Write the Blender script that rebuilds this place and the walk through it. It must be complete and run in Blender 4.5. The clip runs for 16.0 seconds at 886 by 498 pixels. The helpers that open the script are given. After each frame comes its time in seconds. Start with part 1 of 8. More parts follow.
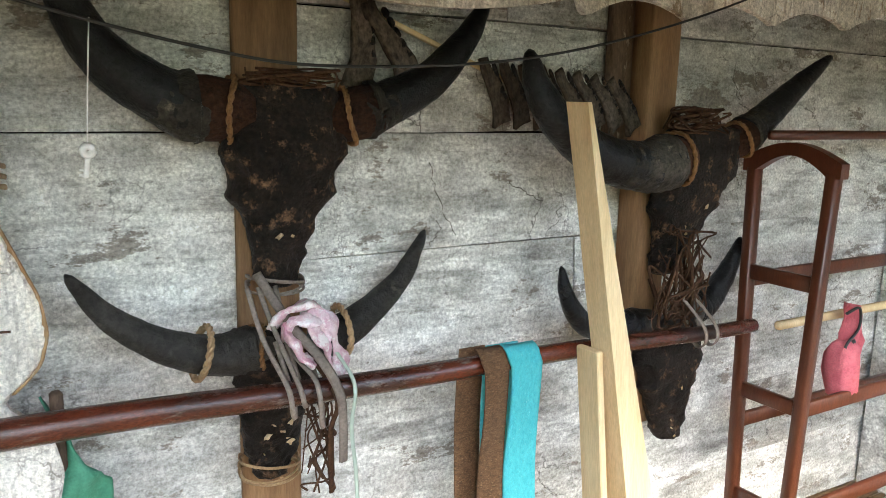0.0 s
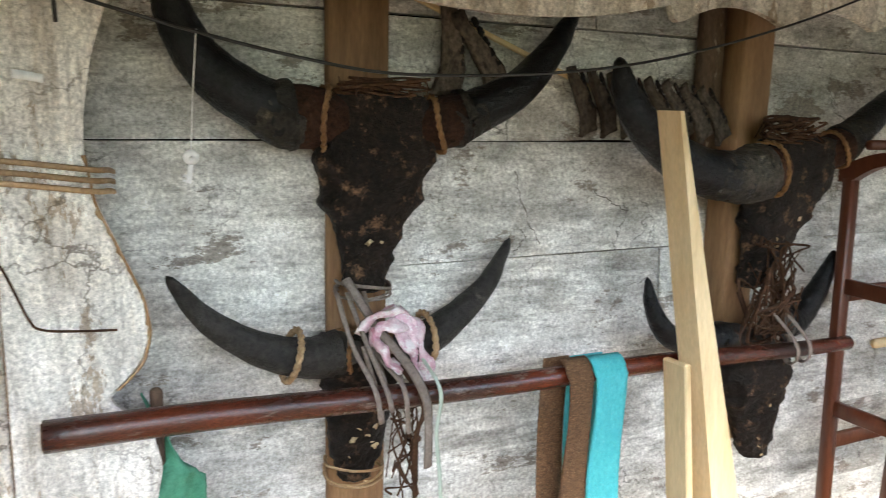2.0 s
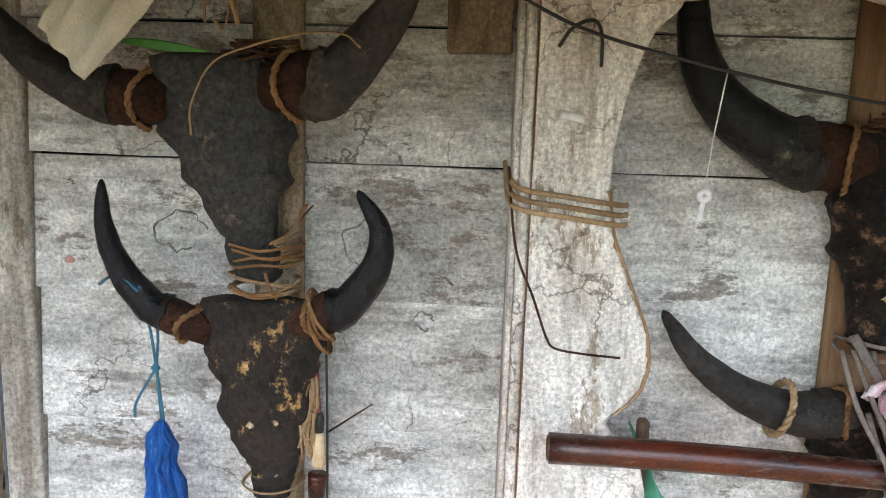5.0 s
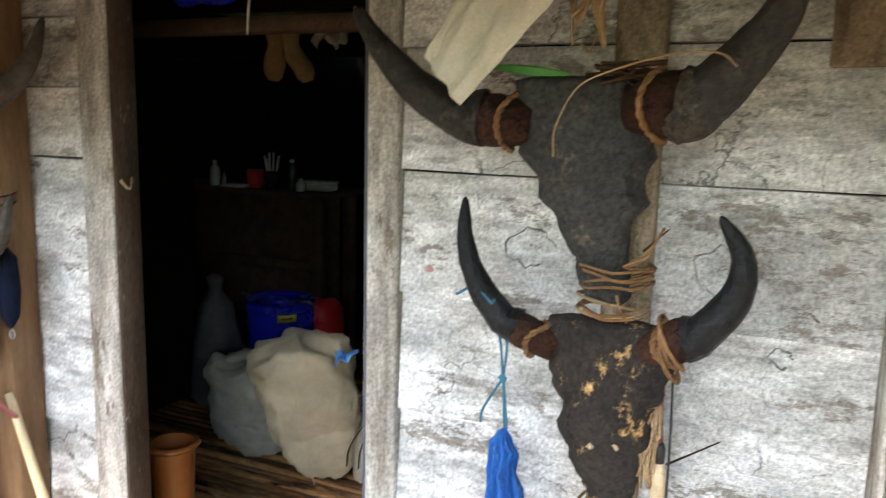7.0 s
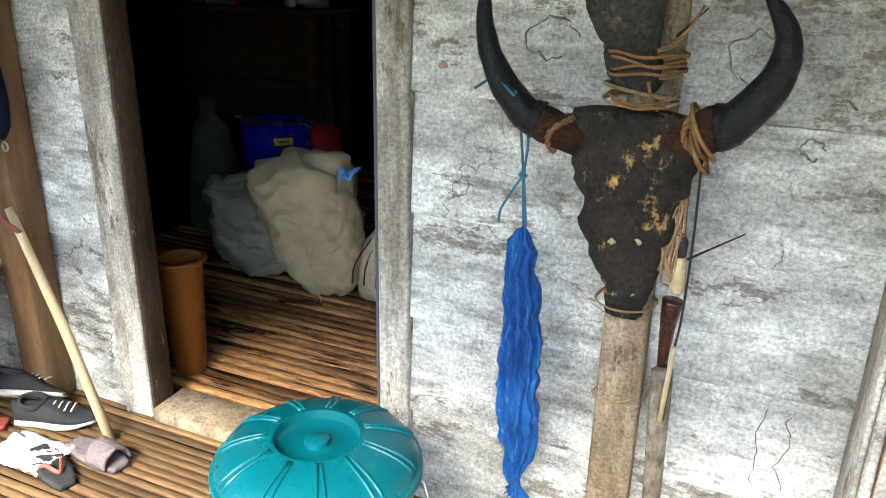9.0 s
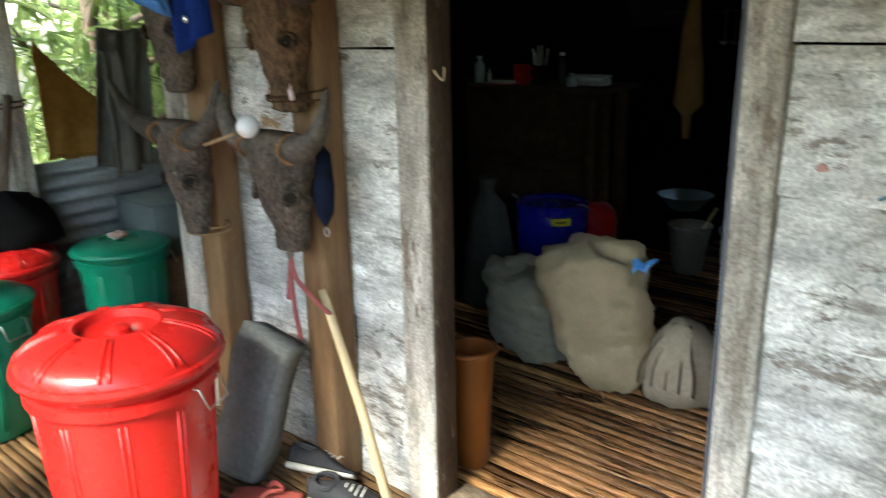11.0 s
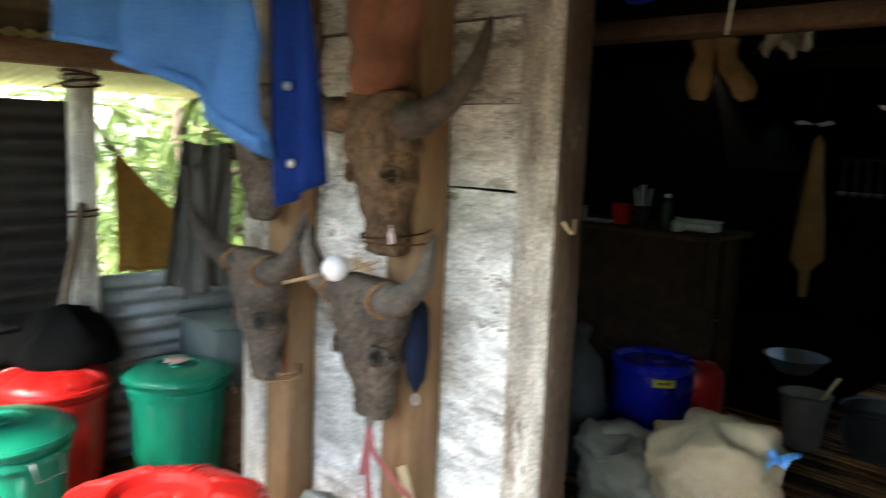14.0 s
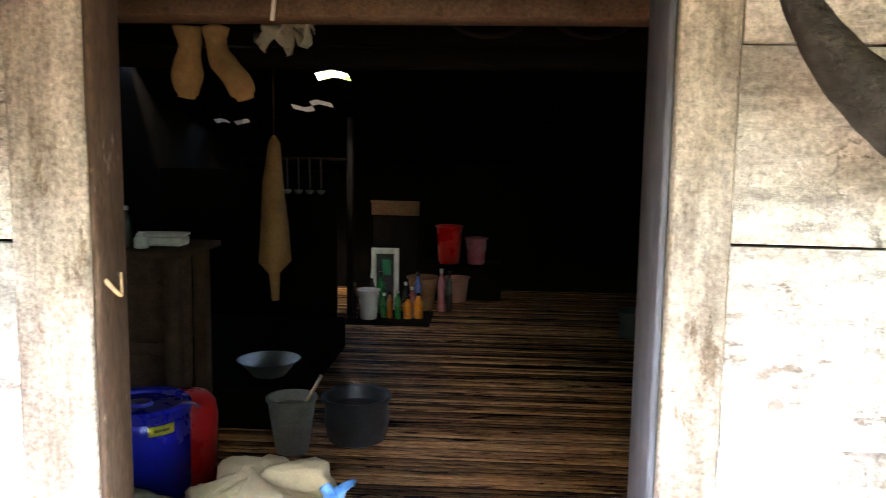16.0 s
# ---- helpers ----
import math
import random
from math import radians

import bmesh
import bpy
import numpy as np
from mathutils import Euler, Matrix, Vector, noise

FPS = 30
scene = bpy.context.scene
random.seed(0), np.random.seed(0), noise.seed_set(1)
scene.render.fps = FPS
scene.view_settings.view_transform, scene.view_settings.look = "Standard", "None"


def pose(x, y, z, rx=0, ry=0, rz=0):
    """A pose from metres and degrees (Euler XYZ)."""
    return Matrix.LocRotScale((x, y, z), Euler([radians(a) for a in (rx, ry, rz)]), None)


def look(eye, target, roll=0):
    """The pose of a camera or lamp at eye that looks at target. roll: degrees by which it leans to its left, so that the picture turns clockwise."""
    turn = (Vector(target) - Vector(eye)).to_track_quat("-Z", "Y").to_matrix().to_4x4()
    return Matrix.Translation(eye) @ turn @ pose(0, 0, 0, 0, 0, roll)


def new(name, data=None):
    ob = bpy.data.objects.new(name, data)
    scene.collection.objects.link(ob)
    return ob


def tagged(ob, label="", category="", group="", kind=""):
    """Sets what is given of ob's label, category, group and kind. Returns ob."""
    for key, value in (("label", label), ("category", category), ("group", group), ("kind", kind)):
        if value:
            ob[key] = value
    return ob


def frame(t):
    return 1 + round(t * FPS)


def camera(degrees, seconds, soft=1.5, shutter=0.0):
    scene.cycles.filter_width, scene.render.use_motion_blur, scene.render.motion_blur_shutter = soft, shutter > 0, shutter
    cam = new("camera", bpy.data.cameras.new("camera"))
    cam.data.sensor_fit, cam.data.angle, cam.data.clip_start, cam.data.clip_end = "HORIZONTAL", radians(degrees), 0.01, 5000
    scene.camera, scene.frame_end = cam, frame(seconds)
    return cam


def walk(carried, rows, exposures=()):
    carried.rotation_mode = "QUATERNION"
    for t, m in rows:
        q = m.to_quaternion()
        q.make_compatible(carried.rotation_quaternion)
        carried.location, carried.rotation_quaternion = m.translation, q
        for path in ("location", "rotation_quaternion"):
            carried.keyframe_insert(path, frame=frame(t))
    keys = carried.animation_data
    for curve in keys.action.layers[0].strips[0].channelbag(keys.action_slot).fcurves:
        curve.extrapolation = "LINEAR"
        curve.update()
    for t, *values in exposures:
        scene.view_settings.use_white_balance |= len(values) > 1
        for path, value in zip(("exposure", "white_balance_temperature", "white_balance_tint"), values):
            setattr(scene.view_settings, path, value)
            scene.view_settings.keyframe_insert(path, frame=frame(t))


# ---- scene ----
cam = camera(59.2, 16.0, soft=0.5, shutter=0.5)
PATH = [
    (0, (1.307, -1.843, 1.621), (2.326, -0.162, 1.252), 1.4),
    (0.5, (1.302, -1.846, 1.625), (2.308, -0.159, 1.25), 1.6),
    (1, (1.308, -1.845, 1.63), (2.299, -0.148, 1.259), 1.8),
    (1.5, (1.298, -1.832, 1.626), (2.241, -0.104, 1.27), 1.5),
    (2, (1.265, -1.826, 1.618), (2.133, -0.059, 1.268), 1.4),
    (2.5, (1.249, -1.811, 1.619), (1.967, 0.023, 1.273), 1.4),
    (3, (1.203, -1.795, 1.626), (1.673, 0.121, 1.297), 1.1),
    (3.5, (1.168, -1.796, 1.632), (1.319, 0.169, 1.294), 1.0),
    (3.7, (1.141, -1.79, 1.638), (1.203, 0.178, 1.287), 1.1),
    (5.8, (1.037, -1.771, 1.658), (0.781, 0.19, 1.358), 1.7),
    (6, (1.026, -1.77, 1.66), (0.676, 0.178, 1.372), 1.4),
    (6.5, (0.993, -1.771, 1.661), (0.393, 0.117, 1.387), 1.7),
    (7, (0.944, -1.786, 1.666), (0.116, 0.005, 1.343), 1.4),
    (7.5, (0.895, -1.785, 1.624), (0.038, -0.044, 1.143), 1.4),
    (8, (0.883, -1.765, 1.558), (0.108, -0.037, 0.915), 1.5),
    (8.2, (0.883, -1.779, 1.556), (0.145, -0.066, 0.836), 1.3),
    (10.3, (0.707, -1.746, 1.564), (-0.246, -0.123, 0.887), -0.6),
    (10.5, (0.657, -1.743, 1.584), (-0.38, -0.155, 0.949), -1.0),
    (11, (0.545, -1.73, 1.603), (-0.72, -0.289, 1.038), -1.2),
    (11.5, (0.531, -1.673, 1.636), (-0.914, -0.366, 1.184), -1.2),
    (12, (0.539, -1.627, 1.64), (-1.083, -0.532, 1.232), -0.3),
    (12.5, (0.46, -1.684, 1.659), (-1.324, -0.863, 1.283), -0.9),
    (13, (0.406, -1.753, 1.67), (-1.425, -1.023, 1.331), -0.2),
    (13.5, (0.305, -1.704, 1.659), (-1.368, -0.655, 1.342), 1.5),
    (14, (0.158, -1.524, 1.648), (-1.261, -0.142, 1.37), 2.3),
    (14.5, (-0.034, -1.34, 1.647), (-1.097, 0.334, 1.391), 2.0),
    (15, (-0.241, -1.244, 1.672), (-0.844, 0.649, 1.441), 0.6),
    (15.5, (-0.362, -1.224, 1.677), (-0.65, 0.741, 1.443), 0.8),
    (16, (-0.367, -1.227, 1.676), (-0.479, 0.755, 1.43), 0.9),
]
walk(cam, [(t, look(eye, target, roll)) for t, eye, target, roll in PATH],
     exposures=[(0.0, 3.43, 7050, 5), (3.5, 3.42, 7100, 9), (6.0, 3.62, 7050, 10), (7.0, 3.95, 7100, 8), (7.5, 3.96, 7050, 5), (8.0, 3.43, 6900, 3), (10.5, 3.47, 7200, 2), (11.5, 3.65, 7100, -2), (13.0, 3.91, 6650, -1), (14.2, 4.38, 7350, 5), (15.0, 5.2, 7700, 11), (16.0, 5.55, 7650, 13)])

# ---- daylight: overcast sky in front of the veranda ----
world = bpy.data.worlds.new("overcast_sky")
scene.world = world
world.use_nodes = True
wn = world.node_tree.nodes
sky = wn.new("ShaderNodeTexSky")
sky.sky_type = "NISHITA"
sky.sun_disc = False
sky.sun_elevation = radians(47)
sky.sun_rotation = radians(200)
sky.air_density, sky.dust_density, sky.ozone_density = 1.0, 1.5, 1.5
wn["Background"].inputs["Strength"].default_value = 0.15
world.node_tree.links.new(sky.outputs["Color"], wn["Background"].inputs["Color"])
sun_data = bpy.data.lights.new("sun", "SUN")
sun_data.energy, sun_data.angle, sun_data.color = 1.5, radians(25), (1.0, 0.97, 0.92)
sun = new("sun", sun_data)
sun.matrix_world = look((2, -10, 10.9), (0, 0, 0))
scene.view_settings.exposure = 0.0


# ---- materials ----
def mat(name, c1, c2, scale=8.0, rough=0.7, bump=0.15, stretch=(1, 1, 1), spots=None, spot_at=0.62, metal=0.0,
        fine=60.0, spec=0.4, coat=0.0, vary=0.12, spot_scale=None, sheen=0.0, through_light=0.0, each=None):
    m = bpy.data.materials.new(name)
    m.use_nodes = True
    n, l = m.node_tree.nodes, m.node_tree.links
    b = n["Principled BSDF"]
    b.inputs["Roughness"].default_value = rough
    b.inputs["Metallic"].default_value = metal
    b.inputs["Specular IOR Level"].default_value = spec
    b.inputs["Coat Weight"].default_value = coat
    b.inputs["Coat Roughness"].default_value = 0.15
    b.inputs["Sheen Weight"].default_value = sheen
    tc, info = n.new("ShaderNodeTexCoord"), n.new("ShaderNodeObjectInfo")
    off = n.new("ShaderNodeVectorMath")
    off.operation = "MULTIPLY_ADD"
    l.new(info.outputs["Random"], off.inputs[0])
    off.inputs[1].default_value = (37.0, 19.0, 53.0)
    l.new(tc.outputs["Object"], off.inputs[2])
    mp = n.new("ShaderNodeMapping")
    mp.inputs["Scale"].default_value = stretch
    l.new(off.outputs[0], mp.inputs["Vector"])

    def grain(s, detail, roughness):
        t = n.new("ShaderNodeTexNoise")
        t.inputs["Scale"].default_value, t.inputs["Detail"].default_value, t.inputs["Roughness"].default_value = s, detail, roughness
        l.new(mp.outputs[0], t.inputs["Vector"])
        return t.outputs["Fac"]

    def ramp(src, a, z):
        r = n.new("ShaderNodeMapRange")
        r.inputs["From Min"].default_value, r.inputs["From Max"].default_value = a, z
        l.new(src, r.inputs["Value"])
        return r.outputs[0]

    def mix(f, a, z, mode="MIX"):
        x = n.new("ShaderNodeMix")
        x.data_type, x.blend_type = "RGBA", mode
        for sock, v in ((x.inputs["Factor"], f), (x.inputs["A"], a), (x.inputs["B"], z)):
            if isinstance(v, (tuple, float, int)):
                sock.default_value = (*v, 1) if isinstance(v, tuple) and len(v) == 3 else v
            else:
                l.new(v, sock)
        return x.outputs["Result"]

    big, small = grain(scale, 10, 0.68), grain(fine, 5, 0.65)
    col = mix(ramp(big, 0.34, 0.66), c1, c2)
    if spots:
        sp = grain(spot_scale or scale * 2.3, 10, 0.72)
        col = mix(ramp(sp, spot_at, spot_at + 0.09), col, spots)
    shade = mix(ramp(small, 0.3, 0.7), (1 - vary * 1.6,) * 3, (1 + vary,) * 3)
    col = mix(1.0, col, shade, "MULTIPLY")
    one, geo, sm, fr = n.new("ShaderNodeMapRange"), n.new("ShaderNodeNewGeometry"), n.new("ShaderNodeMath"), n.new("ShaderNodeMath")
    fr.operation = "FRACT"
    l.new(info.outputs["Random"], sm.inputs[0])
    l.new(geo.outputs["Random Per Island"], sm.inputs[1])
    l.new(sm.outputs[0], fr.inputs[0])
    spread = vary if each is None else each
    one.inputs["To Min"].default_value, one.inputs["To Max"].default_value = 1 - spread, 1 + spread
    l.new(fr.outputs[0] if each else info.outputs["Random"], one.inputs["Value"])
    col = mix(1.0, col, one.outputs[0], "MULTIPLY")
    l.new(col, b.inputs["Base Color"])
    rr = n.new("ShaderNodeMapRange")
    rr.inputs["To Min"].default_value, rr.inputs["To Max"].default_value = max(rough - 0.12, 0.03), min(rough + 0.15, 1)
    l.new(big, rr.inputs["Value"])
    l.new(rr.outputs[0], b.inputs["Roughness"])
    if bump:
        h = n.new("ShaderNodeMath")
        h.operation = "ADD"
        l.new(big, h.inputs[0])
        l.new(small, h.inputs[1])
        bp = n.new("ShaderNodeBump")
        bp.inputs["Strength"].default_value, bp.inputs["Distance"].default_value = bump, 0.01
        l.new(h.outputs[0], bp.inputs["Height"])
        l.new(bp.outputs[0], b.inputs["Normal"])
    if through_light:
        b.inputs["Transmission Weight"].default_value = 0.0
        tr, ms = n.new("ShaderNodeBsdfTranslucent"), n.new("ShaderNodeMixShader")
        l.new(col, tr.inputs["Color"])
        ms.inputs[0].default_value = through_light
        l.new(b.outputs[0], ms.inputs[1])
        l.new(tr.outputs[0], ms.inputs[2])
        l.new(ms.outputs[0], n["Material Output"].inputs["Surface"])
    return m


def weathered(name, pale, grey, streak, stain, stretch, patch_at=0.52, cracks=0.75):
    """Old limewashed wood: worn patches, grain streaks, brown stains, specks and fine cracks."""
    m = bpy.data.materials.new(name)
    m.use_nodes = True
    n, l = m.node_tree.nodes, m.node_tree.links
    b = n["Principled BSDF"]
    b.inputs["Specular IOR Level"].default_value = 0.15
    b.inputs["Roughness"].default_value = 0.88
    tc, info = n.new("ShaderNodeTexCoord"), n.new("ShaderNodeObjectInfo")
    off = n.new("ShaderNodeVectorMath")
    off.operation = "MULTIPLY_ADD"
    l.new(info.outputs["Random"], off.inputs[0])
    off.inputs[1].default_value = (31.0, 7.0, 43.0)
    l.new(tc.outputs["Object"], off.inputs[2])

    def coords(scale):
        mp = n.new("ShaderNodeMapping")
        mp.inputs["Scale"].default_value = scale
        l.new(off.outputs[0], mp.inputs["Vector"])
        return mp.outputs[0]

    def grain(s, detail, rough, vec):
        t = n.new("ShaderNodeTexNoise")
        t.inputs["Scale"].default_value, t.inputs["Detail"].default_value, t.inputs["Roughness"].default_value = s, detail, rough
        l.new(vec, t.inputs["Vector"])
        return t

    def ramp(src, lo, hi, to=1.0):
        r = n.new("ShaderNodeMapRange")
        r.inputs["From Min"].default_value, r.inputs["From Max"].default_value, r.inputs["To Max"].default_value = lo, hi, to
        l.new(src, r.inputs["Value"])
        return r.outputs[0]

    def mix(f, p, q, mode="MIX"):
        x = n.new("ShaderNodeMix")
        x.data_type, x.blend_type = "RGBA", mode
        for sock, v in ((x.inputs["Factor"], f), (x.inputs["A"], p), (x.inputs["B"], q)):
            if isinstance(v, tuple):
                sock.default_value = (*v, 1)
            elif isinstance(v, float):
                sock.default_value = v
            else:
                l.new(v, sock)
        return x.outputs["Result"]

    def times(p, q):
        x = n.new("ShaderNodeMath")
        x.operation = "MULTIPLY"
        l.new(p, x.inputs[0])
        l.new(q, x.inputs[1])
        return x.outputs[0]

    along = coords(stretch)
    flat = coords((1, 1, 1))
    patch = grain(3.4, 14, 0.72, coords(tuple(0.22 + 0.78 * s for s in stretch))).outputs["Fac"]
    brush = grain(34, 8, 0.7, along).outputs["Fac"]
    lines = grain(13, 9, 0.62, along).outputs["Fac"]
    blot = grain(1.5, 8, 0.6, flat).outputs["Fac"]
    speck = grain(105, 6, 0.75, flat).outputs["Fac"]
    warp = grain(3.5, 6, 0.6, flat)
    bend = n.new("ShaderNodeVectorMath")
    bend.operation = "MULTIPLY_ADD"
    l.new(warp.outputs["Color"], bend.inputs[0])
    bend.inputs[1].default_value = (0.35, 0.35, 0.35)
    l.new(flat, bend.inputs[2])
    vor = n.new("ShaderNodeTexVoronoi")
    vor.feature = "DISTANCE_TO_EDGE"
    vor.inputs["Scale"].default_value = 5.0
    l.new(bend.outputs[0], vor.inputs["Vector"])
    crack = times(ramp(vor.outputs["Distance"], 0.018, 0.004), ramp(blot, 0.50, 0.60, cracks))
    each = n.new("ShaderNodeMapRange")
    each.inputs["To Min"].default_value, each.inputs["To Max"].default_value = 0.86, 1.10
    l.new(info.outputs["Random"], each.inputs["Value"])
    mottle = grain(11, 12, 0.74, coords(tuple(0.45 + 0.55 * s for s in stretch))).outputs["Fac"]
    peel = grain(5.5, 14, 0.78, coords(tuple(0.35 + 0.65 * s for s in stretch))).outputs["Fac"]
    smear = grain(2.2, 6, 0.62, coords(tuple(0.3 + 0.7 * s for s in stretch))).outputs["Fac"]
    col = mix(ramp(patch, patch_at - 0.05, patch_at + 0.06), pale, grey)
    col = mix(ramp(smear, 0.52, 0.64, 0.50), col, tuple(0.62 * v for v in grey))
    col = mix(ramp(lines, 0.55, 0.66, 0.60), col, streak)
    col = mix(ramp(brush, 0.53, 0.64, 0.45), col, tuple(0.5 * v for v in grey))
    col = mix(ramp(brush, 0.42, 0.30, 0.35), col, tuple(min(1.1 * v, 0.86) for v in pale))
    col = mix(ramp(peel, 0.565, 0.585, 0.85), col, tuple(0.5 * (p + q) for p, q in zip(streak, stain)))
    col = mix(ramp(blot, 0.56, 0.74, 0.6), col, stain)
    col = mix(1.0, col, mix(ramp(mottle, 0.36, 0.64), (0.70, 0.69, 0.68), (1.26, 1.26, 1.26)), "MULTIPLY")
    col = mix(1.0, col, mix(ramp(speck, 0.32, 0.68), (0.52, 0.515, 0.51), (1.42, 1.42, 1.42)), "MULTIPLY")
    col = mix(crack, col, tuple(0.35 * v for v in streak))
    col = mix(1.0, col, each.outputs[0], "MULTIPLY")
    l.new(col, b.inputs["Base Color"])
    h = n.new("ShaderNodeMath")
    h.operation = "ADD"
    l.new(mottle, h.inputs[0])
    l.new(speck, h.inputs[1])
    bp = n.new("ShaderNodeBump")
    bp.inputs["Strength"].default_value, bp.inputs["Distance"].default_value = 0.6, 0.008
    l.new(h.outputs[0], bp.inputs["Height"])
    l.new(bp.outputs[0], b.inputs["Normal"])
    return m


PLANK = weathered("whitewashed_plank", (0.78, 0.775, 0.74), (0.50, 0.49, 0.46), (0.21, 0.195, 0.18), (0.29, 0.235, 0.18), (0.22, 1.0, 1.3))
CARVED = weathered("old_white_paint_on_wood", (0.84, 0.81, 0.75), (0.60, 0.56, 0.50), (0.36, 0.29, 0.22), (0.40, 0.29, 0.19), (1.5, 1.0, 0.18), 0.56)
JAMB = weathered("grey_weathered_timber", (0.80, 0.76, 0.69), (0.50, 0.45, 0.385), (0.20, 0.165, 0.13), (0.27, 0.20, 0.14), (1.6, 1.6, 0.14), 0.52, 0.4)
JAMB_DARK = mat("dark_brown_worn_timber", (0.06, 0.038, 0.026), (0.13, 0.088, 0.06), 6, 0.75, 0.4, (2, 2, 0.6), (0.40, 0.33, 0.26), 0.60, fine=70, vary=0.25, spec=0.2)
BROWN_WOOD = mat("reddish_brown_timber", (0.17, 0.09, 0.042), (0.30, 0.175, 0.088), 7, 0.7, 0.25, (3, 3, 0.35), (0.10, 0.05, 0.025), 0.66, fine=90, vary=0.15)
RAW_WOOD = mat("fresh_sawn_timber", (0.62, 0.45, 0.24), (0.72, 0.57, 0.35), 7, 0.65, 0.15, (3, 3, 0.25), (0.38, 0.22, 0.09), 0.7, fine=90, vary=0.1)
BEAM_WOOD = mat("brown_roof_timber", (0.15, 0.085, 0.048), (0.24, 0.145, 0.085), 6, 0.8, 0.35, (2, 0.6, 2), (0.06, 0.035, 0.02), 0.62, vary=0.2, spec=0.15)
POST_WOOD = weathered("rough_sawn_brown_post", (0.42, 0.33, 0.235), (0.31, 0.23, 0.155), (0.14, 0.095, 0.062), (0.20, 0.135, 0.08), (1.6, 1.6, 0.14), 0.5, 0.4)
OLD_POST = weathered("grey_brown_sawn_post", (0.25, 0.19, 0.14), (0.18, 0.13, 0.09), (0.09, 0.06, 0.04), (0.13, 0.085, 0.055), (1.6, 1.6, 0.14), 0.5, 0.4)
POLISHED = mat("varnished_red_brown_pole", (0.090, 0.018, 0.008), (0.014, 0.008, 0.007), 2.2, 0.24, 0.2, (1, 3, 3), (0.12, 0.09, 0.075), 0.58, coat=0.3, fine=110, vary=0.3, spot_scale=10)
VARNISH = mat("varnished_mahogany", (0.075, 0.020, 0.009), (0.125, 0.037, 0.017), 9, 0.35, 0.1, (2, 2, 0.5), fine=100, coat=0.15)
BONE = mat("smoke_blackened_bone", (0.003, 0.0026, 0.0026), (0.019, 0.013, 0.010), 9, 0.55, 1.0, (1, 1, 1), (0.13, 0.075, 0.044), 0.555, fine=95, vary=0.5, spec=0.2)
BONE_GREY = mat("dark_grey_smoked_bone", (0.021, 0.021, 0.020), (0.038, 0.037, 0.034), 7, 0.6, 0.45, (1, 1, 1), (0.10, 0.075, 0.055), 0.58, fine=85, vary=0.45, spec=0.2)
BONE_FLAKED = mat("blackened_bone_flaked_to_tan", (0.012, 0.011, 0.010), (0.035, 0.027, 0.022), 10, 0.75, 0.9, (1, 1, 0.8), (0.50, 0.30, 0.12), 0.575, fine=85, vary=0.38, spot_scale=15, spec=0.25)
BONE_TAN = mat("dusty_brown_bone", (0.24, 0.15, 0.085), (0.085, 0.05, 0.032), 9, 0.8, 0.45, (1, 1, 0.6), (0.32, 0.25, 0.17), 0.63, fine=85, vary=0.45, spec=0.15)
BONE_DUST = mat("dusty_grey_brown_bone", (0.12, 0.095, 0.074), (0.045, 0.035, 0.028), 9, 0.8, 0.45, (1, 1, 0.7), (0.28, 0.22, 0.16), 0.63, fine=85, vary=0.45, spec=0.15)
RAW_BONE = mat("pale_raw_bone", (0.66, 0.52, 0.33), (0.50, 0.36, 0.20), 20, 0.7, 0.4, fine=90)
# Near-black in place of the shade inside an eye hollow.
SOCKET = mat("socket_shade_black", (0.006, 0.005, 0.004), (0.014, 0.010, 0.008), 20, 0.9, 0.3)
HORN = mat("blue_black_horn", (0.003, 0.0036, 0.0046), (0.012, 0.0125, 0.014), 7, 0.30, 0.7, (1, 1, 1), (0.09, 0.08, 0.07), 0.65, fine=60, vary=0.5, spot_scale=24, spec=0.25)
HORN_WORN = mat("ridged_tan_grey_horn", (0.018, 0.017, 0.016), (0.085, 0.074, 0.058), 12, 0.6, 1.0, (1, 1, 1), (0.19, 0.165, 0.125), 0.60, fine=80, vary=0.45, spec=0.25)
HORN_GREY = mat("dull_grey_horn", (0.020, 0.019, 0.018), (0.062, 0.057, 0.051), 8, 0.5, 0.9, (1, 1, 1), (0.12, 0.105, 0.09), 0.60, fine=60, vary=0.4, spec=0.3)
HORN_DUST = mat("dusty_brown_horn", (0.13, 0.11, 0.09), (0.05, 0.042, 0.036), 9, 0.75, 0.5, (1, 1, 1), (0.17, 0.14, 0.11), 0.64, fine=55, vary=0.25, spec=0.2)
HORN_BASE = mat("red_brown_horn_base", (0.028, 0.012, 0.008), (0.075, 0.032, 0.018), 14, 0.8, 0.9, (1, 1, 1), (0.014, 0.007, 0.005), 0.56, fine=90, vary=0.35, spec=0.2)
ROPE = mat("plaited_cane_tie", (0.29, 0.15, 0.06), (0.18, 0.09, 0.036), 25, 0.7, 0.4, fine=160, vary=0.2)
CANE = mat("split_cane_strip", (0.42, 0.29, 0.16), (0.30, 0.18, 0.09), 18, 0.6, 0.25, fine=140, vary=0.2)
CANE_GREY = mat("grey_dusty_cane_strip", (0.24, 0.20, 0.17), (0.15, 0.12, 0.10), 18, 0.75, 0.25, fine=140, vary=0.2)
DARK_TIE = mat("dark_vine_tie", (0.045, 0.022, 0.013), (0.10, 0.052, 0.03), 20, 0.85, 0.5, fine=120, vary=0.3, spec=0.15)
BLACK_CABLE = mat("black_cable_sheath", (0.012, 0.012, 0.013), (0.03, 0.03, 0.03), 20, 0.5, 0.05)
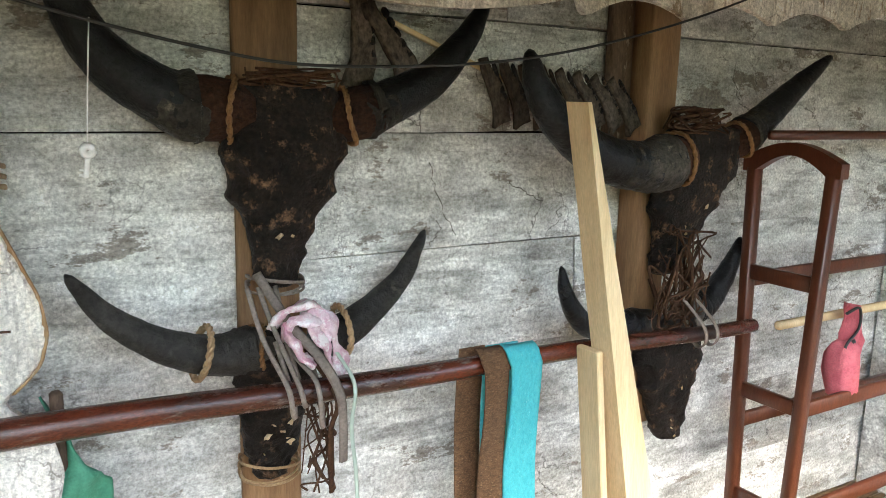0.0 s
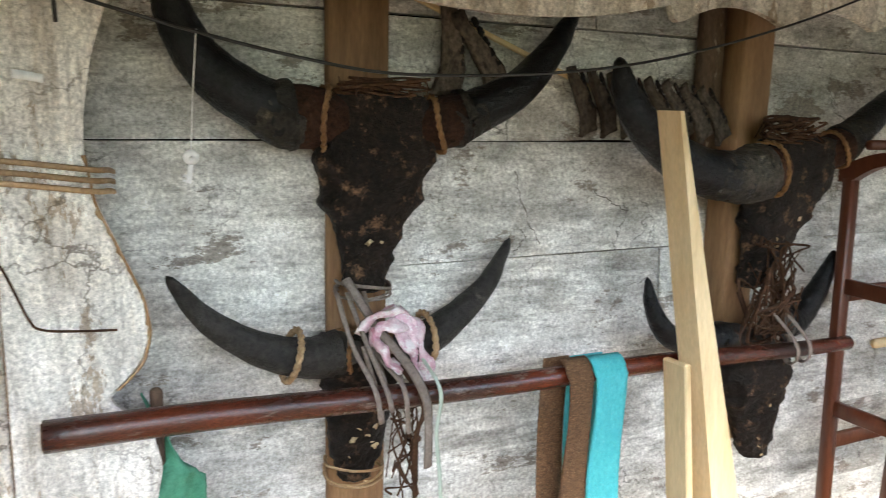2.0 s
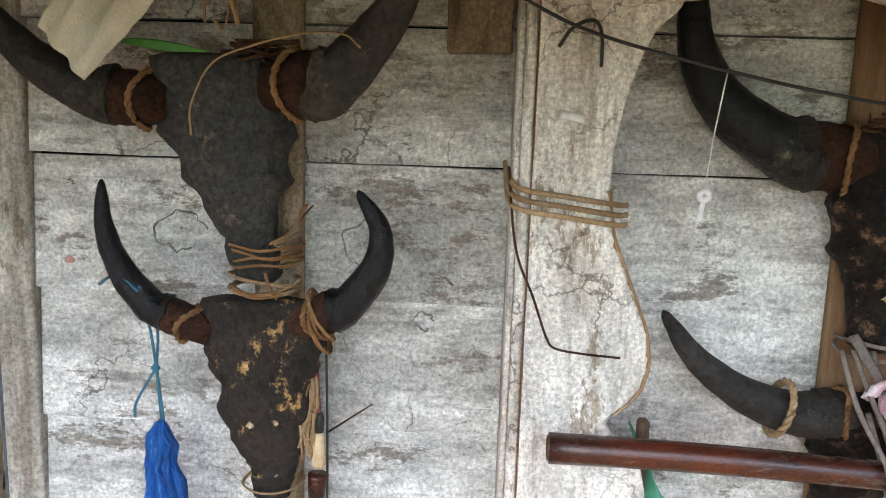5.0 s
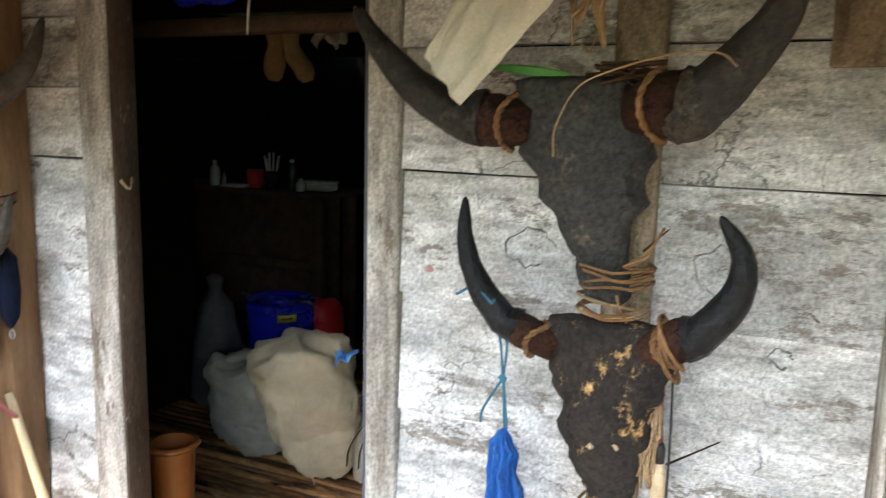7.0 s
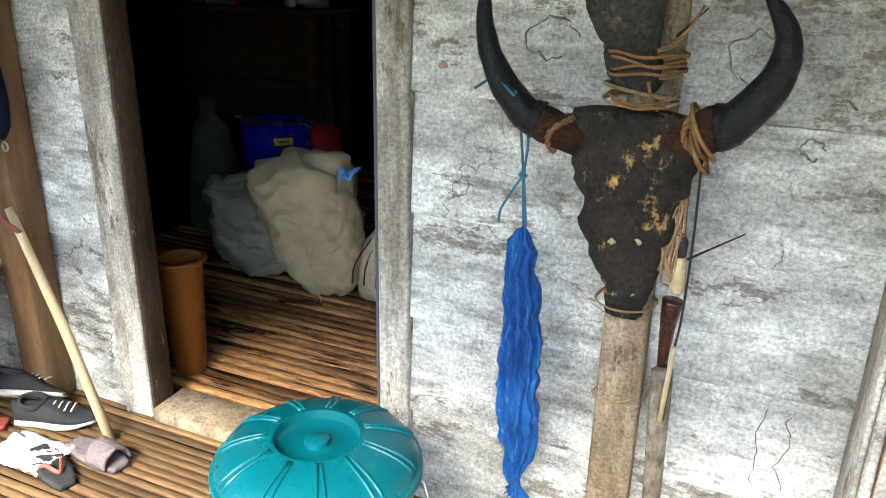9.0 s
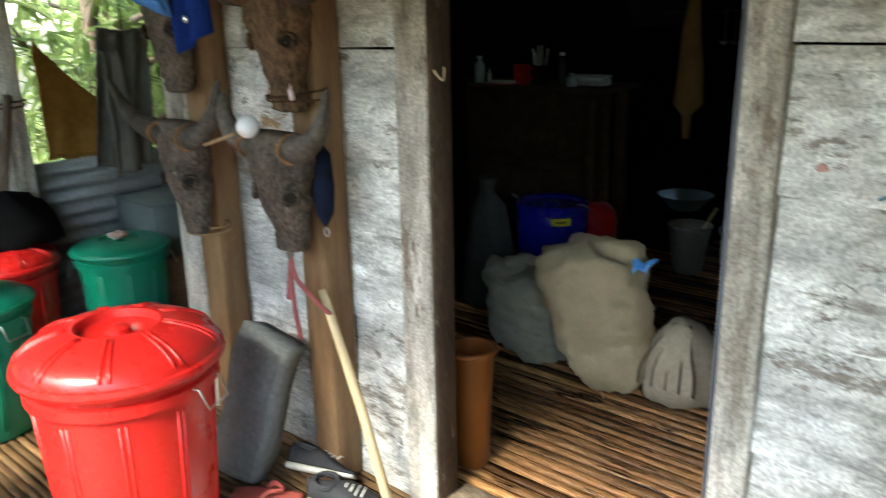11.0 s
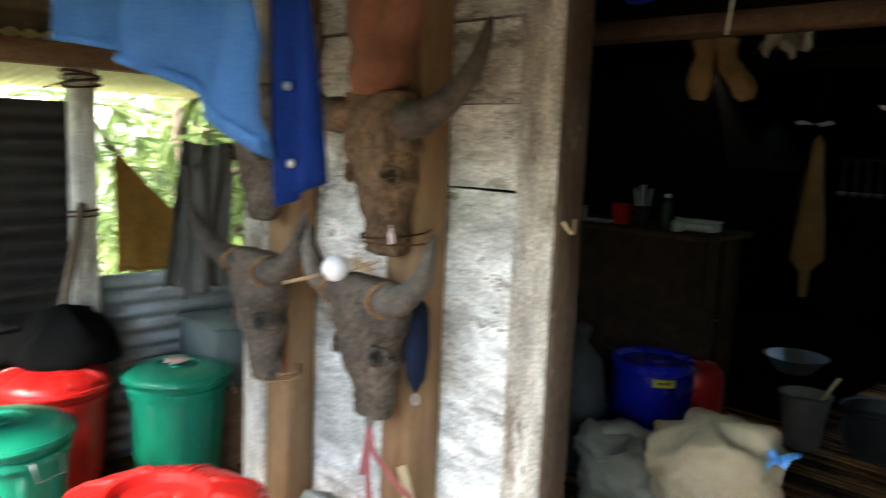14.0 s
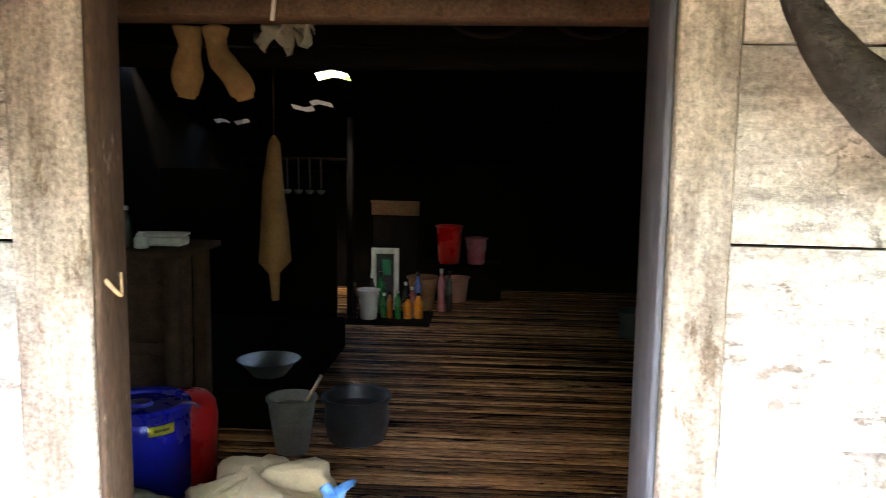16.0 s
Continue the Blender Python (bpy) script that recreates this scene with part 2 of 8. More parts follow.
BAMBOO = mat("split_bamboo_slat", (0.095, 0.05, 0.022), (0.18, 0.108, 0.052), 3, 0.45, 0.25, (0.3, 3, 3), (0.08, 0.035, 0.018), 0.58, fine=50, vary=0.3, each=0.5)
BAMBOO_DARK = mat("smoke_dark_bamboo_slat", (0.125, 0.047, 0.017), (0.54, 0.28, 0.115), 3, 0.2, 0.4, (0.3, 3, 3), (0.02, 0.008, 0.004), 0.52, fine=50, vary=0.4, each=0.9)
TIN = mat("weathered_corrugated_iron", (0.065, 0.065, 0.065), (0.11, 0.107, 0.104), 4, 0.42, 0.15, (1, 1, 1), (0.10, 0.06, 0.04), 0.66, metal=0.5, fine=40, vary=0.12)
TIN_LIGHT = mat("grey_zinc_corrugated_iron", (0.24, 0.25, 0.25), (0.32, 0.33, 0.33), 4, 0.5, 0.1, (1, 1, 1), (0.18, 0.14, 0.11), 0.68, metal=0.5, fine=40, vary=0.1)
TIN_ROOF = mat("rust_streaked_roof_sheet", (0.20, 0.155, 0.09), (0.12, 0.085, 0.055), 3, 0.6, 0.15, (1, 3, 1), (0.38, 0.36, 0.28), 0.62, metal=0.2, fine=40, vary=0.15)
FIBRE = mat("yellowed_translucent_roof_sheet", (0.78, 0.72, 0.46), (0.62, 0.55, 0.30), 3, 0.5, 0.1, (3, 1, 1), (0.42, 0.36, 0.2), 0.68, through_light=0.7)
# Near-black base colour; the dimness of the room is put into it.
DARK_BOARD = mat("near_black_board", (0.004, 0.0035, 0.003), (0.009, 0.007, 0.005), 5, 0.9, 0.3, (1, 3, 0.5), fine=60, vary=0.2, spec=0.05)
RED_PLASTIC = mat("red_plastic", (0.62, 0.018, 0.016), (0.55, 0.014, 0.014), 4, 0.27, 0.02, fine=120, vary=0.04, spec=0.5)
GREEN_PLASTIC = mat("green_plastic", (0.006, 0.27, 0.16), (0.005, 0.22, 0.125), 4, 0.3, 0.02, (1, 1, 1), (0.02, 0.33, 0.22), 0.7, fine=120, vary=0.04, spec=0.5)
TEAL_PLASTIC = mat("teal_blue_plastic", (0.0, 0.125, 0.16), (0.0, 0.10, 0.13), 4, 0.28, 0.02, fine=120, vary=0.04, spec=0.5)
BLUE_PLASTIC = mat("deep_blue_plastic", (0.008, 0.018, 0.42), (0.006, 0.012, 0.34), 4, 0.25, 0.02, fine=120, vary=0.04, spec=0.5)
ORANGE_PLASTIC = mat("orange_plastic", (0.26, 0.075, 0.014), (0.20, 0.06, 0.012), 4, 0.35, 0.02, fine=120, vary=0.04)
GREY_PLASTIC = mat("grey_plastic", (0.13, 0.16, 0.15), (0.10, 0.12, 0.12), 6, 0.5, 0.05, fine=90, vary=0.08)
BLUE_GREY = mat("blue_grey_painted_wood", (0.11, 0.12, 0.15), (0.075, 0.082, 0.10), 8, 0.7, 0.3, (3, 3, 0.5), (0.2, 0.19, 0.18), 0.66, fine=80)
SHELF_WOOD = mat("smoked_shelf_timber", (0.05, 0.029, 0.019), (0.09, 0.056, 0.037), 6, 0.8, 0.35, (2, 0.6, 2), (0.02, 0.012, 0.008), 0.6, vary=0.25, spec=0.15)
WIRE = mat("bright_bail_wire", (0.62, 0.62, 0.60), (0.5, 0.5, 0.48), 10, 0.3, 0.02, metal=0.9)


# ---- helpers ----
class Shape:
    """Vertices and faces of one mesh, in metres."""

    def __init__(self):
        self.v, self.f = [], []

    def add(self, verts, faces):
        k = len(self.v)
        self.v += [tuple(p) for p in verts]
        self.f += [tuple(i + k for i in q) for q in faces]
        return self

    def moved(self, m):
        self.v = [tuple(m @ Vector(p)) for p in self.v]
        return self


def part(name, shape, material, parent=None, label="", smooth=True, auto=None):
    me = bpy.data.meshes.new(name)
    me.from_pydata(shape.v, [], shape.f)
    me.update()
    me.materials.append(material)
    if smooth:
        me.polygons.foreach_set("use_smooth", [True] * len(me.polygons))
        if auto:
            me.set_sharp_from_angle(angle=radians(auto))
    ob = new(name, me)
    ob.parent = parent
    if label:
        ob["label"] = label
    return ob


def thing(name, label, category, group="", kind="", at=(0, 0, 0)):
    ob = new(name)
    ob.location = at
    ob.empty_display_size = 0.05
    return tagged(ob, label, category, group, kind)


def settle():
    bpy.context.view_layer.update()


def box(x0, x1, y0, y1, z0, z1, edge=0.004, m=None):
    """A block with chamfered edges."""
    bm = bmesh.new()
    bmesh.ops.create_cube(bm, size=1)
    for v in bm.verts:
        v.co = ((x0 + x1) / 2 + v.co.x * (x1 - x0), (y0 + y1) / 2 + v.co.y * (y1 - y0), (z0 + z1) / 2 + v.co.z * (z1 - z0))
    if edge:
        bmesh.ops.bevel(bm, geom=list(bm.edges), offset=edge, segments=1, affect="EDGES")
    s = Shape()
    bm.verts.index_update()
    s.add([v.co for v in bm.verts], [[v.index for v in f.verts] for f in bm.faces])
    bm.free()
    return s.moved(m) if m else s


def bar(a, b, w, d, edge=0.003, up=(0, 0, 1)):
    """A straight bar of section w by d from a to b."""
    a, b = Vector(a), Vector(b)
    z = (b - a).normalized()
    x = Vector(up).cross(z)
    if x.length < 1e-4:
        x = Vector((1, 0, 0))
    x.normalize()
    y = z.cross(x)
    m = Matrix((( x.x, y.x, z.x, a.x), (x.y, y.y, z.y, a.y), (x.z, y.z, z.z, a.z), (0, 0, 0, 1)))
    return box(-w / 2, w / 2, -d / 2, d / 2, 0, (b - a).length, edge, m)


def bezier(p, n=16):
    """Points along a smooth line through the given points."""
    p = [Vector(q) for q in p]
    p = [2 * p[0] - p[1]] + p + [2 * p[-1] - p[-2]]
    out = []
    for i in range(1, len(p) - 2):
        a, b, c, e = p[i - 1:i + 3]
        for k in range(n):
            t = k / n
            out.append(0.5 * ((2 * b) + (c - a) * t + (2 * a - 5 * b + 4 * c - e) * t * t + (3 * b - a - 3 * c + e) * t ** 3))
    out.append(p[-2])
    return out


def sweep(pts, radii, seg=10, flat=1.0, shape=None, side=None):
    """A tube along pts; flat squashes its section."""
    s = shape or Shape()
    pts = [Vector(p) for p in pts]
    n = len(pts)
    if isinstance(radii, (int, float)):
        radii = [radii] * n
    t0 = (pts[1] - pts[0]).normalized()
    x = Vector(side) if side else t0.orthogonal()
    verts = []
    for i, p in enumerate(pts):
        t = (pts[min(i + 1, n - 1)] - pts[max(i - 1, 0)]).normalized()
        x = (x - t * x.dot(t)).normalized()
        y = t.cross(x)
        for k in range(seg):
            a = 2 * math.pi * k / seg
            verts.append(p + x * (radii[i] * math.cos(a)) + y * (radii[i] * flat * math.sin(a)))
    faces = [(i * seg + k, i * seg + (k + 1) % seg, (i + 1) * seg + (k + 1) % seg, (i + 1) * seg + k) for i in range(n - 1) for k in range(seg)]
    faces += [tuple(range(seg))[::-1], tuple((n - 1) * seg + k for k in range(seg))]
    return s.add(verts, faces)


def lathe(profile, seg=40, at=(0, 0, 0), wobble=0.0):
    s = Shape()
    n = len(profile)
    v = []
    for r, z in profile:
        for k in range(seg):
            a = 2 * math.pi * k / seg
            w = 1 + wobble * noise.noise((math.cos(a) * 2, math.sin(a) * 2, z * 6))
            v.append((at[0] + r * w * math.cos(a), at[1] + r * w * math.sin(a), at[2] + z))
    f = [(i * seg + k, i * seg + (k + 1) % seg, (i + 1) * seg + (k + 1) % seg, (i + 1) * seg + k) for i in range(n - 1) for k in range(seg)]
    f += [tuple(range(seg))[::-1], tuple((n - 1) * seg + k for k in range(seg))]
    return s.add(v, f)


def sheet(fn, nu, nv, thick=0.003):
    """A thin closed cloth or board over u, v in 0..1."""
    p = [[Vector(fn(i / nu, j / nv)) for j in range(nv + 1)] for i in range(nu + 1)]
    top, low = [], []
    for i in range(nu + 1):
        for j in range(nv + 1):
            a = p[min(i + 1, nu)][j] - p[max(i - 1, 0)][j]
            b = p[i][min(j + 1, nv)] - p[i][max(j - 1, 0)]
            nrm = a.cross(b)
            nrm = nrm.normalized() if nrm.length > 1e-9 else Vector((0, 1, 0))
            top.append(p[i][j] + nrm * thick / 2)
            low.append(p[i][j] - nrm * thick / 2)
    w, k = nv + 1, len(top)
    f = []
    for i in range(nu):
        for j in range(nv):
            q = (i * w + j, (i + 1) * w + j, (i + 1) * w + j + 1, i * w + j + 1)
            f += [q, tuple(k + a for a in q[::-1])]
    rim = [i * w for i in range(nu + 1)] + [nu * w + j for j in range(1, nv + 1)] + [i * w + nv for i in range(nu - 1, -1, -1)] + [j for j in range(nv - 1, 0, -1)]
    for a, b in zip(rim, rim[1:] + rim[:1]):
        f.append((b, a, k + a, k + b))
    return Shape().add(top + low, f)


def rough_up(s, amount, scale, seed=0.0):
    s.v = [tuple(Vector(p) + amount * noise.noise_vector(Vector(p) * scale + Vector((seed, seed * 2.1, -seed)))) for p in s.v]
    return s


def wrap(centre, axis, radius, width, strands=2, thick=0.006, flat=1.0, shape=None, oval=1.0, tilt=0.0):
    """Turns of cord round a limb: centre, the limb's direction and its radius."""
    s = shape or Shape()
    c, z = Vector(centre), Vector(axis).normalized()
    x = z.orthogonal().normalized()
    y = z.cross(x)
    for k in range(strands):
        off = (k / max(strands - 1, 1) - 0.5) * width
        pts = []
        for i in range(29):
            a = 2 * math.pi * i / 28
            wob = 0.08 * radius * noise.noise((a * 2, k * 3.1, c.x * 9 + c.z * 7))
            pts.append(c + z * (off + 0.25 * width * math.sin(a + k * 1.3) + tilt * math.cos(a)) + x * ((radius + thick + wob) * math.cos(a)) + y * ((radius * oval + thick + wob) * math.sin(a)))
        sweep(pts, thick, 6, flat, s)
    return s


def plait(pts, r):
    """Two cords twisted round one another along pts."""
    s = Shape()
    n = len(pts)
    for ph in (0.0, math.pi):
        q = []
        for i, p in enumerate(pts):
            t = (pts[min(i + 1, n - 1)] - pts[max(i - 1, 0)]).normalized()
            x = t.orthogonal().normalized()
            y = t.cross(x)
            a = ph + i * 1.15
            q.append(p + (x * math.cos(a) + y * math.sin(a)) * r * 0.75)
        sweep(q, r, 6, 1.0, s)
    return s


# ---- setting: ground, veranda floor, walls, roof ----
def ground():
    m = mat("damp_earth", (0.10, 0.075, 0.05), (0.06, 0.065, 0.03), 0.8, 0.95, 0.4, (1, 1, 1), (0.05, 0.085, 0.02), 0.55, fine=12, vary=0.2)
    s = Shape().add([(-400, -400, -0.75), (400, -400, -0.75), (400, 400, -0.75), (-400, 400, -0.75)], [(0, 1, 2, 3)])
    tagged(part("ground", s, m, smooth=False), "damp brown earth with green growth round the house", "ground", kind="structure")


ground()

DOOR_L, DOOR_R, DOOR_TOP = -1.0, -0.09, 1.89
HOUSE_L, HOUSE_R = -2.36, 5.6
rows_right = [2.46, 2.15, 1.845, 1.54, 1.222, 0.904, 0.596, 0.301, 0.0]
rows_left = [2.46, 2.2, 1.962, 1.745, 1.52, 1.258, 0.932, 0.62, 0.31, 0.0]


def plank_mesh(x0, x1, z0, z1, seed):
    """One lapped board: its lower edge stands proud, its edges wander."""
    n = max(int((x1 - x0) / 0.12), 2)
    prof = [(0.024, z0 - z1 + 0.0025), (-0.022, z0 - z1 + 0.0025), (-0.002, -0.0025), (0.024, -0.0025)]
    s = Shape()
    v = []
    for i in range(n + 1):
        x = x0 + (x1 - x0) * i / n
        for j, (y, z) in enumerate(prof):
            low = j < 2
            v.append((x, y + 0.005 * noise.noise((x * 1.7, seed, 0.3)), z1 + z + (0.006 if low else 0.002) * noise.noise((x * 3.0, seed * 1.7, 4.2))))
    f = [(i * 4 + k, i * 4 + (k + 1) % 4, (i + 1) * 4 + (k + 1) % 4, (i + 1) * 4 + k) for i in range(n) for k in range(4)]
    f += [(0, 1, 2, 3)[::-1], tuple(n * 4 + k for k in range(4))]
    return s.add(v, [q[::-1] for q in f])


def plank_wall(name, label, x0, x1, rows, seams=()):
    core = part(name, box(x0, x1, 0.034, 0.10, 0, 2.46, 0), DARK_BOARD, smooth=False)
    tagged(core, label, "wall", kind="structure")
    for i in range(len(rows) - 1):
        cuts = [x0] + [c for k, c in seams if k == i] + [x1]
        for a, b in zip(cuts, cuts[1:]):
            part("plank", plank_mesh(a + 0.002, b - 0.002, rows[i + 1], rows[i], i * 3.7 + a), PLANK, core, smooth=False)
    return core


plank_wall("wall_right", "lapped whitewashed wooden planks, grey and stained with age", 0.004, HOUSE_R, rows_right, [(1, 2.6), (2, 1.13), (3, 1.13), (4, 2.9), (5, 1.13), (0, 3.6)])
plank_wall("wall_left", "lapped whitewashed wooden planks beside the doorway", HOUSE_L, -1.115, rows_left, [(3, -1.9), (5, -1.6)])
over = part("wall_over_door", box(-1.115, 0.004, 0.0, 0.10, 2.11, 2.46, 0.003), PLANK, smooth=False)
tagged(over, "plain weathered boards above the doorway", "wall", kind="structure")


def door_frame():
    t = thing("door_1", "open doorway framed in worn grey and brown timber", "doorway", kind="structure")
    part("jamb", rough_up(box(-1.125, DOOR_L + 0.002, -0.035, 0.058, -0.02, 2.1, 0.006), 0.004, 3), JAMB, t, "pale grey weathered left jamb")
    part("inner_jamb", rough_up(box(DOOR_L + 0.003, DOOR_L + 0.017, -0.031, 0.064, -0.02, 2.09, 0.004), 0.002, 3), JAMB_DARK, t, "dark brown worn inner jamb")
    part("jamb", rough_up(box(DOOR_R, 0.002, -0.035, 0.06, -0.02, 2.1, 0.006), 0.004, 3, 4), JAMB, t, "pale grey weathered right jamb")
    part("inner_jamb", rough_up(box(DOOR_R - 0.015, DOOR_R - 0.002, -0.02, 0.13, 0, 2.07, 0.003), 0.002, 3), BLUE_GREY, t, "blue-grey painted inner jamb")
    part("lintel", rough_up(box(DOOR_L - 0.02, DOOR_R + 0.02, 0.02, 0.12, 2.075, 2.17, 0.006), 0.004, 3), JAMB_DARK, t)
    part("sill", rough_up(box(DOOR_L + 0.018, DOOR_R, -0.05, 0.12, -0.04, 0.045, 0.012), 0.012, 5), POST_WOOD, t, "rounded worn wooden sill")
    hook = sweep(bezier([(-0.984, -0.012, 1.462), (-0.972, -0.010, 1.448), (-0.966, 0.0, 1.436), (-0.968, 0.012, 1.438), (-0.972, 0.02, 1.47)], 6), [0.0045 - 0.0001 * k for k in range(25)], 8)
    part("latch_hook", hook, RAW_BONE, t, "pale curved latch hook")


door_frame()


def bamboo_floor(name, label, x0, x1, y0, y1, z, material, w, count_as_parts):
    """Split bamboo slats laid along x on joists."""
    base = part(name, box(x0, x1, y0, y1, z - 0.10, z - 0.05, 0), DARK_BOARD, smooth=False)
    tagged(base, label, "floor", kind="structure")
    rest = Shape()
    n = int((y1 - y0) / w)
    meshes = []
    for k in range(6):
        s = Shape()
        pts = [(x0 + (x1 - x0) * i / 24, 0.004 * noise.noise((i * 0.35, k * 5.0, 1)), 0.004 * noise.noise((i * 0.6, k * 3.0, 7))) for i in range(25)]
        sweep(pts, [w * (0.47 + (0.05 if (i + k) % 6 == 0 else 0)) for i in range(25)], 6, 0.55, s, side=(0, 1, 0))
        meshes.append(s)
    shared = []
    for i in range(n):
        y = y0 + (i + 0.5) * w
        dz = z - 0.26 * w + 0.004 * math.sin(i * 12.9) 
        near = count_as_parts[0] <= y <= count_as_parts[1]
        if near:
            k = i % 6
            if len(shared) <= k:
                ob = part("slat", meshes[k], material, base, smooth=True)
                shared.append(ob.data)
            else:
                ob = new("slat", shared[k])
                ob.parent = base
            ob.location = (0, y, dz)
        else:
            rest.add([(a, b + y, c + dz) for a, b, c in meshes[i % 6].v], meshes[i % 6].f)
    if rest.v:
        tagged(part("far_slats", rest, material, base), kind="stuff")


bamboo_floor("floor_veranda", "split bamboo slats worn brown on the veranda", -4.0, 4.6, -3.2, 0.0, 0.0, BAMBOO, 0.034, (-1.6, 0.0))
bamboo_floor("floor_side", "split bamboo slats along the side of the house", -4.0, -2.36, 0.0, 1.6, 0.0, BAMBOO, 0.034, (2, 3))
bamboo_floor("floor_room", "smoke-darkened split bamboo floor of the room", -3.4, 4.6, 0.1, 8.2, 0.02, BAMBOO_DARK, 0.052, (0.0, 4.6))


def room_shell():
    # These walls carry the unlit room's darkness in their colour.
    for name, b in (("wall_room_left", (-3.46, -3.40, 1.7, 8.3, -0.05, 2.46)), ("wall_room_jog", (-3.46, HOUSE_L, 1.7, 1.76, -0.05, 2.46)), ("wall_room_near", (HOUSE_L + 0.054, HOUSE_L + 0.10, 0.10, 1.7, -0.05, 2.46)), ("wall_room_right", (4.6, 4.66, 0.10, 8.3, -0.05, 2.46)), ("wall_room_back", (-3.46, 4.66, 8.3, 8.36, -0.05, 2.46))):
        tagged(part(name, box(*b, 0), DARK_BOARD, smooth=False), "near-black plank wall, coloured for the dim room", "wall", kind="structure")


room_shell()
# Unseen end wall, added to cut sky light on the right of the planks.
end = part("wall_end", box(4.60, 4.68, -3.2, -0.03, -0.05, 2.3, 0.003), PLANK, smooth=False)
tagged(end, "unseen plank wall added to dim the far end of the veranda", "wall", kind="structure")


def corrugated(fn, nu, length_pieces, pitch, depth, width, thick=0.002):
    n = int(width / pitch) * 6
    return sheet(lambda u, v: fn(u, v, depth * math.sin(2 * math.pi * u * width / pitch)), n, length_pieces, thick)


def roofs():
    # main roof over veranda and room; thin gaps near the far eave let the sky in
    slope = 0.16
    y0, y1, yr = -2.15, 8.8, 3.4

    def height(y):
        return 2.42 + slope * (y + 0.2) if y < yr else 2.42 + slope * (yr + 0.2) - 0.30 * (y - yr)

    s = Shape()
    n, x0, x1 = 150, -5.2, 5.4
    ys = [y0, -1.5, 0.0, 1.7, yr, 5.20, 5.33, 5.55, 5.71, 6.25, 6.37, 6.50, 6.80, 6.91, y1]
    gaps = {(5, a) for a in (26, 27)} | {(7, a) for a in (47, 48, 49, 50)} | {(9, a) for a in (44, 45, 46)} | {(10, a) for a in (41, 42, 43)} | {(12, a) for a in (28, 29, 31, 32)}
    v, f = [], []
    for j, y in enumerate(ys):
        for i in range(n + 1):
            v.append((x0 + (x1 - x0) * i / n, y, height(y) + 0.016 * math.sin(i * math.pi / 2)))
    for j in range(len(ys) - 1):
        for i in range(n):
            if (j, i) not in gaps:
                a = j * (n + 1) + i
                f.append((a, a + 1, a + n + 2, a + n + 1))
    cut = 2 * (n + 1)
    front = [q for q in f if max(q) < cut + n + 1]
    back = [tuple(i - cut for i in q) for q in f if min(q) >= cut]
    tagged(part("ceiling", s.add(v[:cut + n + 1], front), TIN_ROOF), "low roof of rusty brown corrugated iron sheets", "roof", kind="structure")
    # Same roof sheet; over the room its shade is put into the colour.
    tagged(part("ceiling_room", Shape().add(v[cut:], back), DARK_BOARD), "near-black underside of the roof, coloured for the dim room", "roof", kind="structure")


roofs()


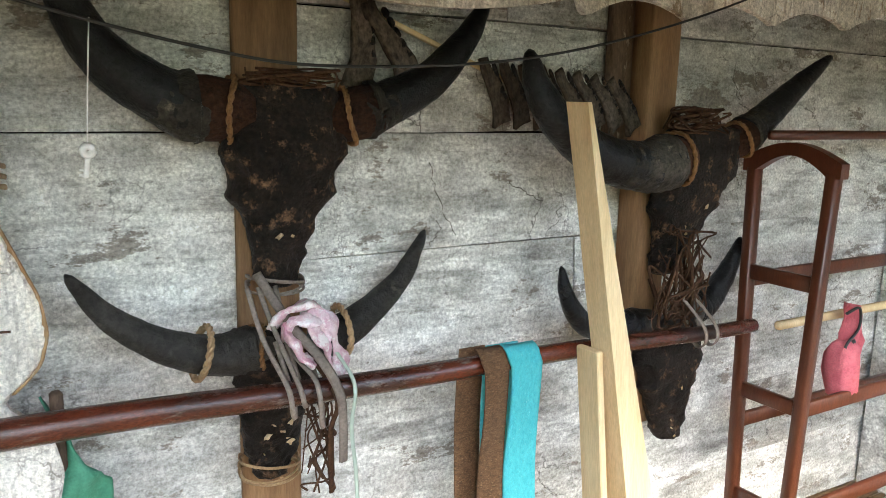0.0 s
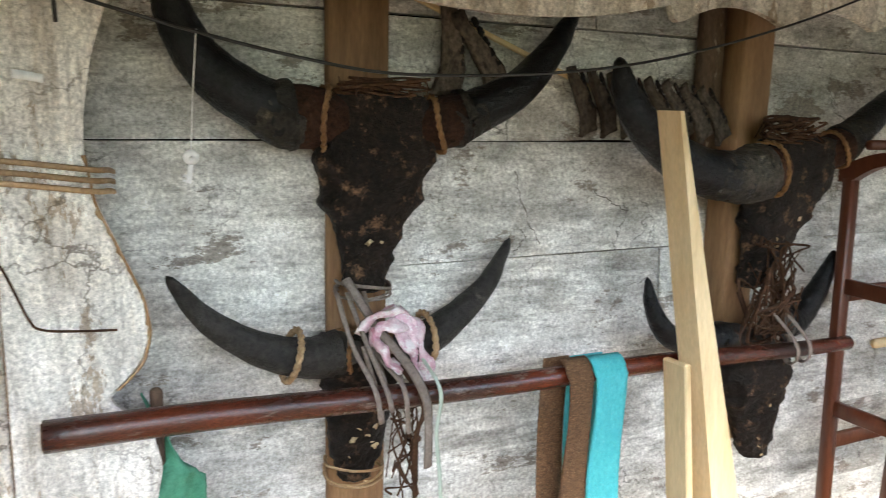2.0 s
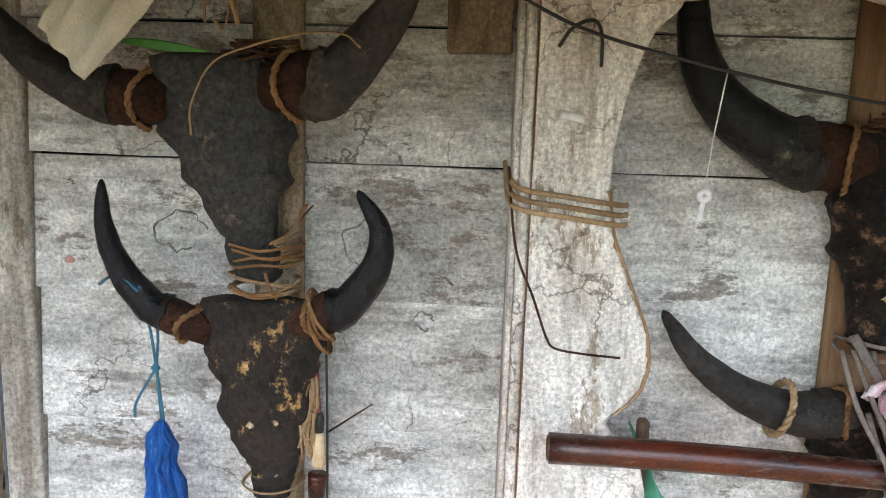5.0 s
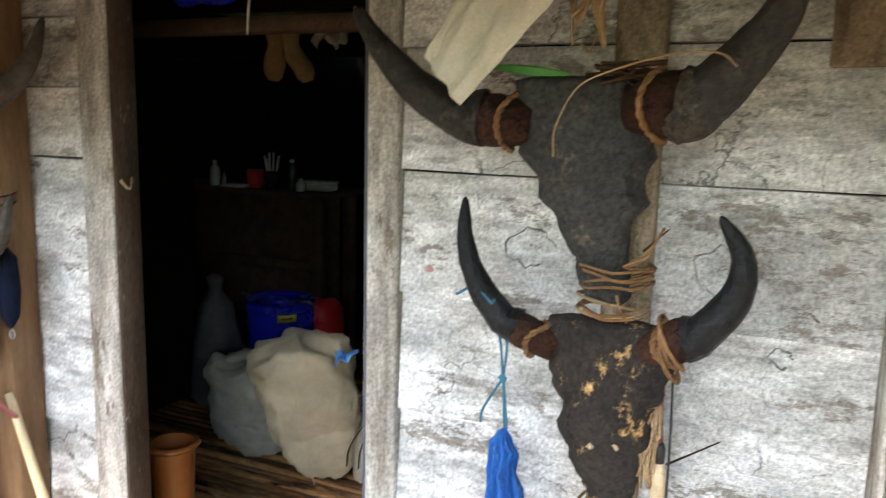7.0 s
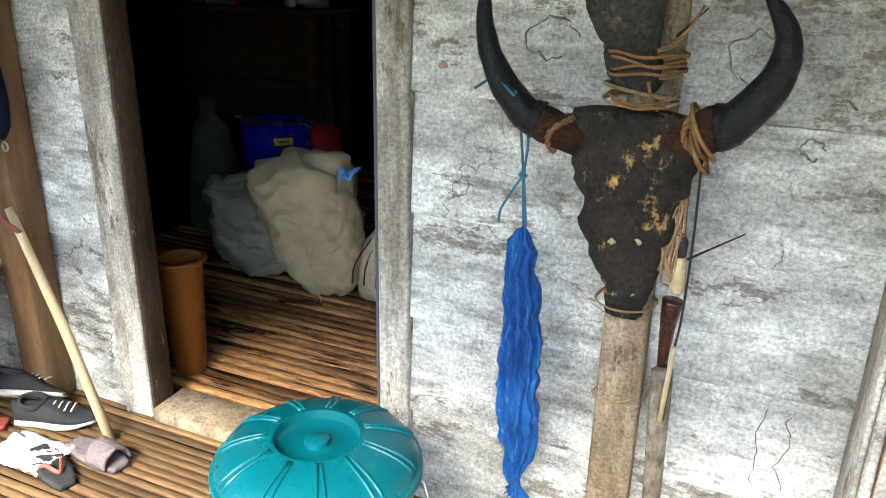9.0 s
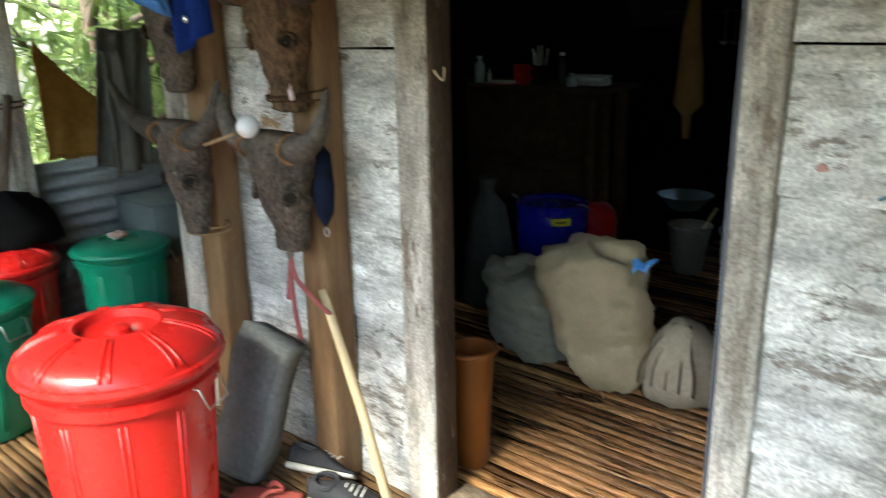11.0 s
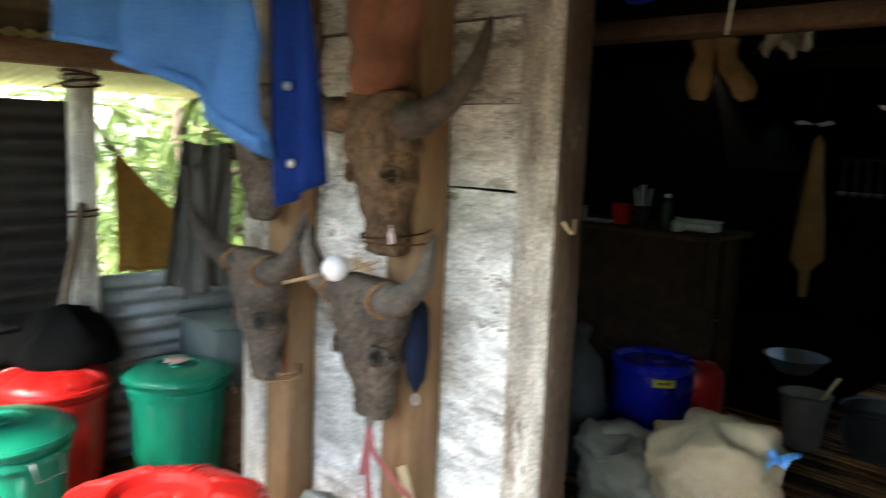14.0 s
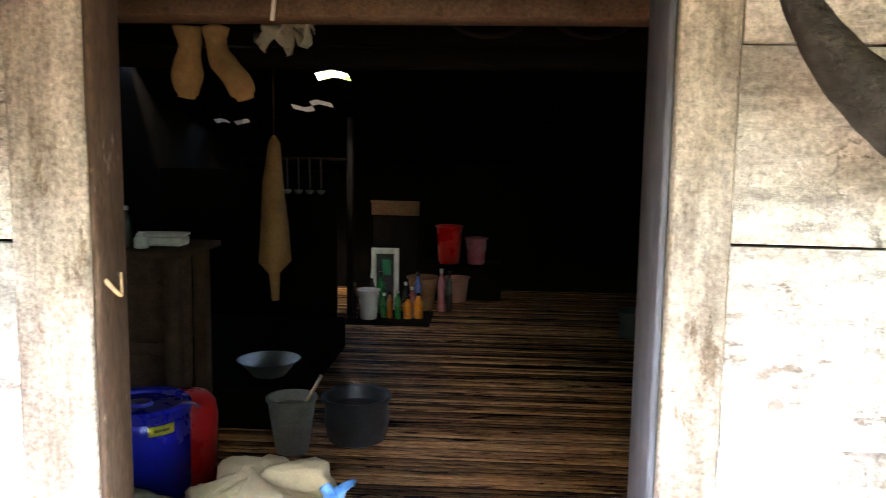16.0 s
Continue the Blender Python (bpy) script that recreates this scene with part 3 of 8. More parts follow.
def wall_marks():
    """Dried water rings, cracks and chalk strokes on the planks."""
    wall = bpy.data.objects["wall_right"]
    ring_m = mat("dried_water_ring", (0.15, 0.14, 0.125), (0.34, 0.33, 0.30), 30, 0.9, 0.2, fine=90, vary=0.3)
    crack_m = mat("crack_in_paint", (0.07, 0.06, 0.05), (0.16, 0.14, 0.12), 40, 0.9, 0.1)
    chalk = mat("white_chalk", (0.78, 0.78, 0.76), (0.7, 0.7, 0.68), 40, 0.95, 0.2)
    rnd = random.Random(4)

    def front(z):
        for hi, lo in zip(rows_right, rows_right[1:]):
            if lo <= z <= hi:
                return -0.018 + 0.016 * (z - lo) / (hi - lo)
        return -0.01

    def stroke(name, pts, r, m, lab=""):
        q = [Vector((x, front(z) - 0.0035, z)) for x, z in pts]
        part(name, sweep(q, [r * (0.5 + rnd.random()) for _ in q], 5, 0.4, None, (1, 0, 0)), m, wall, lab)

    for x, z, r in ((0.355, 1.375, 0.055), (0.80, 1.36, 0.065), (0.93, 1.18, 0.022), (0.97, 1.27, 0.02), (1.45, 1.27, 0.03)):
        n = 34
        stroke("water_ring", [(x + r * (1 + 0.6 * noise.noise((math.cos(k * 6.5 / n) * 2.6 + x * 9, math.sin(k * 6.5 / n) * 1.6, z))) * math.cos(k * 6.5 / n), z + r * 0.85 * (1 + 0.6 * noise.noise((math.cos(k * 6.5 / n) * 2.6, math.sin(k * 6.5 / n) * 1.6 + z * 7, x))) * math.sin(k * 6.5 / n)) for k in range(n - 6)], 0.0024, ring_m)
    for x, z, L, lean in ((2.355, 1.46, 0.2, 0.035), (2.385, 1.30, 0.07, -0.05), (0.93, 0.56, 0.22, 0.02), (0.99, 0.55, 0.2, -0.01), (1.43, 1.34, 0.12, 0.05), (3.55, 1.78, 0.16, 0.07), (2.62, 1.40, 0.06, 0.1)):
        pts, px = [], x
        for k in range(14):
            px += rnd.uniform(-0.012, 0.012) + lean / 14
            pts.append((px, z - L * k / 13 + rnd.uniform(-0.004, 0.004)))
        stroke("crack", pts, 0.0012, crack_m)
    for x, z, dx, dz in ((0.17, 1.50, 0.004, -0.045), (0.205, 1.50, 0.01, -0.05), (0.225, 1.49, -0.008, -0.035), (0.28, 1.475, 0.008, -0.05), (0.262, 1.47, 0.025, 0.004)):
        stroke("chalk_stroke", [(x, z), (x + dx * 0.5 + 0.002, z + dz * 0.5), (x + dx, z + dz)], 0.0022, chalk, "white chalk stroke")
    for x, z in ((0.13, 1.31), (0.09, 1.29)):
        q = lathe([(0.0005, -0.001), (0.013, -0.0005), (0.013, 0.0005), (0.0005, 0.001)], 14, (0, 0, 0), 0.5).moved(Matrix.Translation((x, front(z) - 0.004, z)) @ pose(0, 0, 0, 90, 0, 0))
    part("red_smudge", q, mat("faded_red_paint", (0.55, 0.25, 0.22), (0.6, 0.4, 0.36), 40, 0.9, 0.1), wall, "faded red smudge")


wall_marks()


# ---- horned skulls on their posts ----
def skull_shape(top, bottom, widths, depth, seed, lean=0.0):
    """A bovine skull seen from the front: poll, brow, eye sockets, cheeks, narrow nose."""
    s = Shape()
    n, seg = 56, 52
    t, b = Vector(top), Vector(bottom)
    v = []
    for i in range(n + 1):
        u = i / n
        k = u * (len(widths) - 1)
        a = min(int(k), len(widths) - 2)
        f = k - a
        f = f * f * (3 - 2 * f)
        hw = (widths[a] * (1 - f) + widths[a + 1] * f) / 2
        d = depth * (0.62 + 0.38 * math.sin(math.pi * min(u * 1.25, 1.0)))
        if i == 0 or i == n:
            hw, d = hw * 0.72, d * 0.6
        c = t.lerp(b, u)
        for j in range(seg):
            a2 = 2 * math.pi * j / seg
            ca, sa = math.cos(a2), math.sin(a2)
            x = hw * math.copysign(abs(ca) ** 0.75, ca)
            y = -d * math.copysign(abs(sa) ** 0.7, sa) * (0.55 + 0.12 * (1 - abs(ca)))
            p = Vector((c.x + x + lean * y, c.y + y, c.z))
            r = noise.noise(p * 9 + Vector((seed, 0, 0))) * 0.010 + noise.noise(p * 30 + Vector((0, seed, 0))) * 0.0075 + noise.noise(p * 75 + Vector((0, seed, 0))) * 0.003
            for side in (-1, 1):
                e = Vector((c.x + side * hw * 0.93, c.y, 0))
                q = math.hypot((u - 0.44) / 0.10, (ca * side - 0.86) / 0.30)
                if q < 1:
                    r -= 0.016 * (1 - q * q)
                elif q < 1.6:
                    r += 0.007 * (1.6 - q)
            if u > 0.8:
                r += 0.010 * noise.noise(p * 55)
            v.append(p + Vector((ca, -sa * 0.8, 0)) * r)
    f = [(i * seg + k, i * seg + (k + 1) % seg, (i + 1) * seg + (k + 1) % seg, (i + 1) * seg + k) for i in range(n) for k in range(seg)]
    f += [tuple(range(seg))[::-1], tuple(n * seg + k for k in range(seg))]
    return s.add(v, f)


def horn_shape(pts, r0, ridges=True, tip=0.10):
    q = bezier(pts, 12)
    n = len(q) - 1
    rad = []
    for i in range(n + 1):
        u = i / n
        r = r0 * ((1 - u) ** 0.62 * (1 - tip) + tip)
        if ridges and u < 0.42:
            r *= 1 + (0.034 * math.sin(u * 95) + 0.02 * math.sin(u * 160 + 1)) * (1 - u / 0.42)
        rad.append(r)
    rad[-1] = r0 * 0.05
    return rough_up(sweep(q, rad, 22), 0.0025, 30, pts[0][0])


def trophy(label, top, bottom, widths, depth, seed, bone, horn, horns, cores=HORN_BASE, ties=ROPE, lean=0.0, flakes=0, core_len=0.07, sockets=False):
    t = thing("horned_skull", label, "animal skull", "horned skulls hung on the wall", at=(top[0], top[1], bottom[2]))
    settle()
    inv = t.matrix_world.inverted()

    def put(name, s, m, lab="", parent=None):
        return part(name, s.moved(inv), m, parent or t, lab)

    put("skull", skull_shape(top, bottom, widths, depth, seed, lean), bone)
    if sockets:
        hw = widths[3] * 0.5
        for side in (-1, 1):
            c = Vector(top).lerp(Vector(bottom), 0.50) + Vector((side * hw * 0.74, -depth * 0.44, 0))
            m = Matrix.Translation(c) @ pose(0, 0, 0, 0, 0, side * 46) @ pose(0, 0, 0, 90, 0, 0)
            rim = [Vector((0.026 * math.cos(k * 0.2618), 0.021 * math.sin(k * 0.2618) * (1.15 if k > 12 else 1.0), 0.004)) for k in range(25)]
            put("socket_rim", rough_up(sweep(rim, [0.0075 + 0.0025 * math.sin(k * 0.9) for k in range(25)], 8), 0.003, 50, seed).moved(m), bone)
            # Proud disc; the hollow's shade is put into its colour.
            put("eye_socket", lathe([(0.026, 0.004), (0.020, 0.0065), (0.010, 0.005), (0.001, 0.004)], 20).moved(m), SOCKET, "near-black disc for the shade of an eye hollow")
    for pts, r in horns:
        a, b = Vector(pts[0]), Vector(pts[1])
        d = (b - a).normalized()
        start = a + d * core_len
        core = Shape()
        sweep([a - d * 0.05, a, a + d * core_len * 0.6, start + d * 0.012], [r * 0.70, r * 0.86, r * 0.95, r * 0.90], 20, 1.0, core)
        put("horn_core", rough_up(core, 0.005, 40, seed), cores, "hairy red-brown horn base")
        put("horn", horn_shape([start] + [Vector(p) for p in pts[1:]], r), horn)
        if r > 0.06:
            path = bezier([start] + [Vector(p) for p in pts[1:]], 12)
            cut = len(path) // 3
            q = [path[k] for k in range(cut + 1)]
            rad = [r * ((1 - k / (len(path) - 1)) ** 0.62 * 0.9 + 0.1) * (1.035 - 0.05 * (k / cut) ** 2) for k in range(cut + 1)]
            put("horn_sheath", rough_up(sweep(q, rad, 44), 0.004, 55, seed), HORN_WORN, "ridged tan-grey horn sheath")
        if ties:
            c = a + d * 0.004
            x = d.orthogonal().normalized()
            y = d.cross(x)
            ring = [c + x * (r * 0.98 * math.cos(k * 0.115)) + y * (r * 0.98 * math.sin(k * 0.115)) + d * 0.012 * math.sin(k * 0.23) for k in range(55)]
            put("horn_tie", plait(ring, 0.0045), ties, "plaited cane loop")
    rnd = random.Random(int(seed * 100))
    for k in range(flakes):
        u = rnd.uniform(0.45, 0.98)
        c = Vector(top).lerp(Vector(bottom), u) + Vector((rnd.uniform(-0.3, 0.3) * widths[-2], -depth * 0.60, 0))
        s = lathe([(0.001, -0.004), (rnd.uniform(0.004, 0.010), -0.001), (0.001, 0.003)], 9, (0, 0, 0), 0.8).moved(Matrix.Translation(c) @ pose(0, 0, 0, 90, rnd.uniform(0, 90), 0) @ Matrix.Diagonal((1, rnd.uniform(0.5, 1.7), 1, 1)))
        put("bone_chip", rough_up(s, 0.007, 55, k), RAW_BONE, "pale chipped bone")
    return t


def upright(label, x0, x1, y0, y1, z0, z1, m, seed):
    s = rough_up(box(x0, x1, y0, y1, z0, z1, 0.006), 0.004, 4, seed)
    return tagged(part("wall_post", s, m), label, "post", "posts that carry the skulls")


upright("reddish-brown timber post behind a pair of horned skulls", 1.830, 1.984, -0.045, -0.018, 0.0, 2.35, BROWN_WOOD, 1)
upright("brown squared timber post behind a pair of horned skulls", 3.058, 3.178, -0.12, -0.018, 0.60, 2.35, BROWN_WOOD, 2)
upright("dark timber plank beside a brown post", 2.965, 3.055, -0.05, -0.018, 1.5, 2.35, JAMB_DARK, 2.5)
upright("pale brown timber board behind a pair of horned skulls", 0.545, 0.652, -0.07, -0.022, 0.0, 2.35, POST_WOOD, 3)
upright("reddish-brown timber post behind a pair of horned skulls", -1.50, -1.37, -0.135, -0.022, 0.0, 2.4, BROWN_WOOD, 4)
upright("reddish-brown timber post near the house corner", -2.12, -1.99, -0.135, -0.022, 0.0, 2.4, BROWN_WOOD, 5)
upright("pale weathered corner board of the house", HOUSE_L - 0.02, HOUSE_L + 0.13, -0.075, -0.022, 0.0, 2.4, JAMB, 6)

trophy("large smoke-blackened bovine skull with wide blue-black horns", (1.942, -0.10, 1.655), (1.90, -0.10, 1.185), (0.225, 0.275, 0.305, 0.27, 0.165, 0.13, 0.085), 0.10, 1.3, BONE, HORN,
       [([(1.80, -0.09, 1.592), (1.70, -0.09, 1.602), (1.56, -0.08, 1.69), (1.482, -0.08, 1.83), (1.47, -0.08, 2.04)], 0.078),
        ([(2.075, -0.09, 1.58), (2.165, -0.09, 1.602), (2.315, -0.09, 1.675), (2.43, -0.08, 1.785), (2.50, -0.07, 1.89)], 0.070)], flakes=3, core_len=0.075)
trophy("blackened bovine skull with grey spreading horns behind a pole", (1.905, -0.09, 1.08), (1.885, -0.09, 0.70), (0.13, 0.20, 0.19, 0.155, 0.14, 0.115, 0.08), 0.08, 2.1, BONE, HORN_GREY,
       [([(1.86, -0.09, 1.035), (1.75, -0.10, 1.035), (1.64, -0.10, 1.075), (1.53, -0.11, 1.155), (1.452, -0.117, 1.256)], 0.057),
        ([(1.96, -0.09, 1.035), (2.06, -0.09, 1.04), (2.15, -0.09, 1.09), (2.25, -0.08, 1.17), (2.33, -0.06, 1.285)], 0.057)], cores=HORN_GREY, flakes=9, core_len=0.02)
trophy("brown-black bovine skull bound with vines to a post", (3.265, -0.17, 1.565), (3.13, -0.16, 1.115), (0.30, 0.35, 0.35, 0.29, 0.19, 0.14, 0.10), 0.10, 3.4, BONE, HORN,
       [([(3.10, -0.2, 1.47), (2.95, -0.23, 1.455), (2.77, -0.25, 1.485), (2.61, -0.26, 1.575), (2.545, -0.24, 1.67), (2.53, -0.22, 1.76)], 0.082),
        ([(3.42, -0.16, 1.52), (3.52, -0.15, 1.57), (3.66, -0.14, 1.655), (3.80, -0.13, 1.74), (3.935, -0.12, 1.815)], 0.062)], flakes=5, ties=ROPE, core_len=0.05)
trophy("dark brown bovine skull below another on a post", (3.17, -0.16, 0.97), (3.215, -0.15, 0.55), (0.25, 0.29, 0.29, 0.25, 0.18, 0.14, 0.09), 0.09, 4.2, BONE, HORN,
       [([(3.05, -0.16, 0.965), (2.92, -0.17, 0.965), (2.80, -0.18, 1.0), (2.735, -0.18, 1.08), (2.713, -0.17, 1.175)], 0.05),
        ([(3.27, -0.15, 0.975), (3.355, -0.15, 0.99), (3.44, -0.14, 1.06), (3.50, -0.13, 1.13), (3.54, -0.12, 1.195)], 0.052)], flakes=5, cores=HORN_GREY, ties=None, core_len=0.03)
trophy("smooth dark grey bovine skull with thick dusty horns", (0.487, -0.155, 1.765), (0.575, -0.13, 1.285), (0.26, 0.28, 0.285, 0.24, 0.145, 0.11, 0.095), 0.10, 5.7, BONE_GREY, HORN_GREY,
       [([(0.352, -0.17, 1.668), (0.245, -0.18, 1.68), (0.14, -0.19, 1.735), (0.05, -0.2, 1.82), (-0.02, -0.21, 1.92)], 0.062),
        ([(0.655, -0.17, 1.705), (0.735, -0.18, 1.71), (0.808, -0.19, 1.78), (0.880, -0.2, 1.885), (0.918, -0.2, 2.09)], 0.074)], core_len=0.06)
trophy("blackened bovine skull with tan flaked patches and black horns", (0.578, -0.15, 1.255), (0.60, -0.11, 0.775), (0.25, 0.28, 0.25, 0.225, 0.16, 0.115, 0.085), 0.10, 6.3, BONE_FLAKED, HORN,
       [([(0.432, -0.17, 1.195), (0.35, -0.18, 1.235), (0.29, -0.18, 1.31), (0.257, -0.18, 1.40), (0.25, -0.17, 1.50)], 0.042),
        ([(0.708, -0.17, 1.22), (0.775, -0.18, 1.25), (0.838, -0.19, 1.335), (0.848, -0.2, 1.42), (0.800, -0.2, 1.498)], 0.048)], flakes=4, core_len=0.05)
trophy("dusty brown bovine skull beside the doorway", (-1.47, -0.20, 1.77), (-1.435, -0.18, 1.335), (0.25, 0.28, 0.275, 0.23, 0.17, 0.14, 0.12), 0.10, 7.7, BONE_TAN, HORN_DUST,
       [([(-1.37, -0.21, 1.69), (-1.28, -0.21, 1.70), (-1.20, -0.2, 1.745), (-1.145, -0.17, 1.83), (-1.13, -0.14, 1.94)], 0.050),
        ([(-1.57, -0.21, 1.70), (-1.67, -0.23, 1.71), (-1.75, -0.23, 1.77), (-1.78, -0.2, 1.87), (-1.77, -0.17, 1.97)], 0.050)], cores=BONE_TAN, ties=None, core_len=0.04, sockets=True)
trophy("dusty grey-brown bovine skull with short upturned horns", (-1.475, -0.22, 1.275), (-1.425, -0.22, 0.895), (0.28, 0.31, 0.29, 0.24, 0.18, 0.14, 0.115), 0.10, 8.8, BONE_DUST, HORN_DUST,
       [([(-1.37, -0.24, 1.225), (-1.29, -0.25, 1.245), (-1.235, -0.24, 1.30), (-1.218, -0.215, 1.415)], 0.047),
        ([(-1.58, -0.24, 1.23), (-1.66, -0.25, 1.26), (-1.70, -0.25, 1.32), (-1.71, -0.24, 1.39)], 0.045)], cores=HORN_DUST, core_len=0.03, sockets=True)
trophy("dusty brown bovine skull near the house corner", (-2.06, -0.21, 1.27), (-1.985, -0.22, 0.86), (0.27, 0.29, 0.27, 0.22, 0.165, 0.13, 0.10), 0.10, 9.9, BONE_DUST, HORN_DUST,
       [([(-1.95, -0.24, 1.215), (-1.865, -0.25, 1.235), (-1.795, -0.24, 1.30), (-1.762, -0.22, 1.425)], 0.046),
        ([(-2.17, -0.22, 1.22), (-2.30, -0.22, 1.24), (-2.45, -0.21, 1.30), (-2.58, -0.19, 1.395)], 0.045)], cores=HORN_DUST, core_len=0.03, sockets=True)
trophy("dusty brown bovine skull half hidden under a blue shirt", (-2.07, -0.2, 1.80), (-2.04, -0.2, 1.37), (0.26, 0.28, 0.27, 0.23, 0.17, 0.14, 0.11), 0.10, 11.1, BONE_DUST, HORN_DUST,
       [([(-1.97, -0.22, 1.73), (-1.88, -0.22, 1.75), (-1.80, -0.21, 1.82), (-1.78, -0.19, 1.93)], 0.046)], cores=HORN_DUST, ties=None, core_len=0.03, sockets=True)


def jaw(label, at, turn, tilt, size=1.0):
    """A lower jaw half: flat tapering blade with a row of teeth sockets."""
    t = thing("jawbone", label, "jawbone", "jawbones tucked behind the horns", at=at)
    blade = sheet(lambda u, v: ((v - 0.5) * size * (0.075 - 0.045 * u) + 0.012 * size * math.sin(u * 5), 0.006 * math.sin(v * 3), size * 0.24 * (u - 0.5)), 14, 6, 0.018 * size)
    part("blade", rough_up(blade, 0.006, 22, at[0]), BONE_DUST, t).matrix_basis = pose(0, 0, 0, tilt, turn, 0)
    teeth = Shape()
    for k in range(6):
        u = k / 6
        teeth.add(*(lambda q: (q.v, q.f))(lathe([(0.002, -0.008), (0.010 * size, 0.0), (0.008 * size, 0.016), (0.002, 0.022)], 6, (size * (0.036 - 0.02 * u), 0, size * (u * 0.17 - 0.07)))))
    part("teeth", rough_up(teeth, 0.003, 60), BONE, t, "blackened broken teeth").matrix_basis = pose(0, 0, 0, tilt, turn, 0)
    return t


jaw("dusty grey jawbone tucked above a large horn", (2.135, -0.07, 1.775), 6, 0, 1.05)
jaw("dusty grey jawbone tucked above a large horn", (2.215, -0.08, 1.755), -28, 0, 1.0)
for k in range(8):
    jaw("dusty brown jawbone in a row behind a horn", (2.53 + 0.062 * k, -0.075 - 0.006 * k, 1.655 - 0.004 * k), -24 - 2 * k, 8, 0.80)


def bundle(name, label, cat, centre, size, count, m, seed, thick=0.005, stretch=(1, 1, 1)):
    """A tangle of bent strips tied round a post."""
    rnd = random.Random(seed)
    t = thing(name, label, cat, at=centre)
    for k in range(count):
        p = [Vector((rnd.uniform(-1, 1) * size * stretch[0], rnd.uniform(-0.5, 0.5) * size * stretch[1] - 0.02, rnd.uniform(-1, 1) * size * stretch[2])) for _ in range(4)]
        part("strip", sweep(bezier(p, 6), thick * rnd.uniform(0.6, 1.2), 5, 0.5), m, t)
    return t


bundle("vine_binding", "dark vine strips binding a skull to its post", "binding", (1.935, -0.12, 1.665), 0.09, 16, DARK_TIE, 3, stretch=(1.3, 0.6, 0.25))
bundle("vine_binding", "dark vine strips bound round a post top", "binding", (3.17, -0.19, 1.585), 0.10, 22, DARK_TIE, 5, stretch=(1.1, 0.7, 0.4))
bundle("vine_binding", "tangled dry vine strips behind a pole", "binding", (3.12, -0.23, 1.11), 0.13, 26, DARK_TIE, 7, 0.005, (0.9, 0.5, 1.2))
bundle("vine_binding", "dark vine strips above a skull", "binding", (0.60, -0.16, 1.77), 0.09, 9, DARK_TIE, 11, stretch=(1, 0.6, 0.25))
bundle("vine_binding", "dry twigs tied above a skull", "binding", (-1.43, -0.24, 1.31), 0.06, 5, CANE, 13, 0.003, (1, 0.5, 0.5))


def cane_wraps(label, c, rx, strands, width, m=CANE, axis=(0, 0, 1), thick=0.005, oval=0.7):
    t = thing("cane_binding", label, "binding", "cane bindings", at=c)
    for k in range(strands):
        part("strip", wrap((0, 0, (k / max(strands - 1, 1) - 0.5) * width), axis, rx, 0.012, 1, thick, 0.55, None, oval, 0.014 * math.sin(k * 2.3)), m, t)
    return t


cane_wraps("split cane turns tying a skull's nose to its post", (0.583, -0.10, 1.355), 0.068, 7, 0.055)
cane_wraps("split cane turns above a flaked skull", (0.585, -0.12, 1.285), 0.072, 3, 0.02, oval=0.9)
cane_wraps("pale cane loop tying a blackened nose", (1.905, -0.09, 1.195), 0.068, 3, 0.02, CANE_GREY, oval=0.9)
cane_wraps("thin cane loop round a wooden post", (0.605, -0.045, 0.545), 0.075, 2, 0.012, CANE, oval=0.6, thick=0.003)
cane_wraps("thin cane loop tying a flaked nose", (0.60, -0.11, 0.825), 0.066, 1, 0.01, CANE, oval=0.9, thick=0.004)
cane_wraps("reddish vine tying a jaw to its post", (-1.43, -0.16, 1.39), 0.09, 2, 0.02, DARK_TIE, oval=0.9, thick=0.004)
cane_wraps("red-brown plaited turns round a black horn base", (0.722, -0.172, 1.215), 0.047, 5, 0.045, ROPE, axis=(0.85, 0, 0.5), oval=1.0, thick=0.0045)
cane_wraps("vine tying a dusty nose to its post", (-2.0, -0.17, 0.88), 0.075, 3, 0.03, CANE, oval=0.9, thick=0.004)
cane_wraps("split cane loop near the foot of a dark nose", (1.885, -0.085, 0.735), 0.075, 3, 0.03, CANE, oval=0.9, thick=0.005)


for x, z in ((1.725, 1.045), (2.07, 1.055)):
    horn_tie = thing("cane_binding", "plaited cane tie round a grey horn", "binding", "cane bindings", at=(x, -0.10, z))
    lean = Vector((1, 0, -0.12 if x < 1.9 else 0.25)).normalized()
    across, side = Vector((0, 1, 0)), lean.cross(Vector((0, 1, 0)))
    part("plait", plait([across * (0.060 * math.cos(k * 0.13)) + side * (0.060 * math.sin(k * 0.13)) + lean * 0.01 * math.sin(k * 0.13) for k in range(50)], 0.0055), CANE, horn_tie)


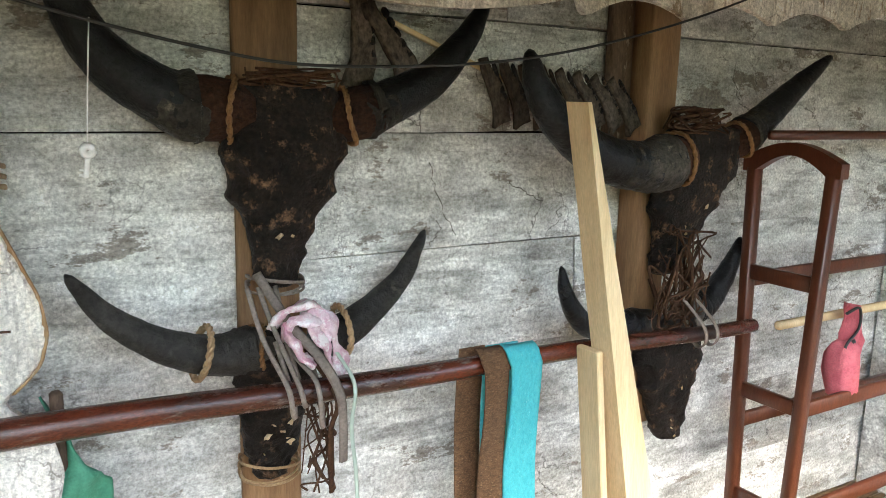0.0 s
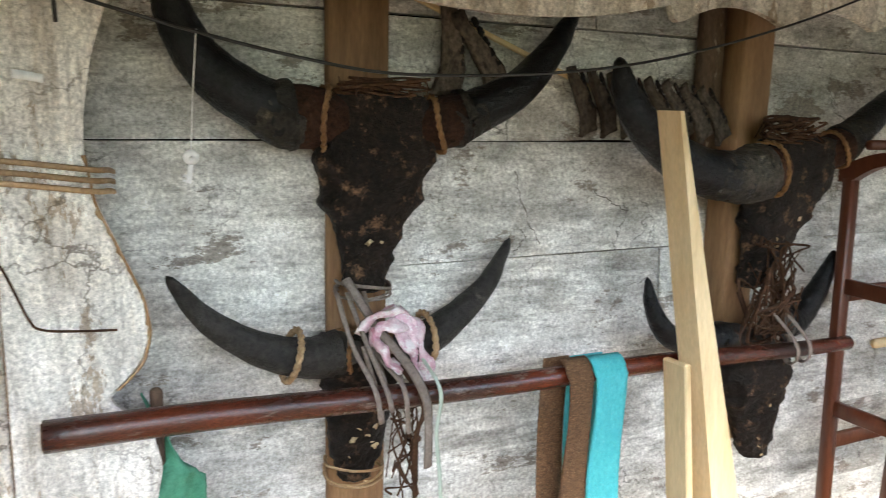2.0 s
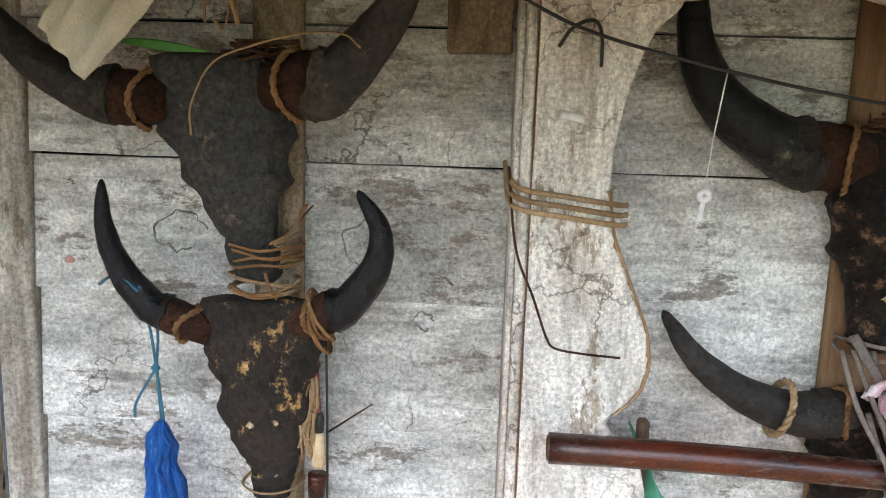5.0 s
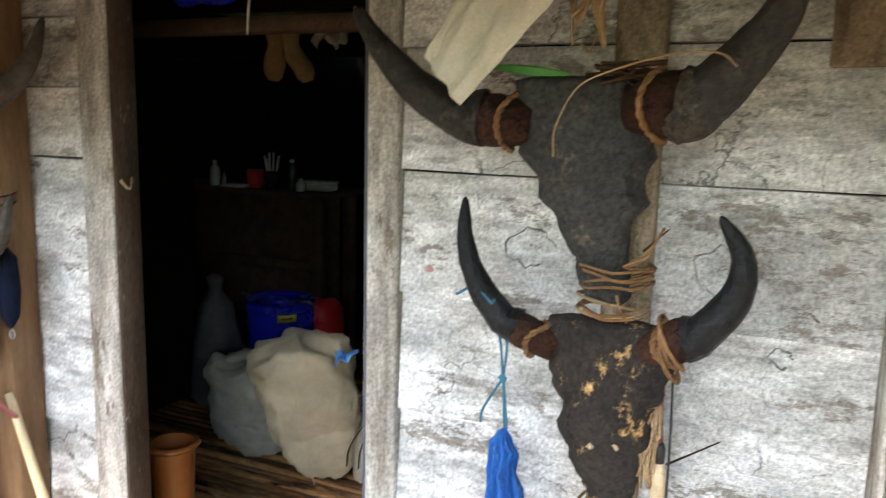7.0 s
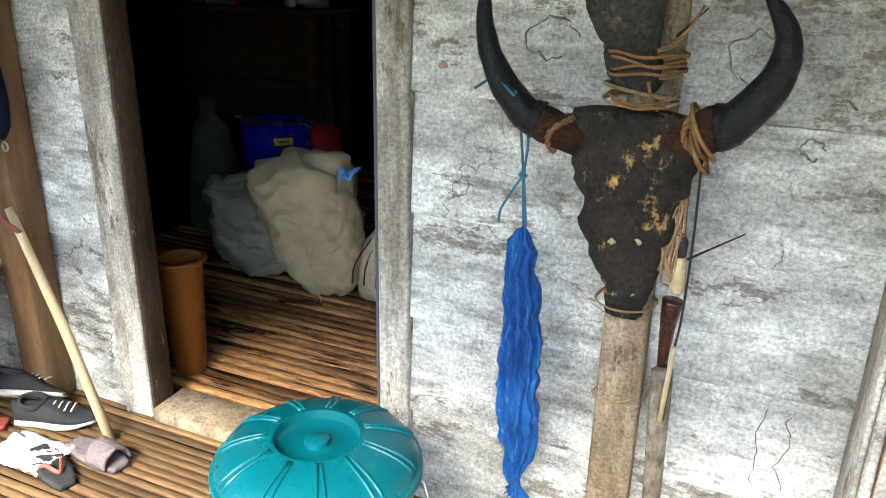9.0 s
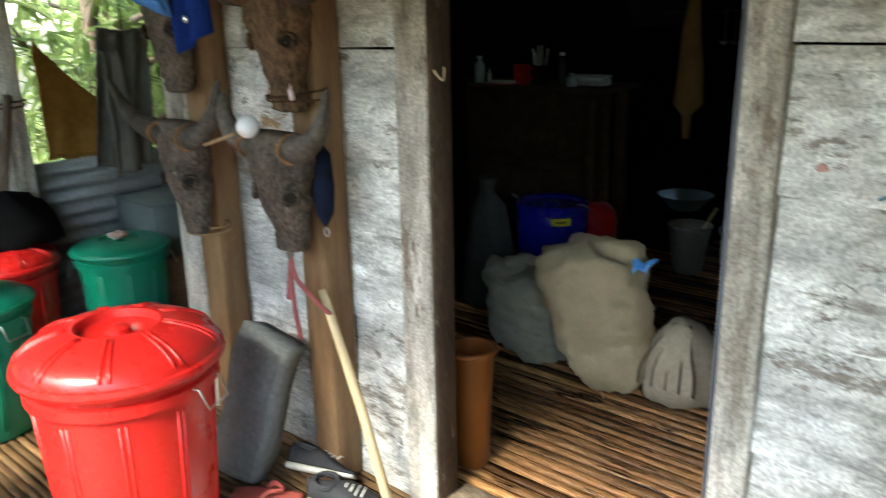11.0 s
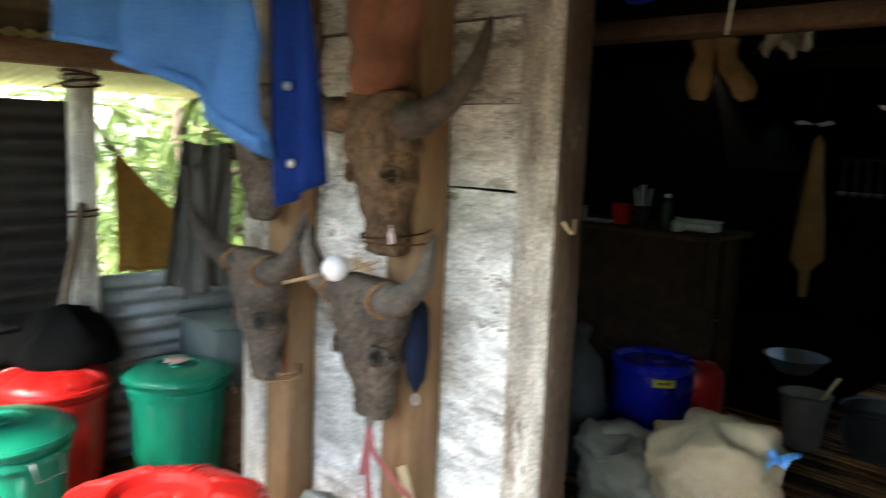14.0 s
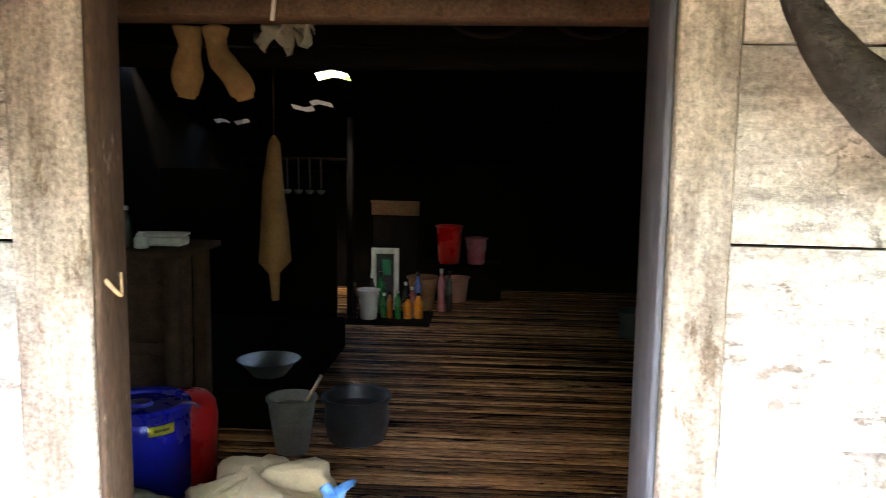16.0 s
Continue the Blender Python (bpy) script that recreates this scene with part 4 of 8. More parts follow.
# ---- carved white post and valance ----
def carved_post():
    t = thing("carved_post", "tall carved board with old white paint and wavy edge", "carved board")
    x0 = 1.152

    knots_z = (0.0, 0.2, 0.3, 0.5, 0.6, 0.7, 0.8, 0.88, 0.95, 1.0, 1.038, 1.044, 1.07, 1.11, 1.17, 1.24, 1.33, 1.43, 1.52, 1.60, 1.70, 1.78, 1.83, 1.87, 2.3)
    knots_x = (1.40, 1.40, 1.35, 1.305, 1.31, 1.36, 1.405, 1.42, 1.405, 1.365, 1.322, 1.322, 1.355, 1.392, 1.407, 1.397, 1.36, 1.318, 1.304, 1.306, 1.325, 1.35, 1.372, 1.42, 1.45)

    def edge(z):
        return sum(float(np.interp(z + d, knots_z, knots_x)) for d in (-0.012, -0.004, 0.004, 0.012)) / 4

    n = 150
    s = Shape()
    v = []
    for i in range(n + 1):
        z = 2.3 * i / n
        e = edge(z)
        for x, y in ((x0, -0.205), (x0, -0.237), (e - 0.010, -0.237), (e, -0.229), (e, -0.205)):
            v.append((x, y, z))
    f = [(i * 5 + k, i * 5 + (k + 1) % 5, (i + 1) * 5 + (k + 1) % 5, (i + 1) * 5 + k) for i in range(n) for k in range(5)]
    f += [(4, 3, 2, 1, 0), tuple(n * 5 + k for k in range(5))]
    part("carved_board", rough_up(s.add(v, f), 0.002, 9), CARVED, t, smooth=True, auto=40)
    worn = Shape()
    for i in range(61):
        z = 1.06 + 0.46 * i / 60
        e, w = edge(z), 0.003 + 0.034 * max(0.0, noise.noise((z * 13, 3.1, 0.4))) + 0.012 * max(0.0, noise.noise((z * 55, 1.0, 2.0)))
        worn.v += [(e - w, -0.2405, z), (e + 0.0025, -0.2395, z), (e + 0.0025, -0.215, z), (e - w, -0.215, z)]
    worn.f = [(4 * k + j, 4 * k + (j + 1) % 4, 4 * k + 4 + (j + 1) % 4, 4 * k + 4 + j) for k in range(60) for j in range(4)] + [(3, 2, 1, 0), (240, 241, 242, 243)]
    part("worn_edge", worn, mat("bare_orange_brown_wood", (0.36, 0.20, 0.09), (0.50, 0.34, 0.19), 20, 0.8, 0.4, (1, 1, 0.4), (0.66, 0.60, 0.50), 0.56, fine=110, vary=0.25), t, "bare brown wood where paint is worn off")
    part("edge_moulding", rough_up(box(1.126, 1.149, -0.232, -0.200, 0, 2.3, 0.006), 0.002, 6), CARVED, t)
    part("edge_groove", rough_up(box(1.150, 1.154, -0.234, -0.21, 0, 2.3, 0.001), 0.001, 6), BROWN_WOOD, t)
    part("side_board", rough_up(box(1.113, 1.126, -0.215, -0.02, 0, 2.3, 0.003), 0.002, 6), JAMB, t, "grey weathered side board")
    settle()
    tie = thing("cane_binding", "split cane strips tied round a carved white board", "binding", "cane bindings")
    for k in range(3):
        z = 1.47 + 0.02 * k
        pts = [(1.10, -0.05, z + 0.09 - 0.02 * k), (1.105, -0.2, z + 0.03), (1.13, -0.243, z + 0.008), (1.22, -0.246, z - 0.004), (1.315, -0.243, z - 0.016), (1.345, -0.2, z - 0.02), (1.36, -0.12, z - 0.03)]
        part("strip", sweep(bezier(pts, 6), 0.0055, 6, 0.5), CANE, tie)
    wire = sweep(bezier([(1.105, -0.22, 1.56), (1.125, -0.243, 1.40), (1.165, -0.244, 1.30), (1.195, -0.244, 1.22), (1.215, -0.244, 1.198), (1.27, -0.245, 1.19), (1.345, -0.245, 1.185)], 8), 0.0026, 6)
    tagged(part("bent_wire", wire, DARK_TIE), "bent rusty wire lying against a white board", "wire")
    hook = sweep(bezier([(1.188, -0.244, 1.79), (1.212, -0.252, 1.825), (1.248, -0.262, 1.838), (1.266, -0.252, 1.815), (1.27, -0.244, 1.755)], 8), 0.0038, 6)
    tagged(part("wire_hook", hook, BLACK_CABLE), "black wire twisted over a cable on a white board", "wire")
    stub = rough_up(box(0.965, 1.108, -0.052, -0.022, 1.79, 2.2, 0.005), 0.005, 9)
    tagged(part("board_end", stub, POST_WOOD), "rough brown board end nailed beside a carved board", "board")
    clip = sheet(lambda u, v: (1.195 + 0.05 * u, -0.243 - 0.006 * math.sin(u * 3), 1.672 - 0.016 * v - 0.008 * u), 6, 2, 0.001)
    tagged(part("paper_scrap", clip, mat("white_paper", (0.8, 0.8, 0.78), (0.7, 0.7, 0.7), 9, 0.6, 0.05)), "torn scrap of white paper on a board", "paper")


carved_post()


def valance():
    """Scalloped board hanging under the eave."""
    x0, x1, y = 1.30, 5.3, -0.232
    v, f = [], []
    n = 260
    for i in range(n + 1):
        x = x0 + (x1 - x0) * i / n
        if x < 2.66:
            z = min(1.835 + 0.27 * (x - 2.2) ** 2, 1.90 - 0.10 * max(0.0, 1.62 - x))
        else:
            z = 1.847 + 0.05 * abs(math.sin(math.pi * (x - 2.69) / 0.37)) ** 0.8 + 0.03 * (x - 2.69)
        for a, b in ((y, z), (y - 0.022, z), (y - 0.022, 2.3), (y, 2.3)):
            v.append((x, a, b))
    f = [(i * 4 + k, i * 4 + (k + 1) % 4, (i + 1) * 4 + (k + 1) % 4, (i + 1) * 4 + k) for i in range(n) for k in range(4)]
    f += [(3, 2, 1, 0), tuple(n * 4 + k for k in range(4))]
    tagged(part("valance", Shape().add(v, f), CARVED, smooth=False), "scalloped white-painted board under the eave", "valance", kind="structure")


valance()


# ---- pole, plank, rack and small things in front of the wall ----
def pole():
    t = thing("hanging_pole", "long varnished red-brown pole tied in front of skulls", "pole", at=(1.207, -0.30, 1.01))
    a, b = Vector((0, 0, 0)), Vector((2.20, 0.0, -0.062))
    pts = [a.lerp(b, k / 30) + Vector((0, 0, 0.004 * math.sin(k * 0.4))) for k in range(31)]
    part("shaft", sweep(pts, [0.031 - 0.0003 * k for k in range(31)], 20), POLISHED, t)
    part("end_face", sweep([(-0.003, 0, 0), (0.001, 0, 0)], [0.024, 0.026], 16), JAMB_DARK, t, "sooty sawn end")


pole()


def strap(label, pts, w, m, cat="strap", thick=0.003):
    q = bezier(pts, 8)
    ob = part("cane_strap", sweep(q, w, 6, 0.35, None, (1, 0, 0)), m)
    return tagged(ob, label, cat, "straps hanging over the pole")


for k, (dx, dz) in enumerate(((-0.045, 0.0), (-0.02, 0.02), (0.02, -0.03))):
    strap("grey cane strap looped over a varnished pole", [(1.86 + dx, -0.16, 1.20), (1.87 + dx, -0.24, 1.10 + dz), (1.89 + dx, -0.335, 1.02), (1.90 + dx, -0.34, 0.96 + dz), (1.92 + dx, -0.30, 0.935 + dz), (1.925 + dx, -0.26, 0.98), (1.91 + dx, -0.2, 1.08)], 0.0062, CANE_GREY)
strap("twisted grey cane strap hanging past a pole", [(1.84, -0.15, 1.23), (1.89, -0.22, 1.13), (1.93, -0.32, 1.06), (1.96, -0.345, 0.99), (1.97, -0.34, 0.92), (1.975, -0.33, 0.82)], 0.012, CANE_GREY)
strap("dark frayed cord hanging past a pole", [(1.93, -0.22, 1.06), (1.955, -0.34, 0.98), (1.95, -0.32, 0.90), (1.965, -0.28, 0.80), (1.985, -0.24, 0.70)], 0.007, DARK_TIE)
strap("pale green string hanging past a pole", [(1.99, -0.24, 1.06), (2.0, -0.335, 1.0), (1.995, -0.33, 0.90), (2.005, -0.33, 0.80), (2.01, -0.33, 0.72)], 0.005, mat("pale_green_string", (0.42, 0.50, 0.42), (0.33, 0.40, 0.33), 30, 0.8, 0.3))
bundle("vine_binding", "frayed dark strips under a pole", "binding", (1.95, -0.22, 0.83), 0.07, 12, DARK_TIE, 21, 0.004, (0.6, 0.5, 1.8))
for dx in (0.0, 0.05):
    strap("pale cane strap looped over a pole end", [(3.12 + dx, -0.24, 1.07), (3.13 + dx, -0.335, 0.99), (3.135 + dx, -0.345, 0.94), (3.15 + dx, -0.30, 0.915), (3.15 + dx, -0.25, 0.98)], 0.008, CANE_GREY)

CLOTH_PINK = mat("pink_and_white_checked_cloth", (0.70, 0.60, 0.62), (0.50, 0.22, 0.30), 14, 0.9, 0.3, (1, 1, 1), (0.74, 0.70, 0.70), 0.50, fine=180, vary=0.1, spot_scale=26)


def knotted_cloth():
    t = thing("knotted_scarf", "pink and white scarf knotted round cane straps", "scarf", at=(1.915, -0.2, 1.085))
    folds = ([(-0.055, 0.0, 0.03), (-0.03, -0.03, 0.075), (0.015, -0.04, 0.085), (0.045, -0.03, 0.055), (0.03, -0.045, 0.02)],
             [(-0.04, -0.02, 0.02), (-0.01, -0.055, 0.05), (0.03, -0.05, 0.045), (0.055, -0.03, 0.01)],
             [(0.02, -0.03, 0.075), (0.06, -0.045, 0.05), (0.082, -0.045, -0.01), (0.09, -0.045, -0.075), (0.092, -0.03, -0.125)],
             [(0.0, -0.04, 0.05), (0.03, -0.06, 0.01), (0.06, -0.055, -0.05), (0.075, -0.04, -0.115)],
             [(-0.03, -0.03, 0.04), (-0.025, -0.065, 0.0), (0.0, -0.065, -0.035), (0.02, -0.05, -0.05)])
    for k, pts in enumerate(folds):
        q = bezier(pts, 10)
        fold = sweep(q, [0.021 + 0.007 * math.sin(i * 0.45 + k) for i in range(len(q))], 16, 0.42)
        part("fold", rough_up(rough_up(fold, 0.010, 24, k), 0.004, 80, k), CLOTH_PINK, t)


knotted_cloth()


def hung_band(name, label, x, w, z_top, z_low, m, back=True, cat="strap"):
    """A woven band folded over the pole."""
    t = thing(name, label, cat, at=(x, -0.30, z_top))
    L = z_top - z_low

    def front(u, v):
        a = (u - 0.5) * w * (1 - 0.06 * v) + 0.012 * v * v
        if v < 0.12:
            k = v / 0.12
            return (a, -0.036 * math.sin(k * 1.57), 0.036 * math.cos(k * 1.57) - 0.0)
        return (a + 0.008 * math.sin(v * 6), -0.036 - 0.006 * math.sin(v * 7 + u * 2), -(v - 0.12) * L)

    part("front_length", sheet(front, 6, 30, 0.005), m, t)
    if back:
        part("back_length", sheet(lambda u, v: ((u - 0.5) * w - 0.022 - 0.006 * v, 0.034 + 0.01 * math.sin(v * 5), 0.03 - v * L * 0.96), 5, 18, 0.005), m, t)


BAND_BROWN = mat("brown_woven_webbing", (0.20, 0.105, 0.05), (0.10, 0.05, 0.024), 60, 0.85, 0.8, (1, 1, 2.2), (0.38, 0.24, 0.13), 0.57, fine=200, vary=0.35)
BAND_CYAN = mat("turquoise_woven_net", (0.10, 0.62, 0.66), (0.05, 0.48, 0.55), 60, 0.75, 0.5, (2, 1, 1), (0.55, 0.85, 0.86), 0.62, fine=260, vary=0.15, through_light=0.15)
hung_band("woven_headband", "brown woven webbing folded over a varnished pole", 2.378, 0.075, 0.985, 0.40, BAND_BROWN)
hung_band("net_strip", "turquoise woven net strip hanging over a pole", 2.470, 0.100, 0.982, 0.45, BAND_CYAN)


def leaning_planks():
    tall = Shape()
    for k in range(13):
        z = 1.63 * k / 12
        x, y, w = 2.836 - 0.165 * z, -0.485 + 0.046 * z, 0.014 + 0.081 * (1.63 - z)
        tall.v += [(x, y, z), (x + w, y + 0.003, z), (x + w, y + 0.08, z), (x, y + 0.08, z)]
    tall.f = [(4 * k + j, 4 * k + (j + 1) % 4, 4 * k + 4 + (j + 1) % 4, 4 * k + 4 + j) for k in range(12) for j in range(4)] + [(3, 2, 1, 0), (48, 49, 50, 51)]
    a = part("leaning_plank", rough_up(tall, 0.002, 5), RAW_WOOD, smooth=False)
    tagged(a, "fresh pale sawn plank leaning in front of a pole", "plank", "timber leaning on the wall")
    b = part("leaning_plank", rough_up(bar((2.73, -0.42, 0.0), (2.655, -0.37, 1.0), 0.085, 0.022, 0.004, (1, 0, 0)), 0.002, 5, 3), RAW_WOOD, smooth=False)
    tagged(b, "short pale sawn board behind a leaning plank", "plank", "timber leaning on the wall")
    c = part("leaning_lath", bar((2.0, -0.05, 1.90), (2.62, -0.05, 1.67), 0.018, 0.012, 0.002), RAW_WOOD, smooth=False)
    tagged(c, "thin pale lath tucked behind jawbones", "lath")


leaning_planks()


def rack():
    t = thing("drying_rack", "varnished mahogany drying rack with arched end frame", "rack", at=(3.52, -0.305, 0))
    for x in (0.0, 1.15):
        for y in (-0.14, 0.14):
            part("upright", bar((x, y * 0.70, 0), (x, y, 1.44), 0.042, 0.036, 0.004), VARNISH, t)
        for z in (0.30, 0.68, 1.09):
            part("cross_rail", bar((x, -0.142 * (0.70 + 0.208 * z), z), (x, 0.142 * (0.70 + 0.208 * z), z), 0.022, 0.05, 0.003), VARNISH, t)
        arch = Shape()
        v, f = [], []
        for i in range(17):
            u = i / 16
            y = -0.172 + 0.344 * u
            top, low = 1.47 + 0.055 * math.sin(math.pi * u), (1.425 + 0.06 * math.sin(math.pi * min(max((u - 0.12) / 0.76, 0), 1)))
            for dx, z in ((-0.02, low), (-0.02, top), (0.02, top), (0.02, low)):
                v.append((x + dx, y, z))
        f = [(i * 4 + k, i * 4 + (k + 1) % 4, (i + 1) * 4 + (k + 1) % 4, (i + 1) * 4 + k) for i in range(16) for k in range(4)] + [(3, 2, 1, 0), (64, 65, 66, 67)]
        part("arched_top", arch.add(v, f), VARNISH, t, smooth=False)
    part("top_rail", bar((-0.05, 0.06, 1.545), (1.2, 0.06, 1.545), 0.03, 0.03, 0.008), VARNISH, t)
    for y, z in ((0.13, 1.06), (0.114, 0.56), (-0.118, 0.68), (-0.106, 0.3)):
        part("long_rail", bar((0, y, z), (1.15, y, z), 0.022, 0.048, 0.003), VARNISH, t)
    part("towel_bar", bar((0, 0.0, 0.93), (1.15, 0.0, 0.93), 0.028, 0.028, 0.008), RAW_WOOD, t, "pale wooden bar")
    settle()
    p = thing("pink_pouch", "pink woven band with black cord hung on a rack", "textile", at=(3.80, -0.335, 0.95))
    pink = mat("coral_pink_weave", (0.62, 0.16, 0.19), (0.52, 0.11, 0.14), 40, 0.85, 0.5, fine=220, vary=0.15)
    part("band", rough_up(sheet(lambda u, v: (0.012 + 0.075 * (u - 0.5) * (0.35 + v) + 0.02 * math.sin(v * 4), -0.045 + 0.025 * math.sin(u * 9 + v * 3), 0.045 - 0.20 * v - 0.02 * u), 16, 18, 0.006), 0.008, 30), pink, p)
    part("pouch_bag", rough_up(lathe([(0.004, -0.285), (0.035, -0.282), (0.052, -0.25), (0.056, -0.20), (0.05, -0.14), (0.036, -0.10), (0.02, -0.085)], 24, (-0.012, -0.05, 0), 0.45), 0.012, 22), pink, p)
    part("tassel", rough_up(lathe([(0.005, -0.05), (0.03, -0.03), (0.026, 0.01), (0.012, 0.03), (0.003, 0.035)], 14, (0.05, -0.03, -0.02)), 0.012, 40), pink, p)
    cord = bezier([(-0.03, -0.05, 0.01), (0.01, -0.07, 0.03), (0.02, -0.07, -0.04), (-0.04, -0.07, -0.09), (-0.05, -0.07, -0.15), (-0.02, -0.07, -0.14), (0.0, -0.07, -0.08), (0.01, -0.075, -0.17)], 8)
    part("cord", sweep(cord, 0.005, 6), BLACK_CABLE, p, "black cord")


rack()


def cable():
    pts = [(0.75, -0.27, 2.06), (1.10, -0.27, 1.88), (1.30, -0.27, 1.80), (1.70, -0.27, 1.715), (2.0, -0.27, 1.692), (2.5, -0.29, 1.735), (3.05, -0.30, 1.87), (3.7, -0.30, 2.10)]
    tagged(part("cable", sweep(bezier(pts, 12), 0.0035, 6), BLACK_CABLE), "black cable slung across the wall under the eave", "cable")
    k = thing("hanging_key", "white key hanging on a thin thread", "key", at=(1.503, -0.17, 1.50))
    white = mat("white_plastic", (0.9, 0.9, 0.9), (0.86, 0.86, 0.86), 9, 0.4, 0.02)
    ring = [(0.0095 * math.cos(a * 0.35), 0, 0.012 + 0.009 * math.sin(a * 0.35)) for a in range(19)]
    part("bow", sweep(ring, 0.0075, 8), white, k)
    part("blade", box(-0.0055, 0.0045, -0.002, 0.002, -0.042, 0.0, 0.001, pose(0, 0, 0, 0, 8, 0)), white, k)
    for z in (-0.040, -0.030):
        part("tooth", box(-0.013, -0.003, -0.002, 0.002, z, z + 0.005, 0.0005, pose(0, 0, 0, 0, 8, 0)), white, k)
    part("thread", sweep([(0, 0, 0.027), (0.004, -0.02, 0.14), (0.008, -0.06, 0.26)], 0.0015, 5), white, k, "thin pale thread")


cable()


def green_sack():
    m = mat("green_woven_plastic", (0.09, 0.36, 0.23), (0.05, 0.24, 0.15), 30, 0.5, 0.4, (1, 1, 1), (0.12, 0.34, 0.24), 0.6, fine=200, through_light=0.1)
    s = sheet(lambda u, v: (1.38 + 0.20 * u * (0.25 + v) + 0.02 * math.sin(v * 9), -0.17 + 0.05 * math.sin(u * 5 + v * 6) * (0.3 + v), 1.03 - 0.50 * v - 0.10 * u), 16, 22, 0.003)
    tagged(part("green_sack", rough_up(rough_up(s, 0.03, 10), 0.012, 30), m), "crumpled green woven plastic sack behind a carved board", "sack")


green_sack()
upright("dark brown strip of wood behind a carved board", 1.405, 1.43, -0.19, -0.16, 0.0, 1.03, JAMB_DARK, 9)


def white_cloth():
    m = mat("cream_linen", (0.86, 0.84, 0.72), (0.78, 0.75, 0.62), 8, 0.9, 0.35, (3, 1, 1), fine=160, through_light=0.15)
    s = sheet(lambda u, v: (0.187 + 0.085 * u + 0.27 * v + 0.04 * v * (u - 0.5), -0.27 + 0.010 * math.sin(u * 13 + v * 2) + 0.012 * noise.noise((u * 6, v * 9, 2)) + 0.006 * noise.noise((u * 19, v * 15, 5)), 1.80 - 0.10 * u + 0.36 * v + 0.10 * v * (0.5 - u)), 40, 44, 0.004)
    tagged(part("cream_cloth", s, m), "folded cream linen cloth hanging from the roof edge", "cloth")


white_cloth()


def blue_bag():
    t = thing("blue_net_bag", "long crumpled blue plastic net tied to a horn", "bag", at=(0.36, -0.16, 0.97))
    m = mat("bright_blue_plastic_film", (0.03, 0.24, 0.74), (0.012, 0.14, 0.58), 12, 0.35, 0.8, (4, 4, 0.5), (0.14, 0.42, 0.85), 0.55, fine=90, vary=0.25, through_light=0.3)
    prof = [(0.004, 0.01), (0.018, -0.01), (0.030, -0.05), (0.034, -0.16), (0.044, -0.30), (0.047, -0.42), (0.040, -0.56), (0.026, -0.66), (0.012, -0.70), (0.03, -0.735)]
    fine_prof = [(float(np.interp(z, [p[1] for p in prof][::-1], [p[0] for p in prof][::-1])), z) for z in np.linspace(0.01, -0.735, 48)]
    s = lathe(fine_prof, 66)
    s.v = [(x * (1 + 0.16 * math.sin(math.atan2(y, x) * 11 + z * 5)) * 1.05 + 0.03 * -z, y * 0.7 * (1 + 0.45 * math.sin(math.atan2(y, x) * 11 + z * 5)), z) for x, y, z in s.v]
    part("film", rough_up(rough_up(s, 0.016, 14), 0.010, 42), m, t)
    cordm = mat("blue_green_cord", (0.05, 0.20, 0.30), (0.03, 0.13, 0.20), 30, 0.8, 0.3)
    for pts in ([(0.0, 0, 0.0), (-0.004, -0.01, 0.12), (-0.012, -0.02, 0.22), (-0.02, -0.045, 0.30)], [(-0.004, -0.01, 0.12), (-0.05, -0.01, 0.04), (-0.06, 0, 0.0)], [(0.01, -0.01, 0.0), (0.0, -0.015, 0.12), (0.005, -0.02, 0.21), (-0.02, -0.045, 0.31)], [(-0.02, -0.05, 0.30), (-0.07, -0.04, 0.33), (-0.13, 0.0, 0.30)]):
        part("cord", sweep(bezier(pts, 8), 0.0032, 6), cordm, t, "blue-green cord")
    part("knot", rough_up(lathe([(0.002, -0.012), (0.010, 0), (0.002, 0.012)], 10, (-0.004, -0.012, 0.12)), 0.004, 60), cordm, t)


blue_bag()


